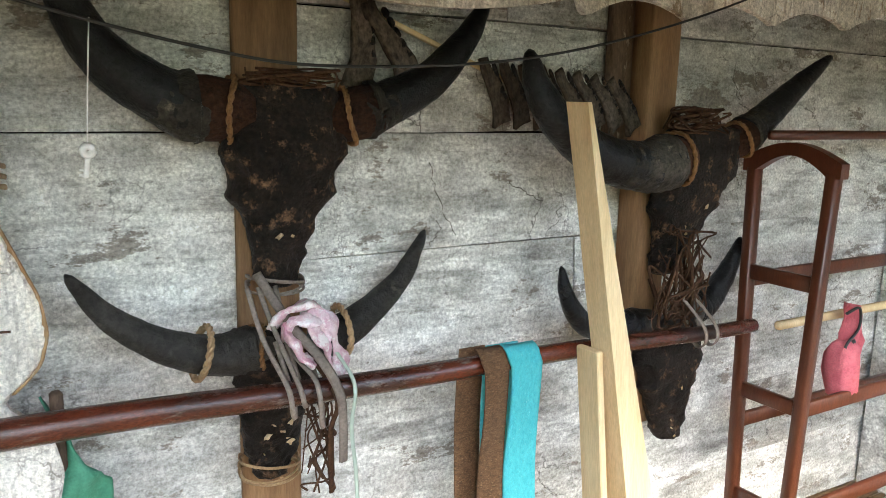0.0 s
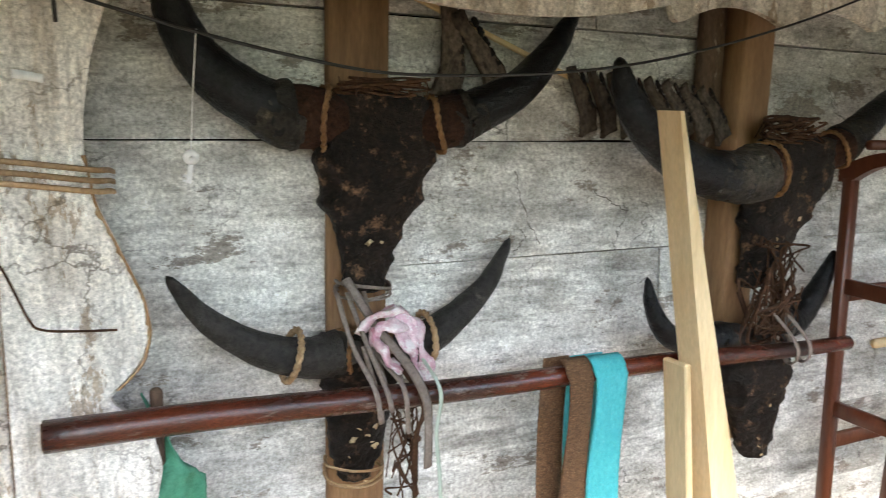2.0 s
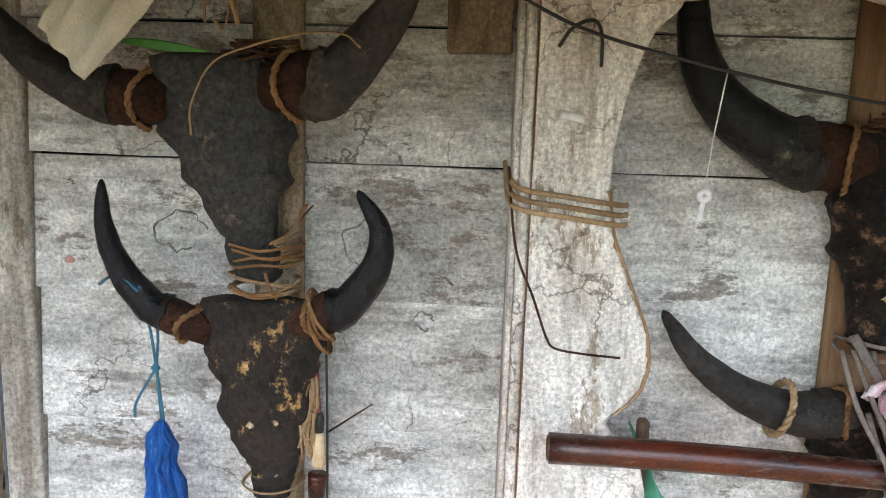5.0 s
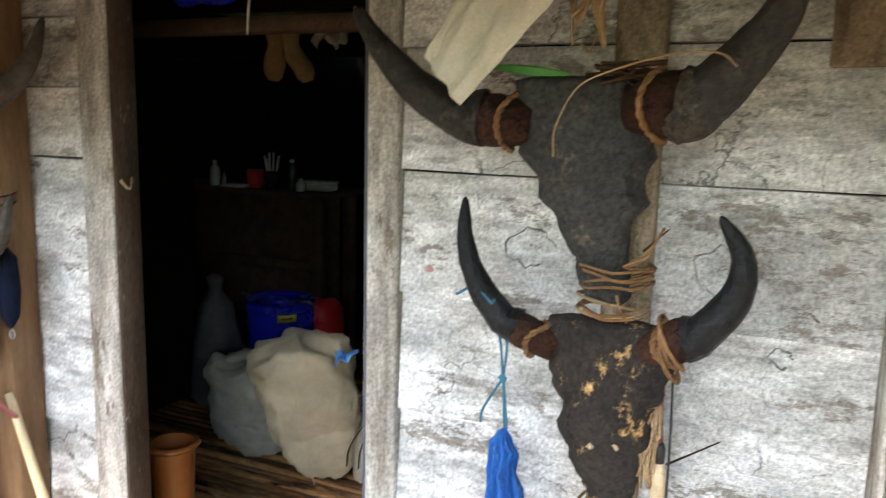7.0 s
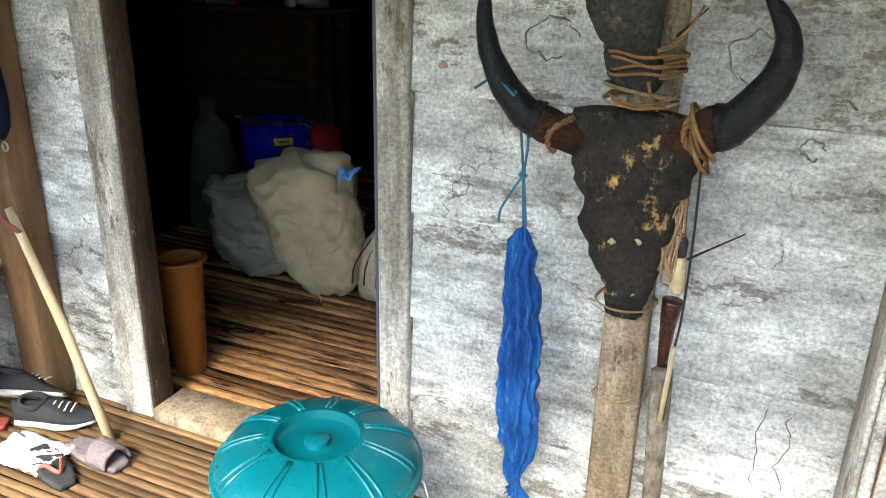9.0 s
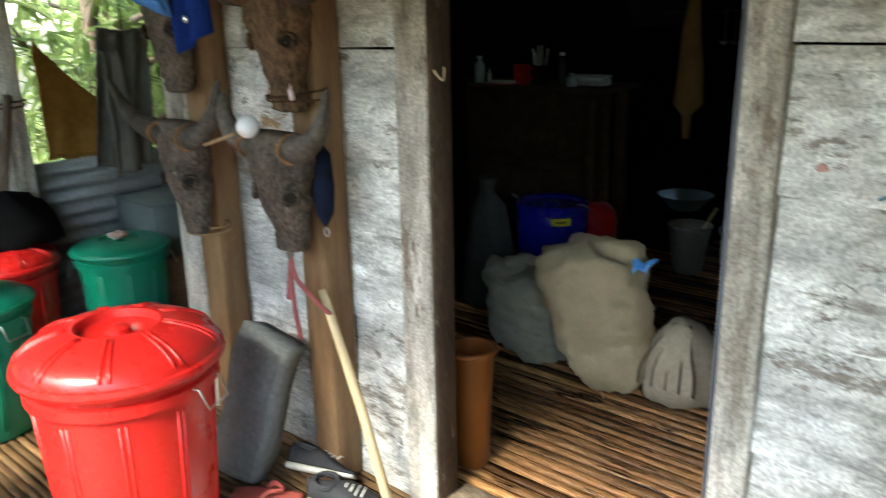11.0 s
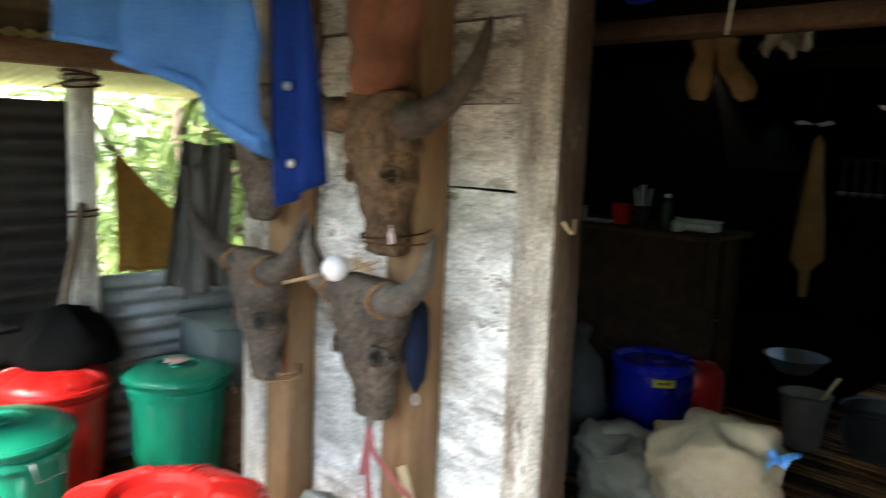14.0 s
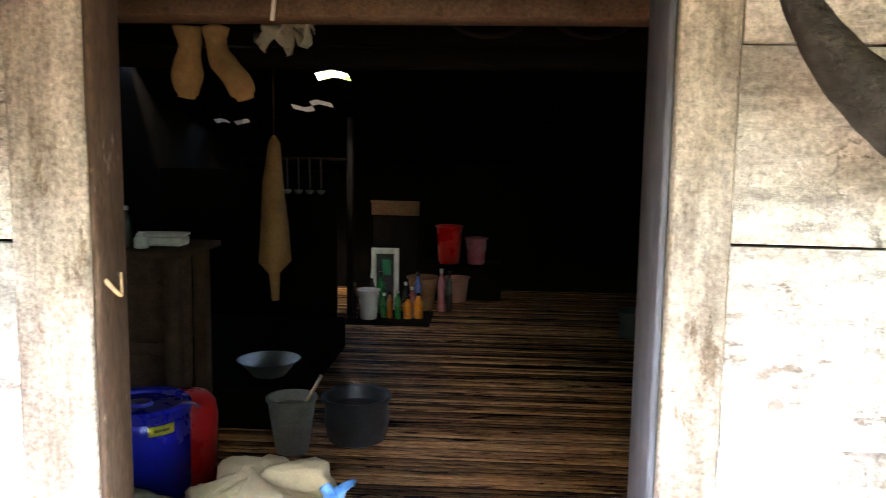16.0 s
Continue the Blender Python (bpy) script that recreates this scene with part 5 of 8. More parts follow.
def tool():
    t = thing("sheathed_knife", "long knife in a woven sheath hanging by a cord", "knife", at=(0.70, -0.10, 0.9))
    part("sheath", rough_up(sweep([(0.0, 0, -0.25), (0.008, 0, -0.45), (0.02, 0, -0.72)], [0.028, 0.027, 0.022], 12, 0.7), 0.006, 40), mat("wicker_sheath", (0.30, 0.26, 0.20), (0.10, 0.07, 0.05), 40, 0.85, 0.7, (1, 1, 0.6), (0.5, 0.45, 0.36), 0.6, fine=120), t, "grey wicker sheath")
    part("grip", sweep(bezier([(-0.003, 0, -0.24), (-0.002, 0, -0.16), (0.0, -0.005, -0.11), (0.003, -0.005, -0.07)], 6), [0.012 + 0.0007 * k for k in range(19)], 12), POLISHED, t, "dark turned wooden grip")
    part("tassel", rough_up(lathe([(0.004, 0.05), (0.014, 0.03), (0.018, -0.03), (0.012, -0.04)], 12, (0.008, -0.03, 0.0)), 0.004, 40), RAW_BONE, t, "pale fur tassel")
    part("ferrule", lathe([(0.012, 0.0), (0.013, 0.035), (0.008, 0.045)], 12, (0.008, -0.03, 0.045)), BLACK_CABLE, t)
    red = mat("dull_red_webbing", (0.26, 0.06, 0.06), (0.2, 0.045, 0.05), 40, 0.85, 0.4)
    part("strap", sweep(bezier([(0.008, -0.03, 0.08), (0.005, -0.045, 0.18), (0.012, -0.065, 0.30), (0.01, -0.06, 0.335)], 8), 0.008, 6, 0.35), red, t, "dull red strap")
    part("cord", sweep(bezier([(0.022, -0.03, 0.32), (0.03, -0.045, 0.1), (0.028, -0.03, -0.1), (0.02, -0.02, -0.2), (0.02, -0.035, -0.36)], 8), 0.003, 5), BLACK_CABLE, t)
    part("needle", sweep([(0.022, -0.035, -0.17), (0.012, -0.035, -0.37)], 0.006, 6), RAW_BONE, t, "white bone needle")
    bundle("dry_plant_fibres", "dry plant fibres hanging behind a knife", "fibres", (0.685, -0.12, 1.02), 0.07, 16, CANE, 31, 0.004, (0.35, 0.5, 2.0))
    for a, b in (((0.72, -0.10, 0.93), (0.83, -0.14, 1.02)), ((0.64, -0.10, 1.40), (0.70, -0.16, 1.46))):
        tagged(part("twig", sweep([a, b], [0.003, 0.0015], 5), DARK_TIE), "thin dry twig stuck behind a skull", "twig", "twigs")


tool()
tagged(part("vine_tendril", sweep(bezier([(0.47, -0.235, 1.60), (0.475, -0.245, 1.66), (0.52, -0.25, 1.74), (0.60, -0.255, 1.775), (0.70, -0.26, 1.80), (0.78, -0.27, 1.80), (0.815, -0.275, 1.775)], 8), 0.0022, 6), CANE), "dry curling tendril across a grey skull", "tendril")
tagged(part("leaf_blade", sheet(lambda u, v: (0.30 + 0.2 * v, -0.20 - 0.02 * v, 1.785 - 0.02 * v + (u - 0.5) * 0.02 * math.sin(math.pi * (0.05 + 0.9 * v))), 4, 12, 0.0015), mat("fresh_green_leaf", (0.05, 0.22, 0.03), (0.04, 0.16, 0.03), 20, 0.5, 0.1)), "narrow fresh green leaf above a skull", "leaf")
bundle("dry_plant_fibres", "dry brown corn husk strips above a skull", "fibres", (0.53, -0.16, 1.93), 0.11, 12, CANE, 37, 0.006, (0.5, 0.3, 1.0))


def nose_lashing():
    """Loose turns of split cane that lash the grey skull's nose to its board."""
    t = thing("cane_lashing", "split cane strips lashed round a grey skull's nose", "lashing", at=(0.592, -0.13, 1.352))
    rnd = random.Random(12)
    for k in range(4):
        dz, tilt, grow = -0.022 + 0.013 * k, rnd.uniform(-0.010, 0.022), rnd.uniform(0.94, 1.08)
        ring = [(0.076 * grow * math.cos(a * 0.2094), 0.078 * grow * math.sin(a * 0.2094) + 0.004, dz + tilt * math.cos(a * 0.2094 + 0.4) + 0.003 * math.sin(a * 0.9 + k)) for a in range(31)]
        part("strip", sweep([Vector(p) for p in ring], 0.0042, 6, 0.5), ROPE, t)
    for pts in ([(0.03, -0.082, 0.03), (0.075, -0.085, 0.06), (0.105, -0.07, 0.115)], [(0.02, -0.084, -0.03), (0.03, -0.088, -0.06), (0.045, -0.085, -0.085)], [(-0.06, -0.07, -0.06), (-0.01, -0.095, -0.075), (0.05, -0.09, -0.068)], [(-0.05, -0.075, -0.07), (0.0, -0.096, -0.082), (0.06, -0.088, -0.075)]):
        part("loose_end", sweep(bezier([Vector(p) for p in pts], 6), 0.0038, 6, 0.6), ROPE, t)


nose_lashing()


# ---- lidded bins ----
def bin_body(r, h, seg=56):
    p = [(r * 0.72, 0.0), (r * 0.745, 0.008), (r * 0.80, h * 0.35), (r * 0.865, h * 0.80), (r * 0.87, h * 0.86), (r * 0.93, h * 0.865), (r * 0.93, h * 0.91), (r * 0.88, h * 0.92), (r * 0.88, h * 0.985), (r * 0.97, h * 0.985), (r * 0.97, h), (r * 0.5, h)]
    return lathe(p, seg)


def lid_profile(r, rise=1.0):
    dome = [(0.965, 0.03), (0.95, 0.085), (0.90, 0.15), (0.80, 0.212), (0.68, 0.258), (0.55, 0.292), (0.46, 0.308), (0.43, 0.318), (0.405, 0.312), (0.385, 0.23), (0.36, 0.215), (0.15, 0.205), (0.125, 0.215), (0.115, 0.265), (0.08, 0.285), (0.002, 0.29)]
    return [(r * 0.955, -0.07 * r), (r * 1.0, -0.065 * r), (r * 1.012, -0.03 * r), (r * 1.0, 0.02 * r)] + [(r * q, r * z * rise) for q, z in dome]


def lidded_bin(label, at, r, h, body_m, lid_m, turn=0.0, pairs=9, handles=True, lid=True, rise=1.0):
    t = thing("lidded_bin", label, "plastic bin", "lidded plastic bins", at=at)
    t.rotation_euler = (0, 0, radians(turn))
    body = part("body", bin_body(r, h), body_m, t, smooth=True, auto=35)
    for k in range(10):
        for d in (-0.035, 0.035):
            a = 2 * math.pi * k / 10 + 0.3 + d
            part("body_rib", sweep([(r * (0.765 + 0.105 * z) * math.cos(a), r * (0.765 + 0.105 * z) * math.sin(a), h * (0.08 + 0.74 * z)) for z in (0, 0.5, 1)], 0.0035, 6), body_m, body)
    if lid:
        prof = lid_profile(r, rise)
        l = part("lid", lathe(prof, 64, (0, 0, h)), lid_m, t, smooth=True, auto=32)
        for k in range(pairs):
            for d in (-0.045, 0.045):
                a = 2 * math.pi * k / pairs + d
                part("lid_rib", sweep([(q * math.cos(a), q * math.sin(a), h + z + 0.0005) for q, z in prof[5:11]], 0.0060 * r / 0.3, 6), lid_m, l)
    if handles:
        for a in (0.0, math.pi):
            ca, sa = math.cos(a), math.sin(a)

            def q(x, y, z):
                return (ca * x - sa * y, sa * x + ca * y, z)

            z = h * 0.90
            pts = [q(r * 0.90, -0.055, z), q(r * 0.98, -0.055, z), q(r * 1.06, -0.05, z - 0.06), q(r * 1.06, 0.05, z - 0.06), q(r * 0.98, 0.055, z), q(r * 0.90, 0.055, z)]
            part("handle", sweep(pts, 0.0035, 6), WIRE, t, "bent wire handle")
    return t


lidded_bin("large glossy red plastic bin with ribbed domed lid", (-1.615, -0.745, 0), 0.30, 0.665, RED_PLASTIC, RED_PLASTIC, 205)
sticker_bin = lidded_bin("green plastic bin with domed lid and worn stickers", (-2.83, -0.78, 0), 0.245, 0.555, GREEN_PLASTIC, GREEN_PLASTIC, 20, pairs=0, rise=0.6)
STICKER = mat("torn_brown_sticker", (0.30, 0.13, 0.09), (0.20, 0.09, 0.06), 30, 0.7, 0.2, (1, 1, 1), (0.60, 0.52, 0.45), 0.6, fine=120, vary=0.2)


def torn_sticker(bin_thing, turn, z0, wide, tall, lean):
    """A curved scrap of paper with a ragged outline on a bin's side."""
    s = Shape()
    ring = []
    for k in range(22):
        a = k * 2 * math.pi / 22
        q = 0.62 + 0.75 * abs(noise.noise((math.cos(a) * 2.1 + turn, math.sin(a) * 2.1, z0 * 9)))
        du, dz = wide * 0.5 * q * math.cos(a), tall * 0.5 * q * math.sin(a)
        ring.append((du + lean * dz, dz))
    for push in (0.0005, 0.0025):
        for du, dz in ring:
            z = z0 + dz
            r = 0.245 * (0.745 + 0.13 * z / 0.45) + push
            a = radians(turn) + du / r
            s.v.append((r * math.cos(a), r * math.sin(a), z))
    n = len(ring)
    s.f += [tuple(range(n, 2 * n))] + [(k, (k + 1) % n, n + (k + 1) % n, n + k) for k in range(n)]
    part("sticker", s, STICKER, bin_thing, "torn brown sticker", smooth=False)


torn_sticker(sticker_bin, -74.3, 0.423, 0.055, 0.085, -0.3)
torn_sticker(sticker_bin, -67.7, 0.229, 0.03, 0.04, 0.3)
lidded_bin("green plastic bin with magazines on its lid", (-2.80, -1.32, 0), 0.235, 0.535, GREEN_PLASTIC, GREEN_PLASTIC, 8, pairs=0, rise=0.6)
lidded_bin("green plastic bin with flat lid below a grey coat", (-3.15, 0.03, 0), 0.24, 0.55, GREEN_PLASTIC, GREEN_PLASTIC, 70, pairs=0, rise=0.5)
lidded_bin("red plastic bin behind green ones", (-3.33, -0.45, 0), 0.24, 0.545, RED_PLASTIC, RED_PLASTIC, 40, handles=False)
lidded_bin("teal blue plastic bin with ribbed domed lid", (0.035, -0.545, 0), 0.235, 0.475, TEAL_PLASTIC, TEAL_PLASTIC, 10, pairs=11)


def magazines():
    cols = [((0.25, 0.55, 0.75), (0.70, 0.75, 0.78)), ((0.16, 0.46, 0.03), (0.26, 0.54, 0.06)), ((0.75, 0.75, 0.74), (0.35, 0.35, 0.36))]
    for k, (c, (dx, dy), rot) in enumerate(zip(cols, ((0.02, -0.10), (-0.04, 0.03), (0.06, 0.09)), (14, -20, 30))):
        t = thing("magazine", ("pale blue magazine lying on a bin lid", "green printed comic on a bin lid", "white rumpled papers on a bin lid")[k], "magazine", "papers on a bin lid", at=(-2.78 + dx, -1.32 + dy, (0.592, 0.614, 0.603)[k]))
        t.rotation_euler = (0, 0, radians(rot + 60))
        m = mat("printed_page", c[0], c[1], 14 if k != 1 else 24, 0.4, 0.05, (1, 1, 1), (0.75, 0.72, 0.68) if k != 1 else (0.40, 0.60, 0.15), 0.62, spec=0.5)
        part("pages", sheet(lambda u, v: ((u - 0.5) * 0.20, (v - 0.5) * 0.28, 0.010 * math.sin(u * 3 + k) + 0.004 * math.sin(v * 7)), 8, 10, 0.007), mat("paper_edge", (0.7, 0.69, 0.66), (0.55, 0.54, 0.52), 9, 0.7, 0.1), t)
        part("cover", sheet(lambda u, v: ((u - 0.5) * 0.20, (v - 0.5) * 0.28, 0.010 * math.sin(u * 3 + k) + 0.004 * math.sin(v * 7) + 0.0055), 8, 10, 0.001), m, t)
        ink = [(0.60, 0.08, 0.05), (0.72, 0.70, 0.66), (0.20, 0.09, 0.04), (0.62, 0.30, 0.06), (0.02, 0.02, 0.02)]
        shapes = ([(0.03, -0.06, 0.05, 0.012, 0), (0.03, -0.035, 0.04, 0.008, 0)], [(-0.03, -0.06, 0.03, 0.03, 0), (0.03, -0.05, 0.026, 0.034, 1), (0.0, 0.01, 0.03, 0.022, 2), (-0.045, 0.05, 0.024, 0.03, 3), (0.04, 0.06, 0.03, 0.024, 1), (0.0, 0.09, 0.06, 0.01, 0), (0.05, 0.0, 0.014, 0.02, 4)], [(-0.05, y, 0.03, 0.003, 4) for y in (-0.10, -0.08, -0.06)] + [(0.03, 0.05, 0.04, 0.05, 2)])[k]
        for x, y, hw, hh, c2 in shapes:
            blot = sheet(lambda u, v: (x + hw * (2 * u - 1) * math.sqrt(1 - 0.8 * (2 * v - 1) ** 2), y + hh * (2 * v - 1), 0.010 * math.sin(((x + hw * (2 * u - 1)) / 0.20 + 0.5) * 3 + k) + 0.004 * math.sin(((y + hh * (2 * v - 1)) / 0.28 + 0.5) * 7) + 0.0072), 6, 6, 0.0006)
            part("printed_shape", blot, mat("printing_ink", ink[c2], tuple(0.7 * q for q in ink[c2]), 30, 0.4, 0.0), t)


magazines()
rag = rough_up(lathe([(0.01, 0), (0.05, 0.004), (0.045, 0.02), (0.02, 0.028), (0.002, 0.026)], 18, (-3.15, 0.03, 0.592), 0.4), 0.012, 30)
tagged(part("crumpled_rag", rag, mat("pale_pink_rag", (0.55, 0.40, 0.34), (0.42, 0.30, 0.25), 20, 0.9, 0.3)), "crumpled pale rag lying on a bin lid", "rag")


# ---- corner of the veranda ----
def corner():
    wall = corrugated(lambda u, v, d: (-3.62 + d, -4.4 + 4.24 * v, -0.05 + 1.80 * u), 0, 3, 0.076, 0.011, 1.80)
    tagged(part("wall_iron", wall, TIN), "dark weathered corrugated iron wall with horizontal ribs", "wall", kind="structure")
    low = corrugated(lambda u, v, d: (-3.62 + d, -0.16 + 1.76 * v, -0.05 + 0.985 * u), 0, 3, 0.076, 0.011, 0.985)
    tagged(part("wall_iron_low", low, TIN_LIGHT), "low grey corrugated iron parapet", "wall", kind="structure")
    far = thing("corner_post", "weathered grey timber corner post bound with vines", "post", at=(-3.565, -0.22, 0))
    part("post", rough_up(box(-0.05, 0.05, -0.05, 0.05, 0, 1.93, 0.006), 0.004, 5), JAMB, far)
    part("vine_tie", wrap((0, 0, 1.85), (0, 0, 1), 0.075, 0.05, 4, 0.006), DARK_TIE, far)
    part("vine_tie", wrap((0, 0, 1.25), (0, 0, 1), 0.066, 0.02, 2, 0.005), DARK_TIE, far)
    tagged(part("slanted_pole", sweep([(-3.50, -0.50, 0.0), (-3.49, -0.36, 0.75), (-3.49, -0.25, 1.30)], [0.026, 0.024, 0.02], 10), OLD_POST), "slanted wooden pole against a corner post", "pole")
    near = part("veranda_post", rough_up(box(-1.955, -1.855, -1.738, -1.645, -0.05, 2.10, 0.006), 0.004, 4, 8), OLD_POST)
    tagged(near, "rough-sawn brown timber veranda post", "post")
    beam = part("roof_beam", rough_up(box(-3.60, -3.49, -2.9, 1.6, 1.90, 2.0, 0.006, ), 0.004, 4), BEAM_WOOD)
    tagged(beam, "brown sawn roof beam across the veranda end", "beam", kind="structure")
    tagged(part("roof_beam", rough_up(box(-3.6, 4.6, -1.78, -1.68, 2.02, 2.11, 0.006), 0.004, 4), BEAM_WOOD), "brown sawn beam along the veranda edge", "beam", kind="structure")
    tagged(part("roof_batten", bar((-3.5, -1.0, 2.12), (-2.2, -0.9, 2.27), 0.05, 0.03, 0.004), JAMB), "pale batten under the roof sheets", "batten", kind="structure")
    tagged(part("wooden_bar", rough_up(bar((-1.83, -2.6, 1.955), (-1.83, -1.66, 1.955), 0.05, 0.05, 0.006), 0.002, 5), RAW_WOOD), "pale wooden bar nailed to a veranda post", "bar")
    awning = corrugated(lambda u, v, d: (-3.48 - 1.7 * v, -1.15 + 3.2 * u, 2.03 - 0.16 * v + d), 0, 3, 0.076, 0.011, 3.2)
    tagged(part("awning", awning, FIBRE), "yellowed translucent corrugated awning sheet", "awning", kind="structure")
    # Upright sheet added to hide sky; stands in for the roof's underside.
    infill = corrugated(lambda u, v, d: (-3.64 + d, -2.2 + 4.4 * v, 2.01 + 0.55 * u), 0, 3, 0.076, 0.011, 0.55)
    tagged(part("wall_gable", infill, TIN_ROOF), "rusty corrugated iron infill added to hide sky above a beam", "wall", kind="structure")
    side = part("wall_side", box(HOUSE_L, HOUSE_L + 0.05, 0.10, 1.7, -0.05, 2.4, 0.002), PLANK, smooth=False)
    tagged(side, "plank side wall of the house", "wall", kind="structure")


corner()


def cloth(name, label, cat, m, a, b, c, d, folds=3, depth=0.02, nu=22, nv=26, thick=0.003, group="laundry on the line", parent=None, seed=0.0, crinkle=0.007):
    """A hanging cloth between four corners: top a to b, bottom c (under a) to d."""
    a, b, c, d = (Vector(q) for q in (a, b, c, d))
    out = (b - a).cross(c - a).normalized()

    def fn(u, v):
        p = a.lerp(b, u).lerp(c.lerp(d, u), v)
        sag = 0.012 * math.sin(math.pi * u) * (1 - v)
        w = depth * (0.35 + 0.65 * v) * (math.sin(u * math.pi * 2 * folds + 2.2 * v + seed) + 0.5 * noise.noise((u * 6, v * 3, seed)))
        e = 0.02 * noise.noise((u * 4 + seed, 0, v * 3)) * v
        return p + out * w + Vector((0, 0, -sag + e))

    def worn(shape):
        return rough_up(rough_up(shape, crinkle, 16, seed), crinkle * 0.5, 42, seed)

    body = worn(sheet(fn, nu, nv, thick))
    if parent is not None:
        return part(name, body, m, parent, label)
    t = thing(name, label, cat, group)
    part("panel", body, m, t)
    hem = worn(sheet(lambda u, v: fn(u, 0.955 + 0.045 * v), nu, 2, thick + 0.004))
    part("hem", hem, m, t)
    return t


def fabric(name, c1, c2, spots=None, through_light=0.08, scale=10):
    return mat(name, c1, c2, scale, 0.92, 0.25, (1, 1, 1), spots, 0.6, fine=220, vary=0.14, sheen=0.0, spec=0.1, through_light=through_light)


def laundry():
    line = sweep(bezier([(-3.54, -0.235, 1.86), (-3.2, -0.55, 1.765), (-2.68, -1.04, 1.62), (-2.2, -1.5, 1.59), (-1.93, -1.70, 1.66)], 8), 0.003, 6)
    tagged(part("clothes_line", line, DARK_TIE), "thin clothes line between two posts", "line")
    pink = fabric("salmon_pink_cotton", (0.74, 0.26, 0.25), (0.64, 0.20, 0.20))
    cloth("pink_shirt", "salmon pink cotton shirt hung on a line", "shirt", pink, (-2.70, -1.02, 1.635), (-2.90, -0.832, 1.69), (-2.80, -0.92, 1.15), (-2.96, -0.776, 1.30), 3, 0.025)
    teal = fabric("turquoise_towel_cotton", (0.008, 0.40, 0.60), (0.006, 0.33, 0.51))
    t = thing("striped_towel", "turquoise towel with white stripes hung on a line", "towel", "laundry on the line", at=(-2.56, -1.14, 1.6))
    A, B, C, D = Vector((0.14, -0.14, 0.0)), Vector((-0.15, 0.135, 0.02)), Vector((-0.07, 0.05, -0.90)), Vector((-0.34, 0.31, -0.975))

    def towel(u, v, off=0.0):
        p = A.lerp(B, u).lerp(C.lerp(D, u), v)
        return p + Vector((0.69, 0.72, 0)) * (0.016 * math.sin(u * 9 + v * 3) * (0.3 + v) - off)

    part("weave", sheet(lambda u, v: towel(u, v), 18, 36, 0.004), teal, t)
    white, navy = fabric("white_stripe", (0.68, 0.66, 0.70), (0.6, 0.58, 0.62)), fabric("navy_stripe", (0.01, 0.02, 0.06), (0.01, 0.02, 0.05))
    for v0, v1, m in ((0.145, 0.165, white), (0.255, 0.275, white), (0.20, 0.208, navy), (0.225, 0.231, navy)):
        for off in (0.0028, -0.0028):
            part("stripe", sheet(lambda u, v: towel(u, v0 + (v1 - v0) * v, off), 18, 2, 0.0008), m, t)
    beige = fabric("beige_cotton", (0.62, 0.57, 0.48), (0.50, 0.45, 0.37))
    cloth("beige_shirt", "rumpled beige shirt thrown over a line", "shirt", beige, (-2.165, -1.53, 1.60), (-2.45, -1.257, 1.62), (-2.18, -1.525, 1.30), (-2.41, -1.29, 1.38), 2, 0.03, seed=1)
    roll = bezier([(-2.30, -1.38, 1.60), (-2.36, -1.32, 1.63), (-2.43, -1.27, 1.62), (-2.44, -1.25, 1.52), (-2.39, -1.30, 1.42)], 8)
    tagged(part("beige_sleeve", rough_up(sweep(roll, [0.035 + 0.006 * math.sin(k) for k in range(len(roll))], 12, 0.6), 0.012, 14), beige), "rolled beige sleeve over a line", "sleeve", "laundry on the line")
    cloth("beige_towel", "long pale beige cloth hanging under a shirt", "cloth", fabric("pale_beige_cotton", (0.72, 0.70, 0.63), (0.62, 0.60, 0.54)), (-2.17, -1.52, 1.36), (-2.315, -1.38, 1.34), (-2.155, -1.54, 0.86), (-2.30, -1.40, 0.94), 1, 0.012, seed=2)
    cloth("mustard_cloth", "mustard cloth corner under a beige shirt", "cloth", fabric("mustard_cotton", (0.36, 0.20, 0.05), (0.28, 0.15, 0.04)), (-2.13, -1.56, 1.36), (-2.27, -1.43, 1.36), (-2.14, -1.55, 1.26), (-2.24, -1.46, 1.29), 1, 0.012, seed=3)
    cloth("dark_green_cloth", "dark green cloth hanging behind a towel", "cloth", fabric("dark_green_cotton", (0.01, 0.05, 0.02), (0.008, 0.035, 0.015)), (-2.38, -1.34, 1.56), (-2.50, -1.22, 1.56), (-2.44, -1.32, 1.10), (-2.54, -1.2, 1.12), 2, 0.015, seed=4)
    cloth("blue_cloth", "sky blue cloth corner behind a towel", "cloth", fabric("sky_blue_cotton", (0.01, 0.26, 0.48), (0.01, 0.2, 0.4)), (-2.46, -1.32, 1.22), (-2.56, -1.2, 1.22), (-2.55, -1.24, 0.98), (-2.60, -1.18, 1.04), 1, 0.015, seed=5)
    cloth("mauve_cloth", "greyish mauve trousers hung behind a towel", "trousers", fabric("grey_mauve_cotton", (0.20, 0.16, 0.19), (0.15, 0.12, 0.15)), (-2.54, -1.2, 1.52), (-2.66, -1.09, 1.52), (-2.62, -1.15, 0.99), (-2.72, -1.05, 1.02), 2, 0.015, seed=6)
    for k, (x, y, z) in enumerate(((-2.70, -1.09, 0.98), (-2.93, -0.84, 1.13))):
        cloth("patterned_cloth", "dark cloth with red and white print", "cloth", fabric("printed_dark_cotton", (0.03, 0.02, 0.03), (0.30, 0.05, 0.04), (0.5, 0.45, 0.42), scale=40), (x + 0.04, y - 0.04, z + 0.06), (x - 0.04, y + 0.04, z + 0.06), (x + 0.03, y - 0.03, z - 0.12), (x - 0.03, y + 0.03, z - 0.12), 1, 0.01, 10, 12, seed=7 + k)
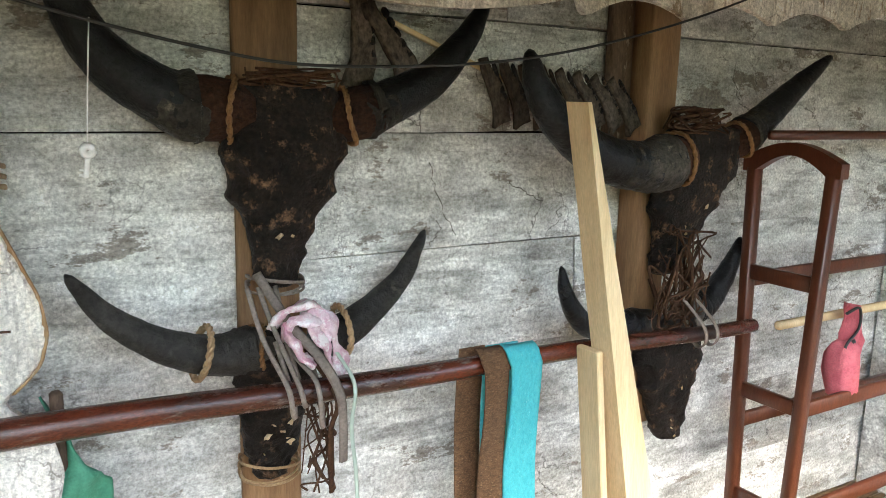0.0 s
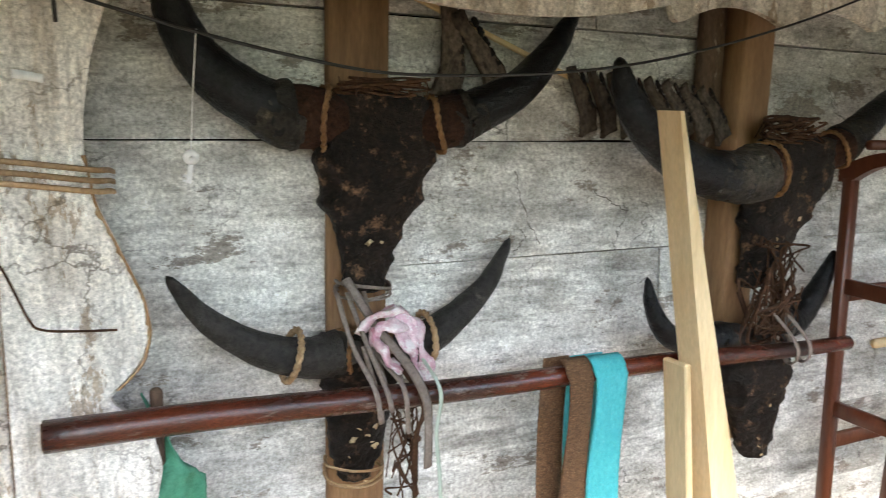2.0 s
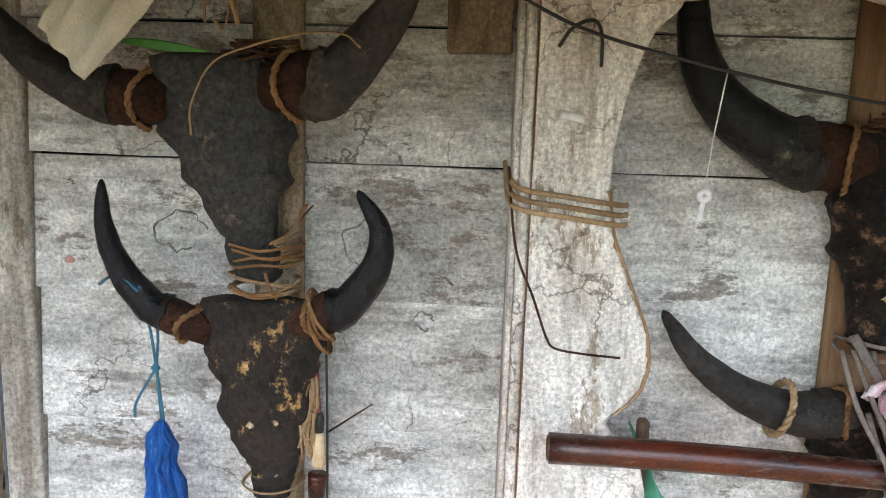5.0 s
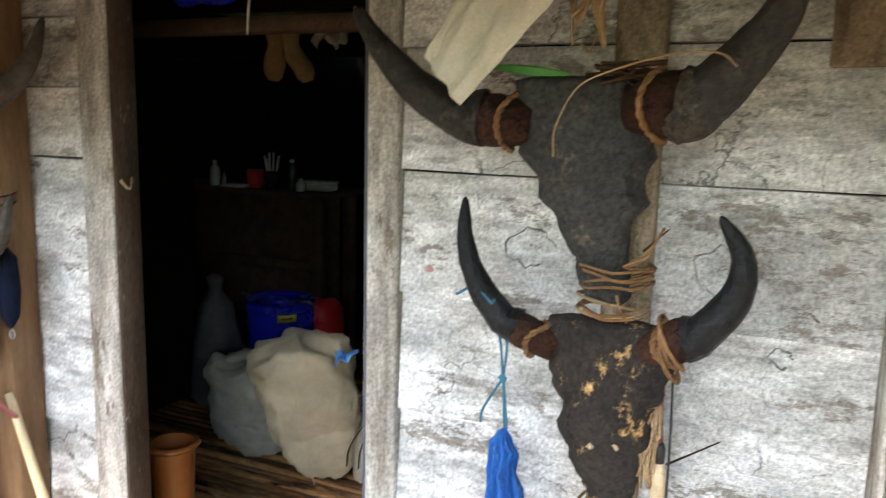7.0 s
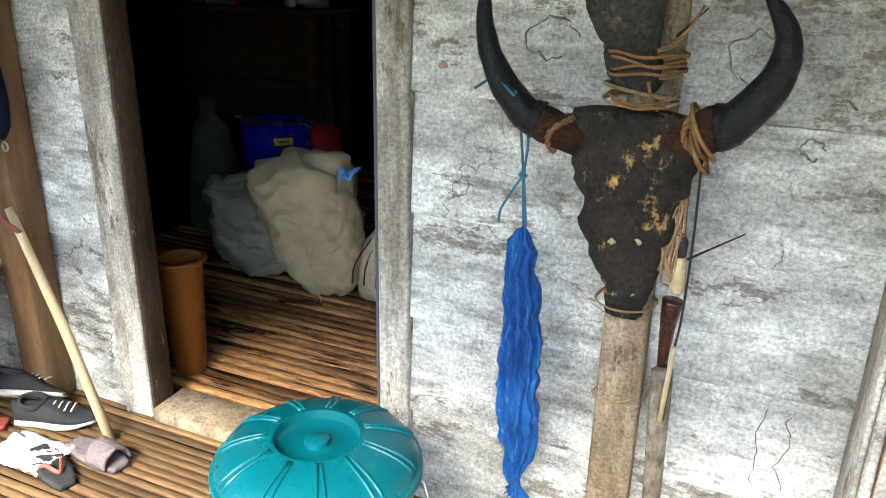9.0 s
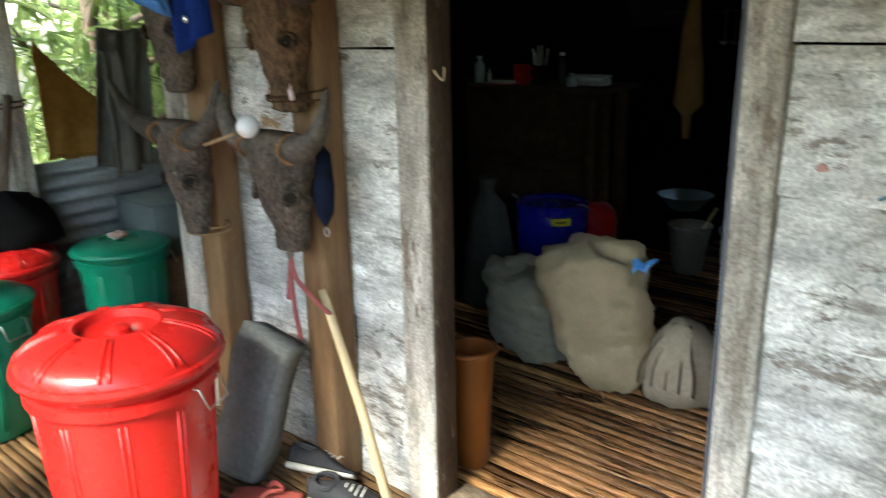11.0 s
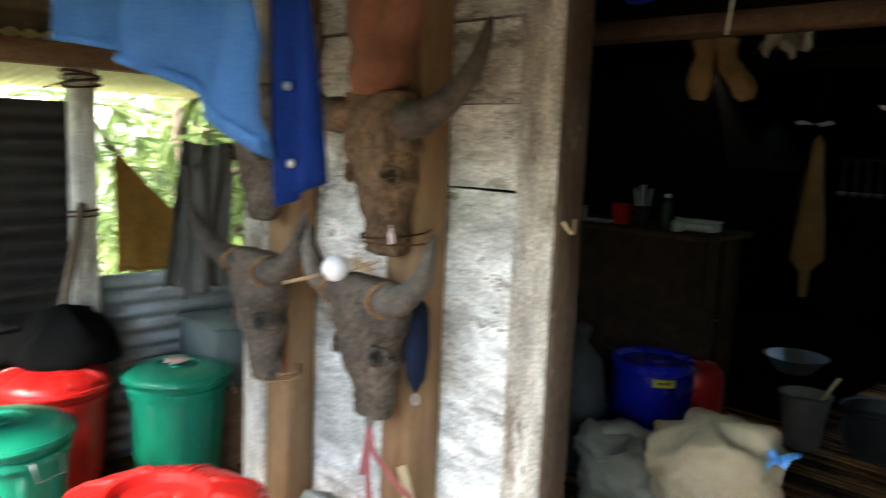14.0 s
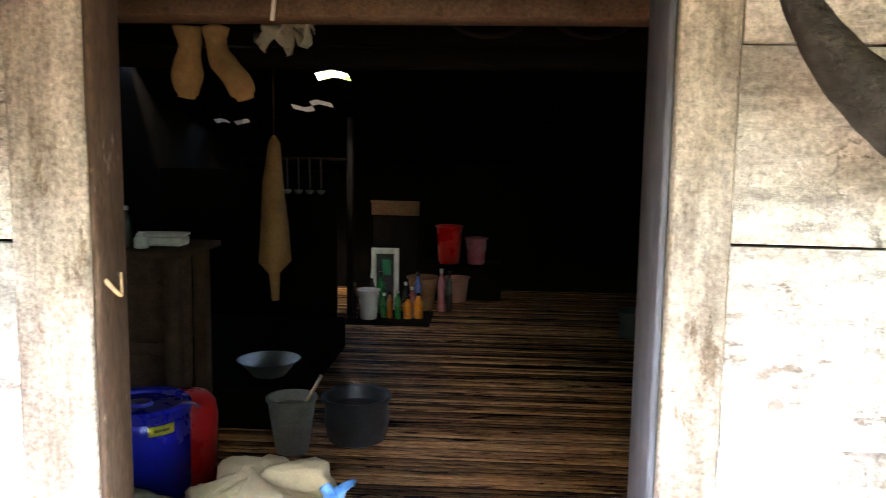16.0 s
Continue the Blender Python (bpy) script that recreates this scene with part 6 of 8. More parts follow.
    lime = mat("lime_green_plastic_weave", (0.17, 0.44, 0.11), (0.11, 0.33, 0.07), 14, 0.45, 0.4, (1, 1, 1), (0.45, 0.66, 0.28), 0.6, fine=160, through_light=0.25)
    g = rough_up(lathe([(0.012, 0.20), (0.02, 0.18), (0.03, 0.15), (0.04, 0.11), (0.048, 0.07), (0.052, 0.03), (0.056, -0.01), (0.058, -0.05), (0.06, -0.09), (0.058, -0.13), (0.056, -0.17), (0.045, -0.20), (0.004, -0.205)], 40, (-2.08, -1.60, 1.42)), 0.018, 12)
    g = rough_up(rough_up(g, 0.02, 34), 0.008, 80)
    tagged(part("lime_sack", g, lime), "lime green woven plastic sack hanging by a post", "sack")
    cloth("black_sock_cloth", "black cloth hanging by a veranda post", "cloth", fabric("black_cotton", (0.012, 0.012, 0.014), (0.02, 0.02, 0.022)), (-2.10, -1.65, 1.56), (-2.2, -1.55, 1.56), (-2.13, -1.64, 0.98), (-2.17, -1.58, 0.96), 1, 0.012, seed=9)
    coat = fabric("grey_green_wool", (0.15, 0.155, 0.14), (0.105, 0.108, 0.10), None, 0.02)
    gc = thing("grey_coat", "dark grey coat hanging at the house corner", "coat", "laundry on the line", at=(0, 0, 0))
    cloth("coat_body", "", "", coat, (-3.0, -0.02, 1.60), (-2.97, 0.22, 1.60), (-3.0, -0.10, 0.98), (-2.97, 0.16, 0.97), 3, 0.035, parent=gc, seed=10)
    cloth("sleeve", "", "", coat, (-2.97, -0.02, 1.5), (-2.97, 0.06, 1.5), (-2.95, -0.02, 0.93), (-2.95, 0.09, 0.95), 1, 0.02, 14, 20, 0.02, parent=gc, seed=11)
    part("hanging_loop", sweep([(-2.985, 0.1, 1.59), (-2.985, 0.1, 2.48)], 0.004, 6), DARK_TIE, gc)
    gold = fabric("golden_brown_sacking", (0.34, 0.20, 0.06), (0.25, 0.14, 0.04), None, 0.35, 30)
    cloth("brown_sacking", "golden brown sacking stretched across an opening", "sacking", gold, (-3.68, -0.03, 1.55), (-3.68, 0.30, 1.20), (-3.68, -0.02, 0.93), (-3.68, 0.32, 0.93), 2, 0.012, seed=12)
    tagged(part("red_bag", rough_up(lathe([(0.01, 0.0), (0.07, 0.02), (0.075, 0.7), (0.07, 1.2), (0.05, 1.36), (0.01, 1.42)], 18, (-2.66, 0.18, 0.0)), 0.012, 14), RED_PLASTIC), "tall red plastic bag behind the house corner", "bag")
    crate = thing("grey_crate", "grey cardboard carton beside a bin", "carton", at=(-3.36, 0.40, 0.42))
    part("carton", rough_up(box(-0.18, 0.2, -0.17, 0.2, 0, 0.28, 0.006), 0.004, 5), GREY_PLASTIC, crate)
    part("flap", box(-0.19, 0.21, -0.18, 0.21, 0.282, 0.30, 0.003), GREY_PLASTIC, crate)
    stand = part("low_stand", box(-3.56, -3.14, 0.23, 0.62, 0.0, 0.418, 0.006), BEAM_WOOD, smooth=False)
    tagged(stand, "low dark wooden stand under a carton", "stand")
    heap = rough_up(lathe([(0.02, 0.0), (0.19, 0.0), (0.20, 0.03), (0.17, 0.09), (0.13, 0.15), (0.08, 0.20), (0.004, 0.22)], 30, (-3.42, -0.36, 0.615), 0.35), 0.06, 8)
    heap.v = [(x * 1 + 0, -0.36 + (y + 0.36) * 1.25, z) for x, y, z in heap.v]
    tagged(part("black_cloth", heap, fabric("black_cloth_bundle", (0.0025, 0.0025, 0.0025), (0.006, 0.0055, 0.0055))), "black cloth heaped on a bin lid", "cloth")


laundry()


def left_corner():
    tarp = mat("blue_tarpaulin", (0.008, 0.15, 0.68), (0.004, 0.095, 0.54), 11, 0.25, 0.9, (1, 1, 1), (0.01, 0.14, 0.66), 0.66, fine=26, spec=0.9, vary=0.06, through_light=0.25)
    cloth("blue_tarpaulin", "crinkled blue tarpaulin hanging by the post", "tarpaulin", tarp, (-2.93, -2.06, 1.56), (-3.09, -1.68, 1.60), (-2.90, -2.09, 0.46), (-3.06, -1.70, 0.40), 2, 0.04, 60, 110, 0.002, "blue tarpaulins", seed=1, crinkle=0.011)
    cloth("blue_tarpaulin", "loose blue tarpaulin edge hanging at the side", "tarpaulin", tarp, (-2.92, -2.13, 1.50), (-2.93, -2.03, 1.52), (-2.91, -2.15, 1.13), (-2.92, -2.04, 1.15), 1, 0.02, 10, 20, 0.002, "blue tarpaulins", seed=2, crinkle=0.008)
    heap = sheet(lambda u, v: (-3.35 + 0.75 * u, -2.25 + 0.95 * v, 0.03 + 0.42 * math.sin(math.pi * u) ** 0.7 * math.sin(math.pi * v) ** 0.5 + 0.05 * noise.noise((u * 7, v * 8, 2)) + 0.03 * noise.noise((u * 17, v * 19, 5))), 50, 50, 0.003)
    tagged(part("crumpled_tarpaulin", heap, tarp), "crumpled blue tarpaulin heaped on the floor", "tarpaulin", "blue tarpaulins")
    gm = mat("green_printed_plastic", (0.04, 0.40, 0.25), (0.03, 0.30, 0.20), 9, 0.5, 0.4, (1, 1, 1), (0.25, 0.55, 0.50), 0.6, fine=120)
    def sackish(name, label, m, at, sx, sy, sz, seed, cat="sack"):
        s = lathe([(0.3, 0.0), (0.85, 0.02), (1.0, 0.25), (0.97, 0.6), (0.75, 0.9), (0.3, 1.0), (0.01, 0.99)], 32)
        s.v = [(at[0] + x * sx, at[1] + y * sy, at[2] + z * sz) for x, y, z in s.v]
        return tagged(part(name, rough_up(rough_up(s, 0.06 * min(sx, sy) / 0.3, 7, seed), 0.012, 24, seed), m), label, cat, "sacks by the iron wall")
    sackish("white_sack", "full white woven sack by an iron wall", mat("white_woven_sack", (0.72, 0.72, 0.71), (0.6, 0.6, 0.6), 20, 0.7, 0.35, fine=200), (-3.28, -2.38, 0.0), 0.26, 0.25, 0.72, 3)
    sackish("green_sack", "green printed plastic sack on a white one", gm, (-3.30, -2.36, 0.69), 0.25, 0.24, 0.36, 4)
    cloth("striped_cloth", "red and pink striped cloth draped on a sack", "cloth", fabric("red_pink_weave", (0.45, 0.08, 0.07), (0.52, 0.2, 0.2)), (-3.02, -2.46, 0.98), (-3.05, -2.26, 0.99), (-2.98, -2.46, 0.70), (-3.0, -2.28, 0.72), 1, 0.01, group="cloths on sacks")
    wov = mat("blackened_basketry", (0.005, 0.0045, 0.0045), (0.017, 0.015, 0.014), 55, 0.7, 1.0, (1, 1, 1), (0.07, 0.06, 0.052), 0.58, fine=110, vary=0.3)
    b = thing("woven_basket", "black smoke-stained woven bamboo basket", "basket", "black woven baskets", at=(-2.1, -1.30, 0))

    def woven(profile):
        """A lathed basket wall whose strips rise and dip over one another."""
        far = [0.0]
        for p, q in zip(profile, profile[1:]):
            far.append(far[-1] + math.hypot(q[0] - p[0], q[1] - p[1]))
        m, seg = int(far[-1] / 0.0065), 144
        fine = [(float(np.interp(d, far, [p[0] for p in profile])), float(np.interp(d, far, [p[1] for p in profile]))) for d in np.linspace(0, far[-1], m)]
        s = lathe(fine, seg)
        c = []
        for x, y, z in s.v:
            a = math.atan2(y, x)
            bulge = 0.0032 * (1 if (round(a * 36 / math.pi) + round(z / 0.013 + math.hypot(x, y) / 0.016)) % 2 else -1)
            r = max(math.hypot(x, y), 1e-4)
            c.append((x + bulge * x / r, y + bulge * y / r, z + bulge * 0.6))
        s.v = c
        return rough_up(s, 0.016, 7)

    part("weave", woven([(0.14, 0), (0.18, 0.02), (0.235, 0.40), (0.24, 0.44), (0.21, 0.50), (0.10, 0.555), (0.005, 0.56)]), wov, b)
    part("rim", wrap((0, 0, 0.44), (0, 0, 1), 0.238, 0.02, 3, 0.008), wov, b)
    b2 = thing("woven_basket", "black woven winnowing basket tipped by the post", "basket", "black woven baskets", at=(-2.12, -2.10, 0.3))
    part("weave", woven([(0.01, 0.25), (0.12, 0.24), (0.22, 0.14), (0.27, 0.0), (0.26, -0.3), (0.02, -0.3)]), wov, b2)
    part("rim", wrap((0, 0, 0.0), (0, 0, 1), 0.272, 0.02, 3, 0.008), wov, b2)
    st = thing("wooden_stool", "grey round wooden stool with thick top", "stool", at=(-2.42, -2.28, 0))
    part("seat", rough_up(lathe([(0.02, 0.60), (0.19, 0.60), (0.2, 0.62), (0.2, 0.665), (0.18, 0.68), (0.005, 0.68)], 36), 0.005, 9), JAMB, st)
    for k in range(3):
        a = k * 2.09 + 0.4
        part("leg", sweep([(0.14 * math.cos(a), 0.14 * math.sin(a), 0), (0.10 * math.cos(a), 0.10 * math.sin(a), 0.6)], 0.02, 8), JAMB, st)
    cream = fabric("cream_jersey", (0.44, 0.37, 0.28), (0.36, 0.29, 0.215))
    cloth("cream_trousers", "cream cotton trousers hung on a wooden bar", "trousers", cream, (-1.80, -2.01, 1.99), (-1.80, -1.83, 1.99), (-1.79, -1.955, 1.565), (-1.80, -1.80, 1.60), 2, 0.012, 40, 44, group="clothes on the bar", crinkle=0.012)
    web = mat("brown_leather_strap", (0.30, 0.13, 0.08), (0.22, 0.09, 0.055), 20, 0.7, 0.3)
    h = thing("strap_loops", "brown webbing straps looped on a wooden bar", "strap", at=(-1.84, -1.78, 1.95))
    for k, pts in enumerate(([(0.04, -0.03, 0.03), (0.045, -0.05, -0.14), (0.04, -0.02, -0.22), (0.045, 0.0, -0.10), (0.035, 0.02, 0.03)], [(0.04, -0.01, 0.03), (0.05, -0.03, -0.28), (0.05, 0.02, -0.33), (0.05, 0.06, -0.25), (0.04, 0.03, 0.02)], [(0.04, -0.06, 0.03), (0.045, -0.05, -0.24), (0.045, -0.03, -0.34), (0.045, 0.02, -0.34), (0.045, 0.04, -0.25)])):
        part("loop", sweep(bezier(pts, 10), 0.011, 6, 0.3), web, h)


left_corner()


def denim_shirt():
    t = thing("blue_shirt", "faded blue denim shirt hanging from the roof", "shirt", at=(-0.95, -1.0, 2.0))
    pale = fabric("faded_blue_denim", (0.040, 0.125, 0.33), (0.07, 0.18, 0.40), None, 0.22)
    deep = fabric("royal_blue_lining", (0.004, 0.018, 0.11), (0.003, 0.013, 0.08))
    P = [Vector(q) for q in ((-0.56, 0.0, 0.12), (0.235, 0.0, 0.12), (-0.40, -0.02, -0.205), (0.262, -0.01, -0.385))]

    def front(u, v):
        p = P[0].lerp(P[1], u).lerp(P[2].lerp(P[3], u), v)
        p.z += 0.03 * math.sin(u * 3.1) * v
        return p + Vector((0, 0.018 * math.sin(u * 15 + v * 4) * (0.4 + v) + 0.02 * noise.noise((u * 5, v * 5, 1)), 0))

    part("front", rough_up(rough_up(sheet(front, 44, 36, 0.003), 0.010, 12), 0.004, 35), pale, t)

    def hem(u, v):
        q = front(u, 0.955 + 0.04 * v)
        return q + Vector((0, -0.004, 0))

    part("hem", sheet(hem, 30, 2, 0.002), pale, t, "double-stitched hem")
    D = [Vector(q) for q in ((0.20, 0.012, 0.12), (0.265, 0.03, 0.12), (0.266, 0.008, -0.445), (0.325, 0.03, -0.41))]
    part("placket", sheet(lambda u, v: D[0].lerp(D[1], u).lerp(D[2].lerp(D[3], u), v) + Vector((0, 0.008 * math.sin(u * 9 + v * 5), 0)), 8, 26, 0.003), deep, t, "deep blue inner placket")
    for v in (0.25, 0.5, 0.75, 0.92):
        c = D[0].lerp(D[1], 0.35).lerp(D[2].lerp(D[3], 0.35), v) + Vector((0.003, -0.006, 0))
        part("button", lathe([(0.001, -0.002), (0.006, -0.002), (0.006, 0.001), (0.001, 0.002)], 12).moved(Matrix.Translation(c) @ pose(0, 0, 0, 90, 0, 0)), WIRE, t, "pale snap button")
    part("hanger_cord", sweep([(-0.1, 0.0, 0.11), (-0.1, 0.0, 0.42)], 0.004, 6), DARK_TIE, t)


denim_shirt()


# ---- by the doorway ----
RED_BLOCK = mat("red_stained_wood", (0.17, 0.06, 0.03), (0.27, 0.105, 0.055), 9, 0.6, 0.4, (2, 2, 0.5), (0.12, 0.05, 0.03), 0.6, fine=90, vary=0.2)
blk = rough_up(rough_up(lathe([(0.01, 0.0), (0.06, 0.005), (0.09, 0.05), (0.085, 0.10), (0.10, 0.16), (0.105, 0.24), (0.10, 0.40), (0.01, 0.40)], 36, (-1.44, -0.215, 1.765)), 0.035, 7), 0.010, 26)
tagged(part("wooden_block", blk, RED_BLOCK), "rounded red-brown wooden block above a skull", "wooden block")
bulb = thing("light_bulb", "white globe light bulb resting on a skull", "light bulb", at=(-1.545, -0.272, 1.29))
part("globe", lathe([(0.002, -0.037)] + [(0.037 * math.cos(a), 0.037 * math.sin(a)) for a in [x * 0.16 - 1.4 for x in range(17)]] + [(0.008, 0.0365)], 28), mat("opal_white_globe", (0.82, 0.84, 0.86), (0.80, 0.82, 0.84), 5, 0.25, 0.0, spec=0.5, vary=0.01), bulb)
part("cap", lathe([(0.012, -0.02), (0.013, 0.0), (0.010, 0.012)], 14).moved(Matrix.Translation((-0.033, 0.012, -0.014)) @ pose(0, 0, 0, 0, -70, 0)), mat("bulb_cap_metal", (0.3, 0.28, 0.25), (0.2, 0.18, 0.16), 9, 0.5, 0.05, metal=0.8), bulb)
tagged(part("dry_stick", sweep(bezier([(-1.60, -0.28, 1.265), (-1.68, -0.29, 1.24), (-1.77, -0.29, 1.215)], 5), 0.006, 6), CANE), "short dry stick between two skulls", "stick")
stick = rough_up(sweep([(-1.015, -0.205, 0.0), (-1.20, -0.165, 0.36), (-1.395, -0.14, 0.74)], [0.017, 0.017, 0.015], 12), 0.004, 14)
tagged(part("walking_stick", stick, RAW_WOOD), "pale peeled wooden stick leaning on a post", "stick")
slab = sheet(lambda u, v: (-1.86 + 0.25 * u + 0.16 * v + 0.01 * math.sin(v * 6), -0.32 + 0.10 * v - 0.015 * math.sin(u * 3.14), 0.58 * v - 0.05 * (u * v)), 14, 18, 0.09)
tagged(part("stone_slab", rough_up(rough_up(slab, 0.025, 5), 0.006, 22), mat("smooth_grey_stone", (0.22, 0.23, 0.225), (0.15, 0.16, 0.155), 7, 0.85, 0.4, (1, 1, 1), (0.28, 0.28, 0.26), 0.62, fine=50, vary=0.15, spec=0.1)), "smooth grey stone slab leaning by a post", "stone")
rib = fabric("faded_red_ribbon", (0.40, 0.13, 0.13), (0.30, 0.09, 0.09))
rb = thing("red_ribbon", "faded red ribbon hanging under a skull", "ribbon", at=(-1.42, -0.24, 0.89))
for pts in ([(0, 0, 0), (0.008, -0.01, -0.10), (0.03, -0.02, -0.19), (0.035, -0.01, -0.29)], [(0.0, 0, 0), (0.02, 0, -0.08), (0.05, 0.05, -0.17), (0.075, 0.09, -0.225)], [(0.004, 0, 0), (0.0, -0.01, -0.09), (-0.015, -0.01, -0.16)]):
    part("tail", sweep(bezier(pts, 8), 0.008, 6, 0.35), rib, rb)
part("knot", rough_up(lathe([(0.004, -0.03), (0.014, -0.01), (0.012, 0.02), (0.003, 0.03)], 12), 0.005, 40), CANE_GREY, rb, "frayed whitish knot")
tagged(part("pink_tag", rough_up(sheet(lambda u, v: (-1.335 + 0.02 * u, -0.26 - 0.01 * math.sin(u * 3), 1.425 - 0.04 * v), 5, 6, 0.004), 0.01, 40), CLOTH_PINK), "small pink cloth tag on a skull", "tag")
dk = thing("dark_pouch", "navy and black cloth pouch hanging by a post", "pouch", at=(-1.315, -0.17, 1.10))
part("pouch", rough_up(lathe([(0.004, 0.14), (0.028, 0.11), (0.034, 0.0), (0.028, -0.08), (0.010, -0.115), (0.003, -0.12)], 18), 0.006, 20), fabric("black_navy_cloth", (0.008, 0.01, 0.016), (0.012, 0.02, 0.05)), dk)
part("ring", sweep([(0.012 * math.cos(a * 0.35), 0, -0.14 + 0.014 * math.sin(a * 0.35)) for a in range(19)], 0.003, 6), WIRE, dk, "small metal ring")


def shoe(label, at, turn, m, sole_m, length=0.27, tip=0.0):
    t = thing("sneaker", label, "shoe", "shoes by the door", at=at)
    t.rotation_euler = (radians(tip), 0, radians(turn))

    def outline(u):
        return 0.038 + 0.012 * math.sin(u * 3.1) - 0.010 * math.sin(u * 6.3)

    def body(zs, grow):
        s = Shape()
        n, seg = 18, 20
        v = []
        for i in range(n + 1):
            u = i / n
            w = outline(u) * (math.sin(math.pi * (0.04 + 0.92 * u)) ** 0.35) * grow
            z0, z1 = zs(u)
            for k in range(seg):
                a = 2 * math.pi * k / seg
                v.append((length * (u - 0.5), w * math.cos(a), (z0 + z1) / 2 + (z1 - z0) / 2 * math.copysign(abs(math.sin(a)) ** 0.6, math.sin(a))))
        f = [(i * seg + k, i * seg + (k + 1) % seg, (i + 1) * seg + (k + 1) % seg, (i + 1) * seg + k) for i in range(n) for k in range(seg)]
        f += [tuple(range(seg))[::-1], tuple(n * seg + k for k in range(seg))]
        return s.add(v, f)

    part("sole", body(lambda u: (0.004 + 0.012 * max(0, u - 0.7) * 3, 0.032), 1.06), sole_m, t, "thick pale rubber sole")
    part("upper", body(lambda u: (0.02, 0.10 - 0.055 * max(0, (u - 0.25)) / 0.75 - 0.01 * math.sin(u * 9)), 0.97), m, t)
    part("collar", wrap((-0.07 * length / 0.27, 0, 0.094), (0.15, 0, 1), 0.033, 0.008, 2, 0.007), m, t)
    for k in range(4):
        x = 0.0 + k * 0.022
        part("lace", sweep(bezier([(x, -0.028, 0.078 - 0.12 * x), (x + 0.006, 0, 0.092 - 0.13 * x), (x, 0.028, 0.078 - 0.12 * x)], 4), 0.003, 5), sole_m, t)
    return t


SHOE = fabric("charcoal_mesh", (0.035, 0.036, 0.040), (0.055, 0.055, 0.06))
SOLE = mat("off_white_rubber", (0.62, 0.60, 0.55), (0.50, 0.48, 0.44), 12, 0.6, 0.1, (1, 1, 1), (0.35, 0.31, 0.26), 0.64)
shoe("charcoal sneaker with off-white sole by the door", (-1.25, -0.215, 0.0), 26, SHOE, SOLE)
shoe("charcoal sneaker leaning on another shoe", (-1.42, -0.19, 0.04), 20, SHOE, SOLE, tip=-38)
fl = thing("flip_flop", "black rubber flip-flop with red straps", "sandal", "shoes by the door", at=(-1.06, -0.40, 0.0))
fl.rotation_euler = (0, 0, radians(-22))
part("sole", sheet(lambda u, v: (0.26 * (u - 0.5), (v - 0.5) * (0.075 + 0.02 * math.sin(u * 3.1)) * math.sin(math.pi * (0.06 + 0.88 * u)) ** 0.3, 0.012), 18, 6, 0.018), mat("black_foam_rubber", (0.02, 0.02, 0.022), (0.04, 0.04, 0.042), 30, 0.8, 0.3), fl)
part("strap", sweep(bezier([(-0.02, -0.045, 0.01), (0.02, -0.025, 0.04), (0.07, 0.0, 0.03), (0.02, 0.025, 0.04), (-0.02, 0.045, 0.01)], 8), 0.007, 6, 0.5), mat("coral_rubber", (0.50, 0.10, 0.08), (0.42, 0.08, 0.06), 10, 0.5, 0.05), fl, "coral red strap")
f2 = thing("flip_flop", "coral red sandal by the shoes", "sandal", "shoes by the door", at=(-1.50, -0.36, 0.0))
f2.rotation_euler = (0, 0, radians(30))
coral = mat("coral_red_rubber", (0.46, 0.10, 0.08), (0.36, 0.08, 0.06), 10, 0.55, 0.05)
part("sole", sheet(lambda u, v: (0.25 * (u - 0.5), (v - 0.5) * 0.085 * math.sin(math.pi * (0.06 + 0.88 * u)) ** 0.3, 0.012), 18, 6, 0.018), coral, f2)
part("strap", sweep(bezier([(-0.02, -0.045, 0.01), (0.02, -0.03, 0.05), (0.06, 0.0, 0.045), (0.02, 0.03, 0.05), (-0.02, 0.045, 0.01)], 8), 0.011, 6, 0.5), coral, f2)
cl = thing("clog", "mauve quilted slipper with open toe", "slipper", "shoes by the door", at=(-0.945, -0.30, 0.0))
cl.rotation_euler = (0, 0, radians(-8))
mv = mat("mauve_grey_foam", (0.24, 0.19, 0.20), (0.18, 0.145, 0.155), 40, 0.7, 0.6, fine=80)
part("sole", sheet(lambda u, v: (0.25 * (u - 0.5) - 0.04, (v - 0.5) * 0.095 * math.sin(math.pi * (0.06 + 0.88 * u)) ** 0.3, 0.014), 18, 6, 0.02), mv, cl)
part("upper", sheet(lambda u, v: (-0.02 + 0.09 * u, 0.048 * math.cos(math.pi * v), 0.02 + (0.062 - 0.01 * u) * math.sin(math.pi * v) + 0.004 * math.sin(u * 18) * math.sin(v * 22)), 14, 16, 0.008), mv, cl, "quilted mauve upper")
wc = sheet(lambda u, v: (-1.30 + 0.24 * u, -0.46 + 0.16 * v, 0.012 + 0.03 * abs(noise.noise((u * 5, v * 5, 3))) + 0.02 * abs(noise.noise((u * 11, v * 9, 8)))), 20, 14, 0.003)
tagged(part("white_rag", wc, fabric("white_cotton_rag", (0.62, 0.66, 0.70), (0.52, 0.56, 0.6))), "crumpled white cloth on the bamboo floor", "rag")
bt = thing("small_bottle", "white bottle with green cap lying by the wall", "bottle", at=(0.32, -0.33, 0.035))
part("bottle", sweep([(-0.06, 0, 0), (-0.058, 0, 0), (0.03, 0, 0), (0.05, 0, 0), (0.06, 0, 0)], [0.03, 0.034, 0.034, 0.02, 0.014], 18), mat("white_bottle_plastic", (0.72, 0.73, 0.72), (0.66, 0.67, 0.66), 9, 0.35, 0.02), bt)
part("cap", sweep([(-0.085, 0, 0), (-0.06, 0, 0)], 0.02, 16), GREEN_PLASTIC, bt, "green screw cap")
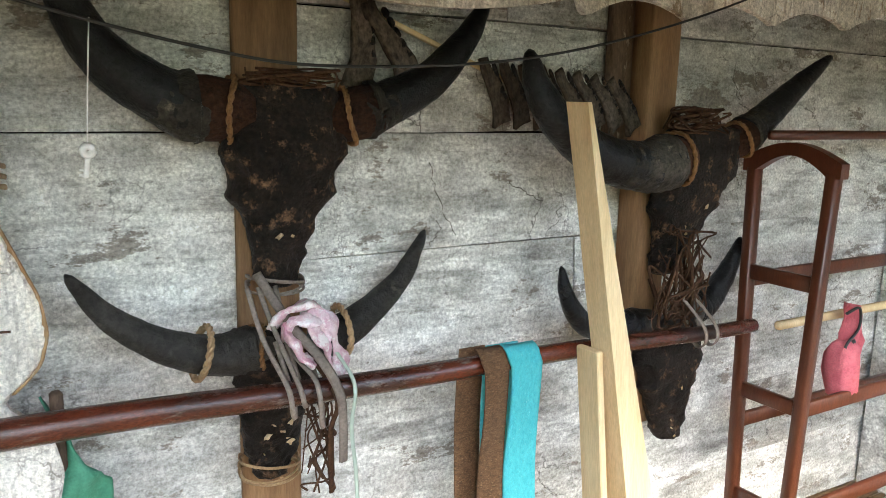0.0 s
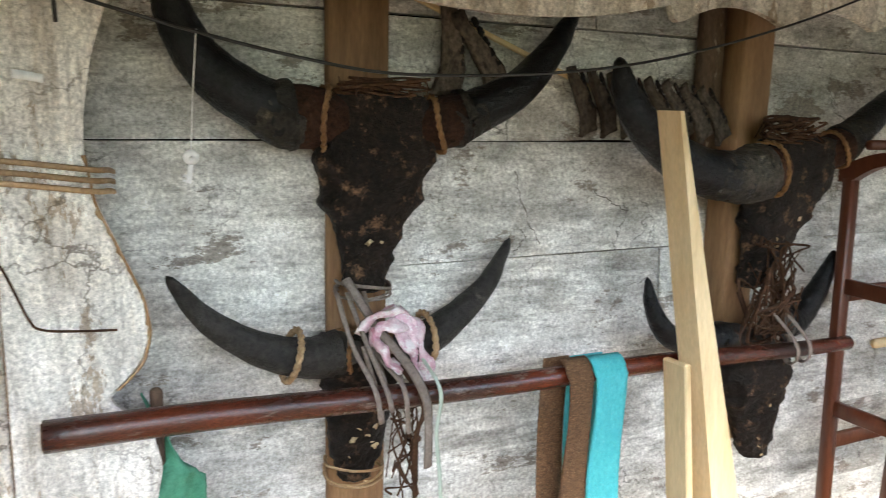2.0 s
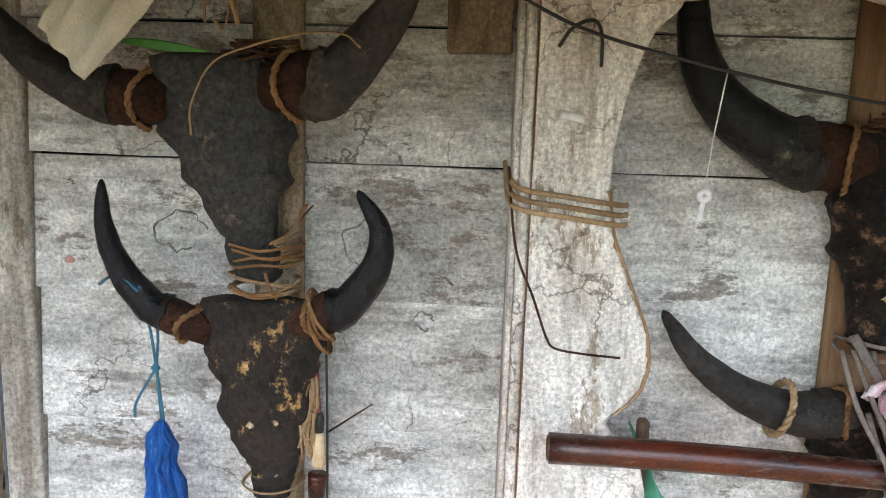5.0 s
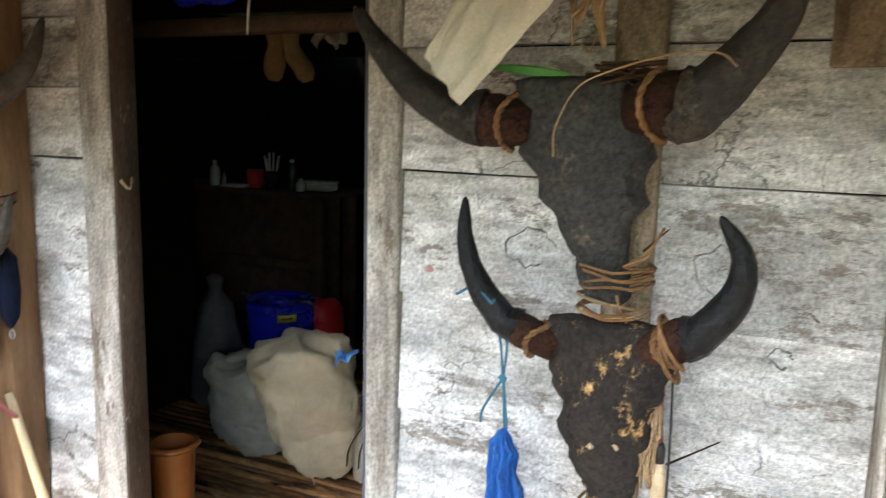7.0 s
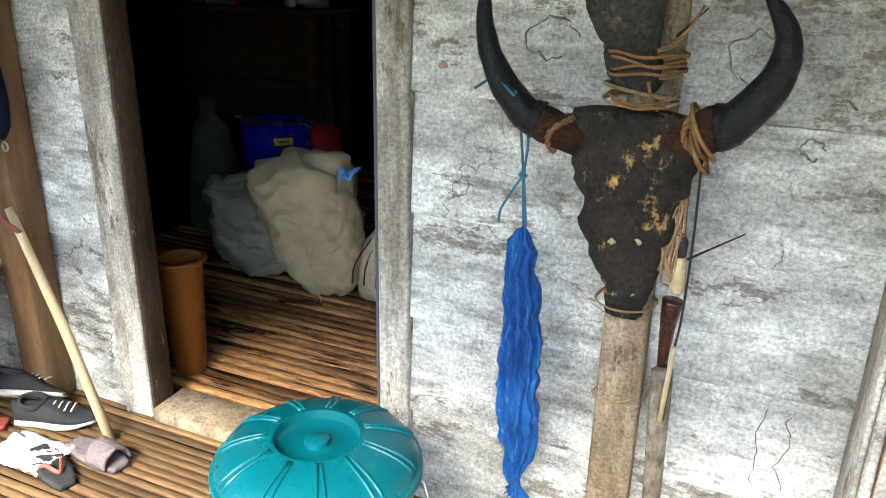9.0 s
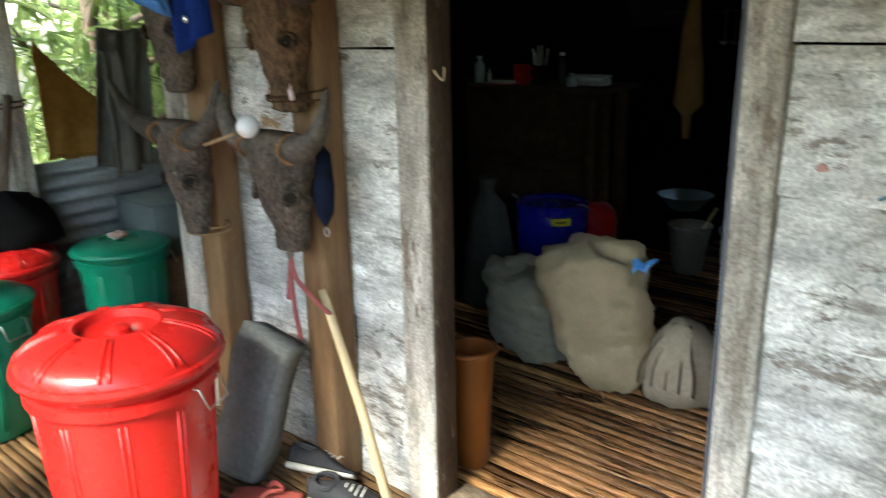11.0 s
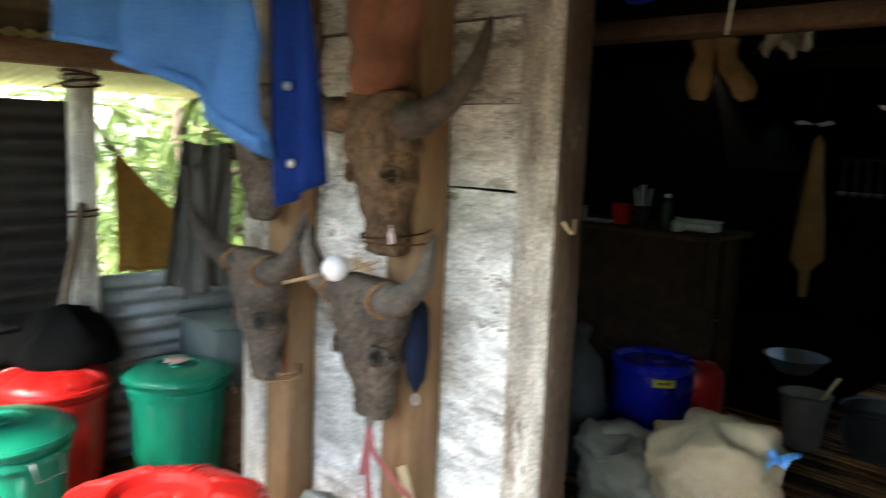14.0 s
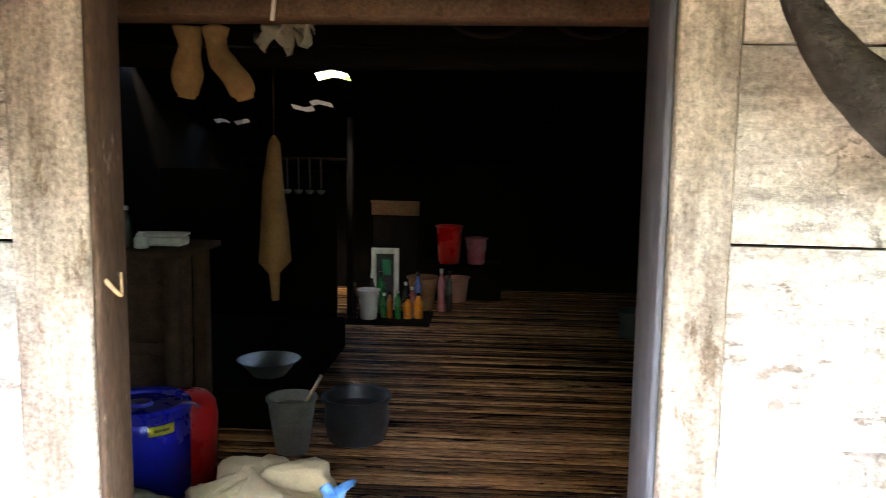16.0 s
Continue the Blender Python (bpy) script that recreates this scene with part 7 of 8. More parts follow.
bundle("firewood_litter", "dark twigs and litter at the wall foot", "litter", (0.55, -0.16, 0.03), 0.12, 14, DARK_TIE, 41, 0.006, (1.8, 0.7, 0.15))


# ---- inside the room ----
def sack_shape(sx, sy, sz, seed, slump=0.0, foot=1.0, shift=0.0):
    """A filled sack: foot narrows its base, shift moves the base sideways, the mouth is crumpled."""
    s = Shape()
    n, seg = 72, 96
    us, ks = (0.0, 0.04, 0.14, 0.32, 0.55, 0.78, 0.90, 0.96, 0.985, 1.0), (0.30, 0.50, 0.66, 0.84, 0.97, 0.98, 0.99, 0.95, 0.72, 0.12)
    v = []
    for i in range(n + 1):
        u = i / n
        k = float(np.interp(u, us, ks))
        k = k * foot + (1 - foot) * float(np.interp(u, (0.0, 0.04, 0.9, 0.97, 1.0), (0.4, 0.95, 1.0, 0.8, 0.1)))
        for j in range(seg):
            a = 2 * math.pi * j / seg
            ca, sa = math.cos(a), math.sin(a)
            edge = max(0.0, u - 0.80) / 0.20
            flare = 1 + 0.10 * edge * math.sin(5 * a + seed) + 0.05 * edge * math.sin(11 * a)
            crease = 1 - 0.035 * abs(math.sin(u * 17 + 2.0 * math.sin(a * 2 + seed))) ** 6
            x = sx * k * flare * crease * math.copysign(abs(ca) ** 0.72, ca) + slump * u * u + shift * sx * (1 - u) ** 1.6
            v.append((x, sy * k * flare * crease * math.copysign(abs(sa) ** 0.8, sa), sz * (u + 0.05 * edge * math.sin(4 * a + 1.3 * seed))))
    f = [(i * seg + k, i * seg + (k + 1) % seg, (i + 1) * seg + (k + 1) % seg, (i + 1) * seg + k) for i in range(n) for k in range(seg)]
    f += [tuple(range(seg))[::-1], tuple(n * seg + k for k in range(seg))]
    return rough_up(rough_up(rough_up(s.add(v, f), 0.03, 6, seed), 0.020, 15, seed), 0.010, 38, seed)


JUTE = mat("cream_woven_sack", (0.70, 0.56, 0.37), (0.56, 0.44, 0.28), 9, 0.8, 0.9, (1, 1, 1), (0.36, 0.34, 0.42), 0.70, fine=240, vary=0.08)
JUTE_DULL = mat("dull_printed_sack", (0.40, 0.36, 0.28), (0.32, 0.29, 0.23), 9, 0.8, 0.5, (1, 1, 1), (0.22, 0.20, 0.30), 0.58, fine=240, vary=0.1, spot_scale=30)


def sacks():
    t = thing("grain_sack", "full cream woven sack standing on the bamboo floor", "sack", "sacks in the room", at=(-1.02, 1.10, 0.02))
    t.rotation_euler = (radians(6), radians(-4), radians(24))
    part("sack", sack_shape(0.225, 0.16, 0.66, 1.0, -0.03, 1.0, 0.30), JUTE, t)
    for k in range(4):
        pts = bezier([(-0.2 + 0.1 * k, -0.10, 0.585 + 0.02 * math.sin(k)), (-0.08 + 0.05 * k, -0.02, 0.64 + 0.015 * math.cos(k * 2)), (0.05 + 0.03 * k, 0.03, 0.635), (0.17, 0.05 - 0.03 * k, 0.60)], 8)
        part("mouth_fold", rough_up(sweep(pts, 0.020, 8, 0.5), 0.012, 20, k), JUTE, t)
    part("seam", sweep(bezier([(0.03, -0.178, 0.05), (0.0, -0.185, 0.25), (-0.015, -0.175, 0.45), (0.0, -0.14, 0.58)], 8), 0.003, 6), JUTE, t, "stitched seam")
    part("tie", rough_up(sheet(lambda u, v: (0.16 + 0.10 * u, -0.08 - 0.04 * v, 0.64 - 0.05 * v * (1 - u) + 0.01 * math.sin(u * 9)), 10, 6, 0.002), 0.012, 30), mat("blue_plastic_scrap", (0.03, 0.20, 0.60), (0.2, 0.42, 0.72), 20, 0.35, 0.2), t, "blue plastic scrap")
    u = thing("grain_sack", "slumped printed woven sack on the floor", "sack", "sacks in the room", at=(-1.47, 1.25, 0.02))
    u.rotation_euler = (0, 0, radians(-8))
    part("sack", sack_shape(0.25, 0.19, 0.44, 4.0, -0.03, 0.4, 0.0), JUTE_DULL, u)
    part("mouth_fold", rough_up(sweep(bezier([(-0.16, -0.08, 0.42), (-0.04, -0.03, 0.47), (0.08, -0.04, 0.45), (0.17, -0.09, 0.40)], 8), 0.028, 10, 0.5), 0.014, 18), JUTE_DULL, u, "rolled sack mouth")
    w = thing("dark_sack", "tall dull grey tied sack beside a drum", "sack", "sacks in the room", at=(-2.05, 1.62, 0.02))
    part("sack", rough_up(lathe([(0.10, 0.0), (0.15, 0.05), (0.14, 0.35), (0.08, 0.58), (0.035, 0.66), (0.05, 0.74), (0.02, 0.76)], 26), 0.025, 9), mat("dusty_grey_sack", (0.075, 0.07, 0.066), (0.04, 0.038, 0.036), 10, 0.85, 0.4), w)
    b = thing("striped_bag", "small cream bag with dark stripes on the floor", "bag", "sacks in the room", at=(-0.70, 1.22, 0.02))
    part("bag", rough_up(rough_up(lathe([(0.06, 0), (0.15, 0.02), (0.17, 0.12), (0.15, 0.24), (0.08, 0.33), (0.01, 0.35)], 30), 0.03, 8), 0.01, 24), mat("cream_bag_cloth", (0.55, 0.47, 0.36), (0.47, 0.39, 0.29), 10, 0.85, 0.4, (1, 1, 1), (0.40, 0.22, 0.18), 0.68), b)
    for k in range(5):
        x = -0.11 + 0.055 * k
        pts = [(x * 0.3, -0.03, 0.345), (x * 0.7, -0.11, 0.27), (x * 1.05, -0.155, 0.18), (x * 1.1, -0.168, 0.10)]
        part("stripe", sweep(bezier(pts, 6), 0.011, 6, 0.35), mat("dark_brown_stripe", (0.05, 0.035, 0.03), (0.07, 0.05, 0.04), 20, 0.85, 0.2), b)
    o = thing("tall_bucket", "tall orange plastic bucket inside the doorway", "bucket", at=(-1.075, 0.26, 0.02))
    part("bucket", lathe([(0.055, 0.0), (0.06, 0.01), (0.080, 0.44), (0.088, 0.445), (0.088, 0.465), (0.076, 0.465), (0.072, 0.42), (0.05, 0.05), (0.004, 0.05)], 36), ORANGE_PLASTIC, o, smooth=True, auto=40)
    part("rim", wrap((0, 0, 0.458), (0, 0, 1), 0.081, 0.004, 1, 0.008), ORANGE_PLASTIC, o)


sacks()


def drums():
    d = thing("blue_drum", "deep blue plastic drum with lid and yellow label", "drum", at=(-1.826, 1.917, 0.02))
    part("body", lathe([(0.15, 0), (0.17, 0.02), (0.20, 0.20), (0.20, 0.50), (0.196, 0.533), (0.19, 0.54), (0.19, 0.55), (0.1, 0.55)], 44), BLUE_PLASTIC, d)
    part("lid", lathe([(0.197, 0.536), (0.206, 0.54), (0.206, 0.575), (0.194, 0.588), (0.17, 0.58), (0.165, 0.568), (0.05, 0.568), (0.045, 0.583), (0.003, 0.586)], 44), BLUE_PLASTIC, d, smooth=True, auto=40)
    lab = mat("yellow_label", (0.70, 0.58, 0.04), (0.62, 0.50, 0.03), 10, 0.5, 0.02)
    ang = -0.74

    def stick_on(u, v, off, w=0.11, h=0.042):
        a = ang + (u - 0.5) * w / 0.2
        return ((0.2005 + off) * math.cos(a), (0.2005 + off) * math.sin(a), 0.508 + (v - 0.5) * h)

    plate = part("label", sheet(lambda u, v: stick_on(u, v, 0.001), 10, 3, 0.002), lab, d, "yellow label with dark writing")
    for k in range(6):
        part("letter_bar", sheet(lambda u, v: stick_on(0.2 + 0.1 * k + 0.07 * u, 0.36 + 0.28 * v, 0.0025), 2, 2, 0.0008), BLACK_CABLE, plate)
    for a in (0.1, math.pi - 0.1):
        part("handle", sweep(bezier([(0.2 * math.cos(a), -0.2 * math.sin(a) - 0.03, 0.6), (0.245 * math.cos(a), -0.05, 0.60), (0.245 * math.cos(a), 0.02, 0.56)], 6), 0.006, 6), WIRE, d, "pale carrying handle")
    r = thing("red_bucket", "red plastic bucket behind a blue drum", "bucket", at=(-1.76, 2.27, 0.02))
    part("bucket", lathe([(0.11, 0), (0.12, 0.01), (0.135, 0.40), (0.125, 0.47), (0.09, 0.51), (0.02, 0.52)], 36), RED_PLASTIC, r)
    g = thing("grey_bucket", "grey metal bucket with a dipper stick", "bucket", at=(-1.42, 2.88, 0.02))
    part("bucket", lathe([(0.085, 0), (0.09, 0.005), (0.13, 0.29), (0.14, 0.295), (0.14, 0.31), (0.125, 0.31), (0.12, 0.25), (0.004, 0.23)], 36), mat("dull_zinc", (0.30, 0.29, 0.26), (0.22, 0.21, 0.19), 9, 0.5, 0.1, metal=0.4), g, smooth=True, auto=40)
    part("dipper_stick", sweep([(0.08, 0.0, 0.28), (0.17, -0.02, 0.44)], 0.009, 8), RAW_WOOD, g)
    p = thing("black_pot", "large blackened cooking pot on the floor", "pot", at=(-1.09, 3.06, 0.02))
    part("pot", lathe([(0.12, 0), (0.16, 0.02), (0.185, 0.12), (0.18, 0.22), (0.20, 0.262), (0.20, 0.275), (0.175, 0.27), (0.165, 0.2), (0.004, 0.16)], 40), mat("sooty_aluminium", (0.045, 0.047, 0.05), (0.08, 0.08, 0.085), 7, 0.4, 0.1, metal=0.5), p, smooth=True, auto=40)
    b = thing("steel_bowl", "shiny steel bowl on an added dark block", "bowl", at=(-1.70, 3.42, 0.28))
    part("bowl", lathe([(0.07, 0), (0.10, 0.01), (0.175, 0.10), (0.195, 0.11), (0.175, 0.108), (0.10, 0.03), (0.003, 0.025)], 36), mat("polished_steel", (0.70, 0.70, 0.70), (0.62, 0.62, 0.62), 5, 0.38, 0.02, metal=0.8), b)
    # Added block: blackens floor that only lies in shadow, and carries the bowl.
    tagged(part("low_platform", rough_up(box(-2.7, -1.55, 3.18, 5.2, 0.02, 0.276, 0.006), 0.004, 5), DARK_BOARD, smooth=False), "low near-black block added where the floor lies in shade", "platform")


drums()


def shelf():
    t = thing("wall_shelf", "rough wooden shelf crowded with bottles and cups", "shelf")
    part("board", rough_up(box(-3.3, -1.78, 2.30, 2.82, 1.165, 1.195, 0.004), 0.003, 5), SHELF_WOOD, t)
    part("panel", rough_up(box(-3.3, -1.88, 2.62, 2.66, 0.02, 1.16, 0.004), 0.003, 5), SHELF_WOOD, t)
    part("post", box(-1.90, -1.83, 2.35, 2.42, 0.02, 1.16, 0.004), SHELF_WOOD, t)
    part("post", box(-1.90, -1.83, 2.72, 2.79, 0.02, 1.16, 0.004), SHELF_WOOD, t)
    part("rail", box(-3.3, -1.9, 2.36, 2.40, 0.68, 0.74, 0.004), SHELF_WOOD, t)
    glass = mat("clear_glass_jar", (0.6, 0.65, 0.65), (0.5, 0.56, 0.56), 5, 0.1, 0.02, spec=0.8)
    white, dark = mat("white_enamel", (0.75, 0.76, 0.78), (0.66, 0.67, 0.7), 6, 0.3, 0.02), mat("dark_bottle_glass", (0.02, 0.03, 0.02), (0.03, 0.04, 0.03), 6, 0.15, 0.02)

    def bottle(label, x, y, r, h, m, cap, kind="bottle", z=1.195, grp="things on the shelf"):
        o = thing(kind, label, kind.replace("_", " "), grp, at=(x, y, z))
        part("body", lathe([(r * 0.9, 0), (r, 0.006), (r, h * 0.62), (r * 0.85, h * 0.72), (r * 0.42, h * 0.82), (r * 0.4, h * 0.92), (0.003, h * 0.92)], 18), m, o)
        part("cap", lathe([(r * 0.45, h * 0.90), (r * 0.46, h), (0.002, h * 1.005)], 14), cap, o)

    bottle("clear bottle with white cap on a shelf", -2.74, 2.42, 0.035, 0.17, glass, white)
    bottle("small white tube standing on a shelf", -2.66, 2.42, 0.014, 0.09, white, white)
    bottle("dark glass bottle on a shelf", -2.12, 2.45, 0.03, 0.20, dark, white)
    bottle("small jar with white lid on a shelf", -2.03, 2.42, 0.035, 0.08, glass, white)
    m = thing("red_mug", "dull red plastic mug on a shelf", "mug", "things on the shelf", at=(-2.42, 2.45, 1.195))
    part("cup", lathe([(0.045, 0), (0.05, 0.005), (0.055, 0.12), (0.048, 0.12), (0.042, 0.02), (0.002, 0.02)], 24), RED_PLASTIC, m)
    part("handle", sweep(bezier([(0.05, 0, 0.10), (0.09, 0, 0.09), (0.085, 0, 0.04), (0.05, 0, 0.03)], 6), 0.006, 6), RED_PLASTIC, m)
    c = thing("cutlery_cup", "cup holding white brushes on a shelf", "cup", "things on the shelf", at=(-2.28, 2.45, 1.195))
    part("cup", lathe([(0.04, 0), (0.045, 0.12), (0.04, 0.12), (0.03, 0.02), (0.002, 0.02)], 20), dark, c)
    for k in range(6):
        part("brush", sweep([(0.02 * math.cos(k), 0.02 * math.sin(k), 0.03), (0.05 * math.cos(k), 0.05 * math.sin(k), 0.20 + 0.02 * (k % 3))], 0.006, 6), white, c)
    k = thing("soap_box", "white plastic box on a shelf end", "box", "things on the shelf", at=(-1.98, 2.56, 1.195))
    part("box", box(-0.11, 0.11, -0.06, 0.06, 0, 0.045, 0.008), white, k)
    part("lid", box(-0.115, 0.115, -0.065, 0.065, 0.048, 0.062, 0.005), white, k)
    n = thing("notebook", "thin pink and turquoise notebooks on a shelf", "notebook", "things on the shelf", at=(-2.55, 2.40, 1.195))
    part("cover", box(-0.10, 0.10, -0.04, 0.06, 0, 0.012, 0.002), mat("pink_card", (0.6, 0.25, 0.3), (0.5, 0.2, 0.25), 9, 0.6, 0.02), n)
    part("cover", box(-0.06, 0.12, -0.06, 0.03, 0.014, 0.022, 0.002), mat("turquoise_card", (0.3, 0.6, 0.65), (0.6, 0.7, 0.7), 9, 0.6, 0.02), n)
    # bottles standing on the floor far inside
    cols = [("white", (0.7, 0.72, 0.72)), ("green", (0.02, 0.28, 0.08)), ("orange", (0.70, 0.22, 0.02)), ("dark", (0.03, 0.03, 0.03)), ("amber", (0.35, 0.12, 0.02)), ("blue", (0.03, 0.10, 0.40)), ("pink", (0.6, 0.2, 0.25))]
    mats = {w: mat(w + "_bottle", q, tuple(v * 0.8 for v in q), 6, 0.25, 0.02, spec=0.6) for w, q in cols}
    for i, (w, x, y, r, h) in enumerate((("dark", -1.64, 6.2, 0.03, 0.34), ("green", -1.36, 6.25, 0.035, 0.24), ("amber", -1.30, 6.22, 0.03, 0.26), ("green", -1.22, 6.2, 0.032, 0.28), ("orange", -1.12, 6.22, 0.045, 0.22), ("dark", -1.16, 6.35, 0.03, 0.34), ("orange", -1.02, 6.25, 0.045, 0.25), ("pink", -1.09, 6.3, 0.04, 0.3), ("blue", -1.05, 6.5, 0.04, 0.42), ("pink", -0.82, 6.6, 0.035, 0.44), ("dark", -0.74, 6.6, 0.032, 0.42), ("dark", -1.5, 6.4, 0.03, 0.4), ("green", -1.42, 6.45, 0.05, 0.42))):
        bottle(w + " bottle standing on the floor", x, y, r, h, mats[w], mats["white"] if i % 2 else mats["dark"], z=0.06, grp="bottles on the floor")
    tray = part("floor_mat_board", box(-1.72, -0.9, 6.05, 6.6, 0.02, 0.058, 0.004), DARK_BOARD, smooth=False)
    tagged(tray, "dark low board under bottles", "board")
    j = thing("white_bucket", "white plastic bucket among bottles", "bucket", at=(-1.50, 6.18, 0.06))
    part("bucket", lathe([(0.075, 0), (0.08, 0.005), (0.10, 0.27), (0.108, 0.275), (0.108, 0.29), (0.095, 0.29), (0.004, 0.27)], 30), mats["white"], j)
    fr = thing("picture_frame", "pale framed picture leaning behind bottles", "picture frame", at=(-1.40, 6.62, 0.06))
    card, green = mat("pale_grey_card", (0.55, 0.55, 0.50), (0.45, 0.45, 0.41), 9, 0.6, 0.05), mat("green_picture_print", (0.02, 0.32, 0.14), (0.03, 0.22, 0.10), 12, 0.5, 0.02)
    for b4 in ((-0.14, -0.09, 0.0, 0.64), (0.09, 0.14, 0.0, 0.64), (-0.088, 0.088, 0.0, 0.06), (-0.088, 0.088, 0.58, 0.64)):
        part("frame_bar", box(b4[0], b4[1], -0.012, 0.012, b4[2], b4[3], 0.003), card, fr)
    part("picture", box(-0.088, 0.088, 0.002, 0.008, 0.062, 0.578, 0), mat("dark_picture_ground", (0.05, 0.06, 0.05), (0.03, 0.035, 0.03), 9, 0.4, 0.02), fr)
    part("printed_panel", box(-0.03, 0.06, -0.003, 0.001, 0.36, 0.52, 0), green, fr)
    wick = mat("brown_wicker", (0.30, 0.16, 0.07), (0.16, 0.08, 0.035), 40, 0.8, 0.8, (1, 1, 2), (0.5, 0.34, 0.16), 0.6, fine=120, vary=0.3)
    for lab, x, y, z, r, h, m2 in (("tall red plastic container on a bench", -0.795, 7.6, 0.42, 0.145, 0.43, RED_PLASTIC), ("dull pink plastic tub on a bench", -0.487, 7.6, 0.42, 0.12, 0.30, mats["pink"]), ("brown plastic basket on the floor", -0.69, 7.3, 0.04, 0.13, 0.27, mat("brown_pink_plastic", (0.36, 0.16, 0.11), (0.28, 0.12, 0.08), 8, 0.5, 0.05))):
        o = thing("plastic_tub", lab, "tub", "tubs at the back", at=(x, y, z))
        part("tub", lathe([(r * 0.75, 0), (r * 0.8, 0.01), (r, h - 0.01), (r * 1.06, h - 0.008), (r * 1.06, h), (r * 0.94, h), (r * 0.9, h - 0.05), (0.004, h - 0.06)], 28), m2, o)
        part("rim", wrap((0, 0, h - 0.004), (0, 0, 1), r * 1.03, 0.002, 1, 0.006), m2, o)
    wk = thing("wicker_basket", "small patterned wicker basket beside bottles", "basket", at=(-1.02, 6.7, 0.06))
    part("weave", rough_up(lathe([(0.09, 0), (0.10, 0.01), (0.15, 0.30), (0.16, 0.34), (0.14, 0.34), (0.12, 0.1), (0.004, 0.08)], 28), 0.012, 18), wick, wk)
    part("rim", wrap((0, 0, 0.335), (0, 0, 1), 0.15, 0.006, 2, 0.008), wick, wk)
    tr = thing("wicker_tray", "flat wicker tray propped above bottles", "tray", at=(-1.38, 7.3, 0.98))
    part("weave", rough_up(box(-0.26, 0.26, -0.02, 0.02, 0, 0.16, 0.006), 0.010, 20), wick, tr)
    part("foot", box(-0.24, 0.24, -0.015, 0.015, -0.94, -0.002, 0.004), DARK_BOARD, tr)
    part("rim", bar((-0.27, -0.022, 0.15), (0.27, -0.022, 0.15), 0.02, 0.02, 0.004), wick, tr)
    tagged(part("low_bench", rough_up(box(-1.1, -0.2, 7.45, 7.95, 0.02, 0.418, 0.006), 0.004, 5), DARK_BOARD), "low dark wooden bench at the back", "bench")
    q = thing("metal_stove", "small grey metal fire stand on the floor", "stove", at=(1.0, 5.9, 0.02))
    part("ring", lathe([(0.13, 0), (0.15, 0.01), (0.12, 0.10), (0.15, 0.22), (0.17, 0.24), (0.14, 0.24), (0.004, 0.2)], 26), GREY_PLASTIC, q)


shelf()


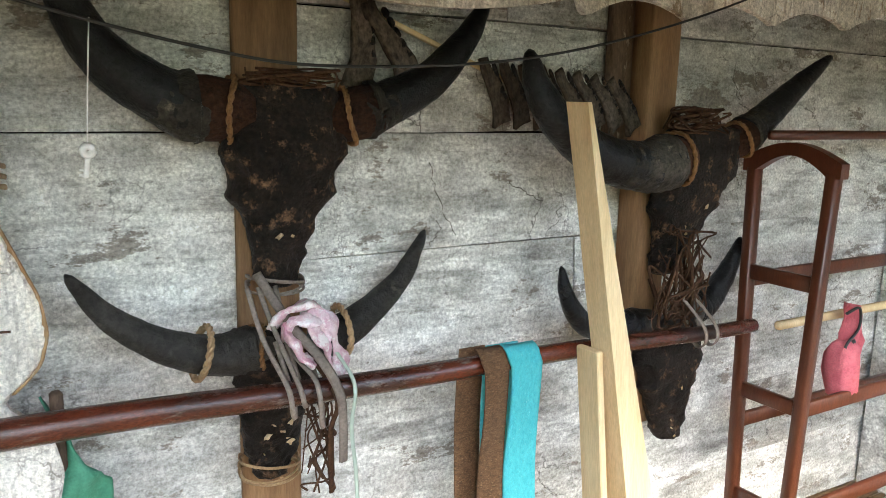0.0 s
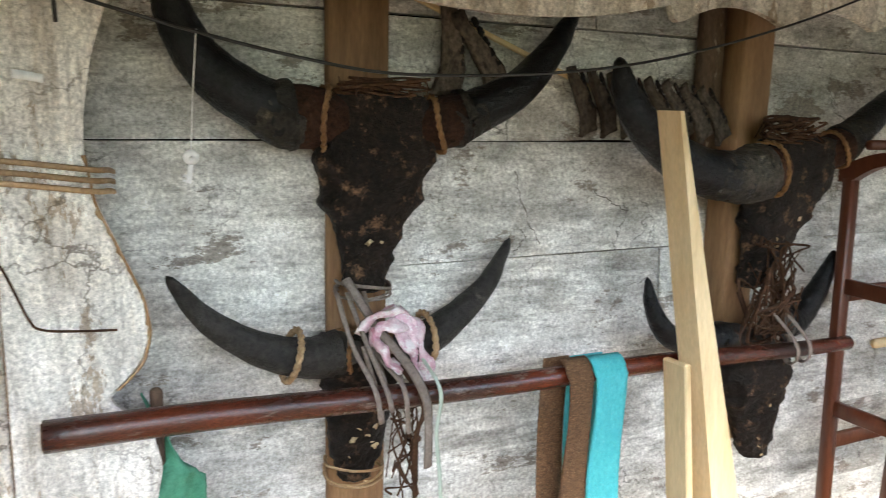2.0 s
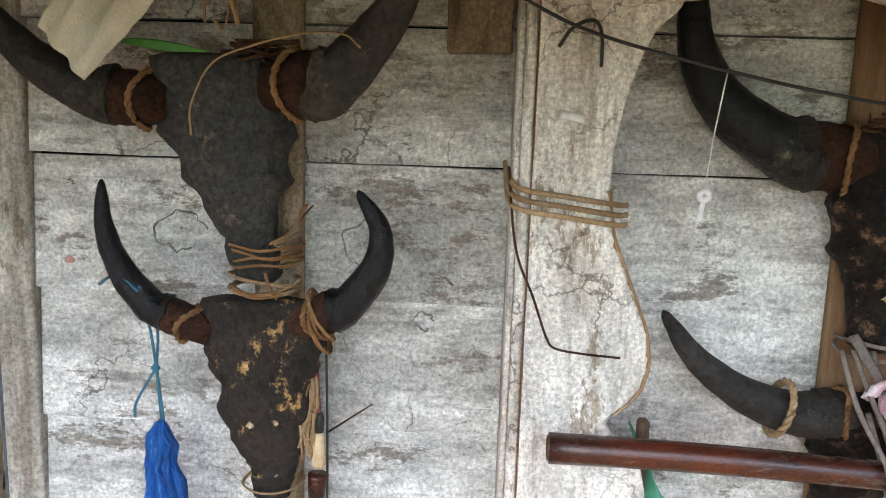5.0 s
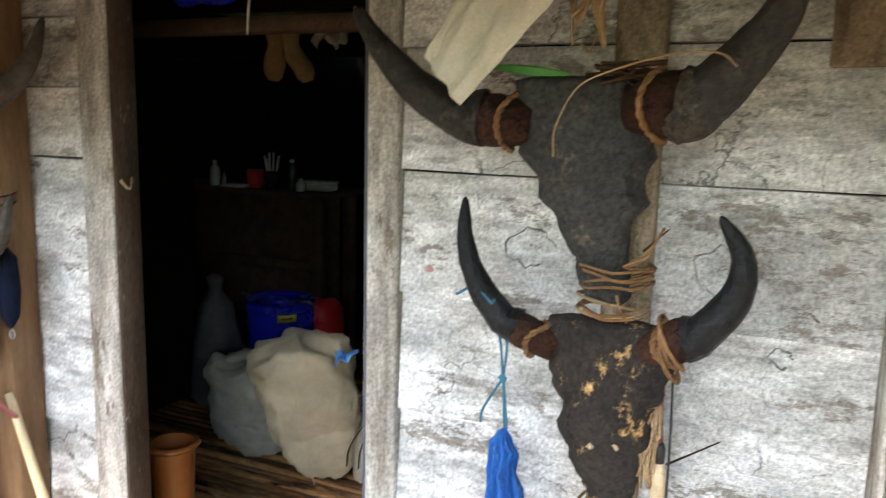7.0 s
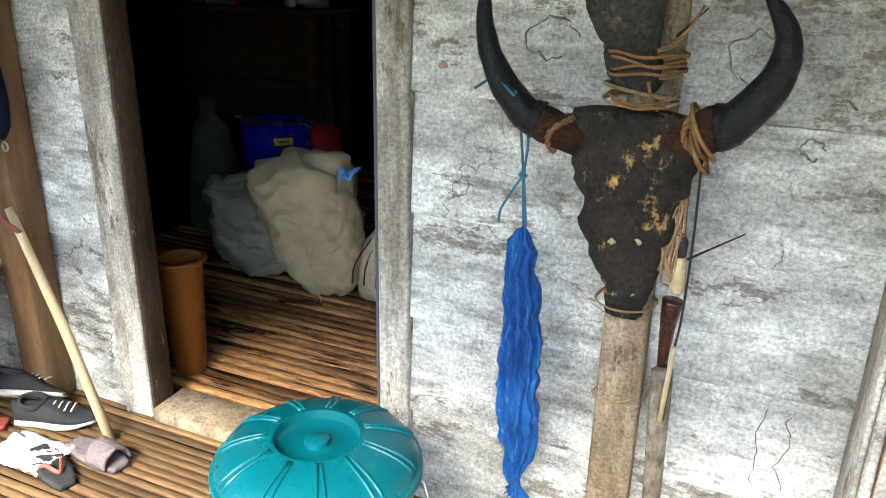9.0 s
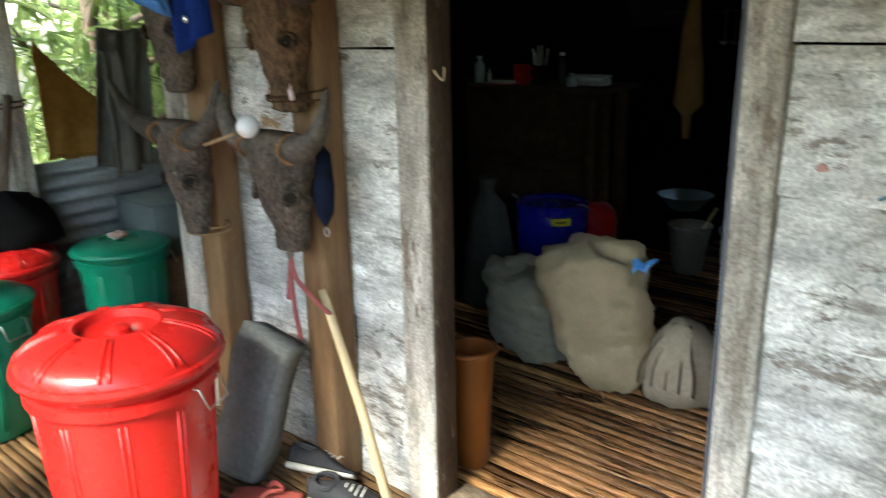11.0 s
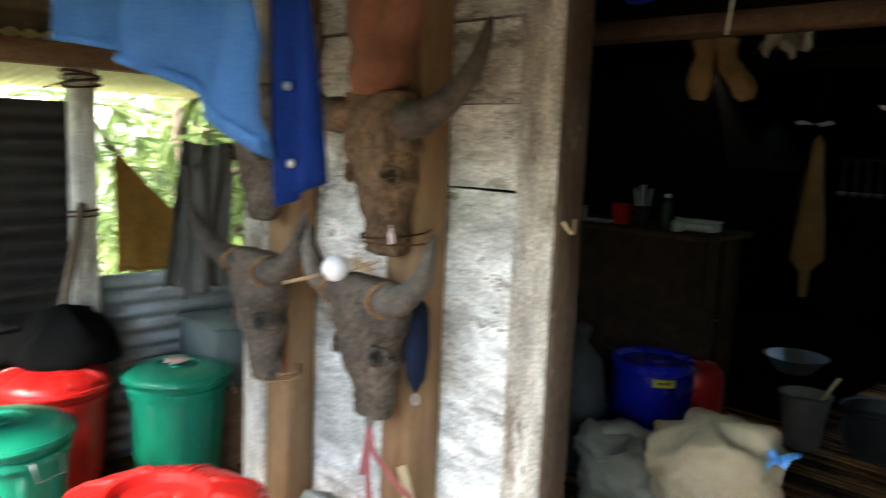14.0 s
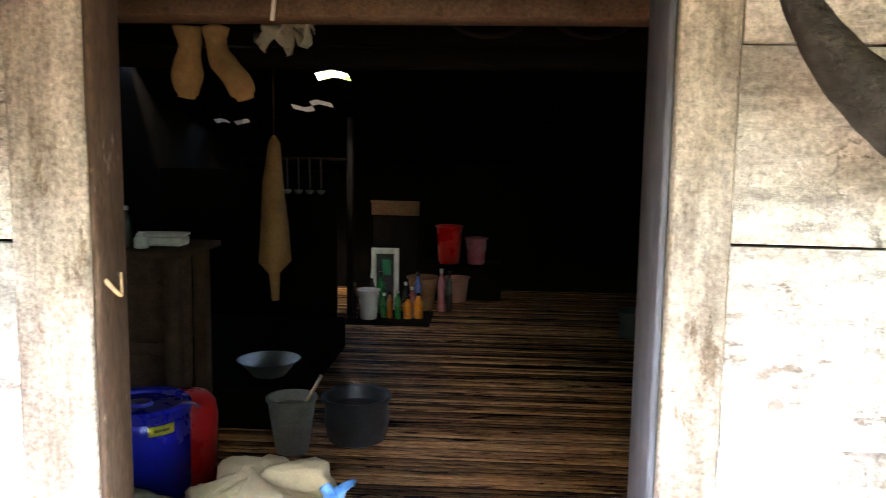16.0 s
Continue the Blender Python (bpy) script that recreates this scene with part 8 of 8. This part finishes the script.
def hanging():
    tan = mat("tan_hide", (0.36, 0.21, 0.09), (0.26, 0.14, 0.06), 7, 0.8, 0.3, (1, 1, 1), (0.16, 0.08, 0.03), 0.62)
    g = thing("hanging_gown", "tan cloth hanging limp from the roof", "cloth", at=(-1.535, 2.98, 0.87))
    part("cloth", rough_up(lathe([(0.025, -0.02), (0.03, 0.12), (0.085, 0.20), (0.075, 0.40), (0.05, 0.62), (0.03, 0.84), (0.008, 0.88)], 26), 0.02, 9), tan, g)
    part("cord", sweep([(0, 0, 0.86), (0.01, 0, 1.85)], 0.004, 6), DARK_TIE, g)
    s = thing("hanging_socks", "pair of tan woollen socks hanging from a rafter", "socks", at=(-1.24, 1.2, 2.02))
    for x, dx in ((-0.06, -0.015), (0.03, 0.085)):
        part("sock", rough_up(sweep(bezier([(x - 0.01, 0, 0.03), (x, 0, -0.05), (x + dx * 0.6, 0, -0.12), (x + dx, 0, -0.19)], 8), [0.043 - 0.006 * math.sin(k * 0.3) if k < 23 else 0.030 for k in range(25)], 16, 0.5), 0.010, 16), tan, s)
    w = rough_up(rough_up(sheet(lambda u, v: (-1.08 + 0.17 * u + 0.02 * math.sin(v * 9), 1.2 + 0.04 * math.sin(v * 5 + u * 7), 2.06 - 0.10 * v * (0.65 + 0.35 * math.sin(u * 19)) + 0.03 * u), 30, 16, 0.003), 0.02, 22), 0.008, 60)
    tagged(part("pale_rag", w, fabric("dirty_white_cloth", (0.36, 0.32, 0.26), (0.25, 0.22, 0.17))), "dirty white rag hanging from a rafter", "rag")
    # Poles in the near-black that stands for the room's gloom.
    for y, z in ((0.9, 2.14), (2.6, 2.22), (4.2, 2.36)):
        tagged(part("rafter", rough_up(bar((-3.3, y, z), (4.6, y, z), 0.07, 0.09, 0.005), 0.005, 3), DARK_BOARD), "near-black roof pole, coloured for the dim room", "rafter", kind="structure")
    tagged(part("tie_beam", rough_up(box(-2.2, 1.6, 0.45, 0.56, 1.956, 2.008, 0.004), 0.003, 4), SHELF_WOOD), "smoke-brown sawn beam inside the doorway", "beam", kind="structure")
    tagged(part("tie_beam", rough_up(box(-3.2, 3.0, 1.5, 1.6, 1.966, 2.024, 0.004), 0.003, 4, 3), DARK_BOARD), "near-black beam, coloured for the dim room", "beam", kind="structure")
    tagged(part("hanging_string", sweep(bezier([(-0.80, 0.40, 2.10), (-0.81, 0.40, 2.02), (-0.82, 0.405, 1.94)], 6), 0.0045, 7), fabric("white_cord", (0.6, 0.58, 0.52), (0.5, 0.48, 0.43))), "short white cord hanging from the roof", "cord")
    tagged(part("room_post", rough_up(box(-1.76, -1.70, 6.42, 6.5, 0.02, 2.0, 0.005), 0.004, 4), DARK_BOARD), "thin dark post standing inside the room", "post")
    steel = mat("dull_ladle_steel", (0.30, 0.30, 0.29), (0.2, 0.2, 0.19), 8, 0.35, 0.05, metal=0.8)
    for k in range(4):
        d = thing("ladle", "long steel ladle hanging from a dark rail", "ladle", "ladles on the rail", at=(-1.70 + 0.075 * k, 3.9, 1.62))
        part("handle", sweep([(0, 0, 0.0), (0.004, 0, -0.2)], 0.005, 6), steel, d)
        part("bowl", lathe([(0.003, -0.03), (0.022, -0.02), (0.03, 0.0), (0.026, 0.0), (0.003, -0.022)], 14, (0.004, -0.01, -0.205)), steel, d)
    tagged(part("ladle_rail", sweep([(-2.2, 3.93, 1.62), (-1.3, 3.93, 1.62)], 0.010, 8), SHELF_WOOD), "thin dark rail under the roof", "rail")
    # Added black board; covers floor that is lost in the room's darkness.
    tagged(part("partition", rough_up(box(-3.3, -1.70, 5.6, 5.66, 0.02, 1.5, 0.004), 0.004, 5), DARK_BOARD), "near-black board added to darken the back of the room", "partition", kind="structure")
    basketm = mat("red_brown_basketry", (0.02, 0.007, 0.004), (0.012, 0.004, 0.003), 40, 0.7, 0.5)
    for x in (-0.38, 0.02):
        b = thing("round_tray", "round red-brown woven tray under the roof", "tray", "woven trays under the roof", at=(x, 1.9, 2.24))
        part("rim", sweep([(0.17 * math.cos(a * 0.21), 0.05 * math.sin(a * 0.21), 0.12 * math.sin(a * 0.21)) for a in range(31)], 0.010, 8), basketm, b)
        part("weave", sheet(lambda u, v: ((u - 0.5) * 0.32, 0.02 + 0.02 * (v - 0.5), (v - 0.5) * 0.22 * math.sin(math.pi * (0.1 + 0.8 * u)) ** 0.5), 14, 8, 0.004), DARK_BOARD, b)
    bl = rough_up(sheet(lambda u, v: (-1.12 + 0.24 * u, 0.35 + 0.06 * v, 2.10 - 0.05 * v), 10, 4, 0.003), 0.02, 14)
    tagged(part("blue_roll", bl, BLUE_PLASTIC), "blue plastic sheet tucked above the doorway", "plastic sheet")


hanging()


# ---- greenery outside ----
LEAF = mat("sunlit_green_leaf", (0.15, 0.23, 0.06), (0.27, 0.33, 0.14), 3, 0.5, 0.1, (1, 1, 1), (0.045, 0.10, 0.02), 0.6, fine=20, vary=0.2, through_light=0.45)
BARK = mat("grey_bark", (0.16, 0.12, 0.09), (0.10, 0.075, 0.055), 9, 0.9, 0.5)


def leaf(s, p, d, up, length, w):
    d = d.normalized()
    x = d.cross(up)
    x = x.normalized() if x.length > 1e-5 else d.orthogonal().normalized()
    n = x.cross(d)
    q = [p, p + d * length * 0.35 + x * w + n * 0.01, p + d * length * 0.7 + x * w * 0.7 - n * length * 0.04, p + d * length - n * length * 0.15, p + d * length * 0.7 - x * w * 0.7 - n * length * 0.04, p + d * length * 0.35 - x * w + n * 0.01]
    s.add(q, [(0, 1, 2, 3), (0, 3, 4, 5)])


def tree(label, at, height, crown_r, leaves, size, seed):
    rnd = random.Random(seed)
    t = thing("tree", label, "tree", "trees outside", at=at)
    top = Vector((rnd.uniform(-0.3, 0.3), rnd.uniform(-0.3, 0.3), height * 0.62))
    part("trunk", rough_up(sweep(bezier([(0, 0, -0.1), top * 0.5 + Vector((0.1, 0, 0)), top], 6), [0.14 - 0.007 * k for k in range(13)], 10), 0.01, 6), BARK, t)
    s = Shape()
    for k in range(10):
        a = k * 2.4
        h = height * rnd.uniform(0.18, 0.6)
        end = Vector((math.cos(a), math.sin(a), 0)) * crown_r * rnd.uniform(0.55, 1.0) + Vector((0, 0, h + height * rnd.uniform(0.05, 0.35)))
        root = top * min(h / top.z, 1.0)
        line = bezier([root, root.lerp(end, 0.5) + Vector((0, 0, 0.15)), end], 8)
        part("limb", sweep(line, [0.05 - 0.0026 * i for i in range(17)], 7), BARK, t)
        for q in range(leaves // 10):
            base = line[rnd.randint(4, 16)] + Vector((rnd.gauss(0, 0.28), rnd.gauss(0, 0.28), rnd.gauss(0, 0.25))) * crown_r * 0.5
            for j in range(5):
                d = Vector((rnd.uniform(-1, 1), rnd.uniform(-1, 1), rnd.uniform(-0.9, 0.35)))
                leaf(s, base, d, Vector((0, 0, 1)), size * rnd.uniform(0.7, 1.3), size * 0.13)
    tagged(part("crown", s, LEAF, t, smooth=False), kind="stuff")


tree("leafy green tree with long drooping leaves", (-6.0, 1.3, -0.75), 4.6, 1.7, 480, 0.24, 1)
tree("leafy green tree close to the house corner", (-7.6, 2.9, -0.75), 5.0, 1.9, 260, 0.26, 2)


# Leaf belt added mostly out of view, to keep low sky light off the wall.
def woods():
    rnd = random.Random(9)
    for name, a0, a1 in (("far_woods", 205, 290), ("far_woods", 290, 375), ("far_woods", 80, 160)):
        s = Shape()
        for k in range(1500):
            a = radians(rnd.uniform(a0, a1))
            r = rnd.uniform(11, 15)
            h = 6.2 * (rnd.random() ** 0.8) * (0.75 + 0.25 * math.sin(a * 9))
            p = Vector((r * math.cos(a), r * math.sin(a), -0.7 + h))
            leaf(s, p, Vector((rnd.uniform(-1, 1), rnd.uniform(-1, 1), rnd.uniform(-0.8, 0.5))), Vector((0, 0, 1)), rnd.uniform(0.7, 1.5), 0.34)
        tagged(part(name, s, LEAF, smooth=False), "leaf belt added round the house to block low sky light", "woods", kind="stuff")


woods()
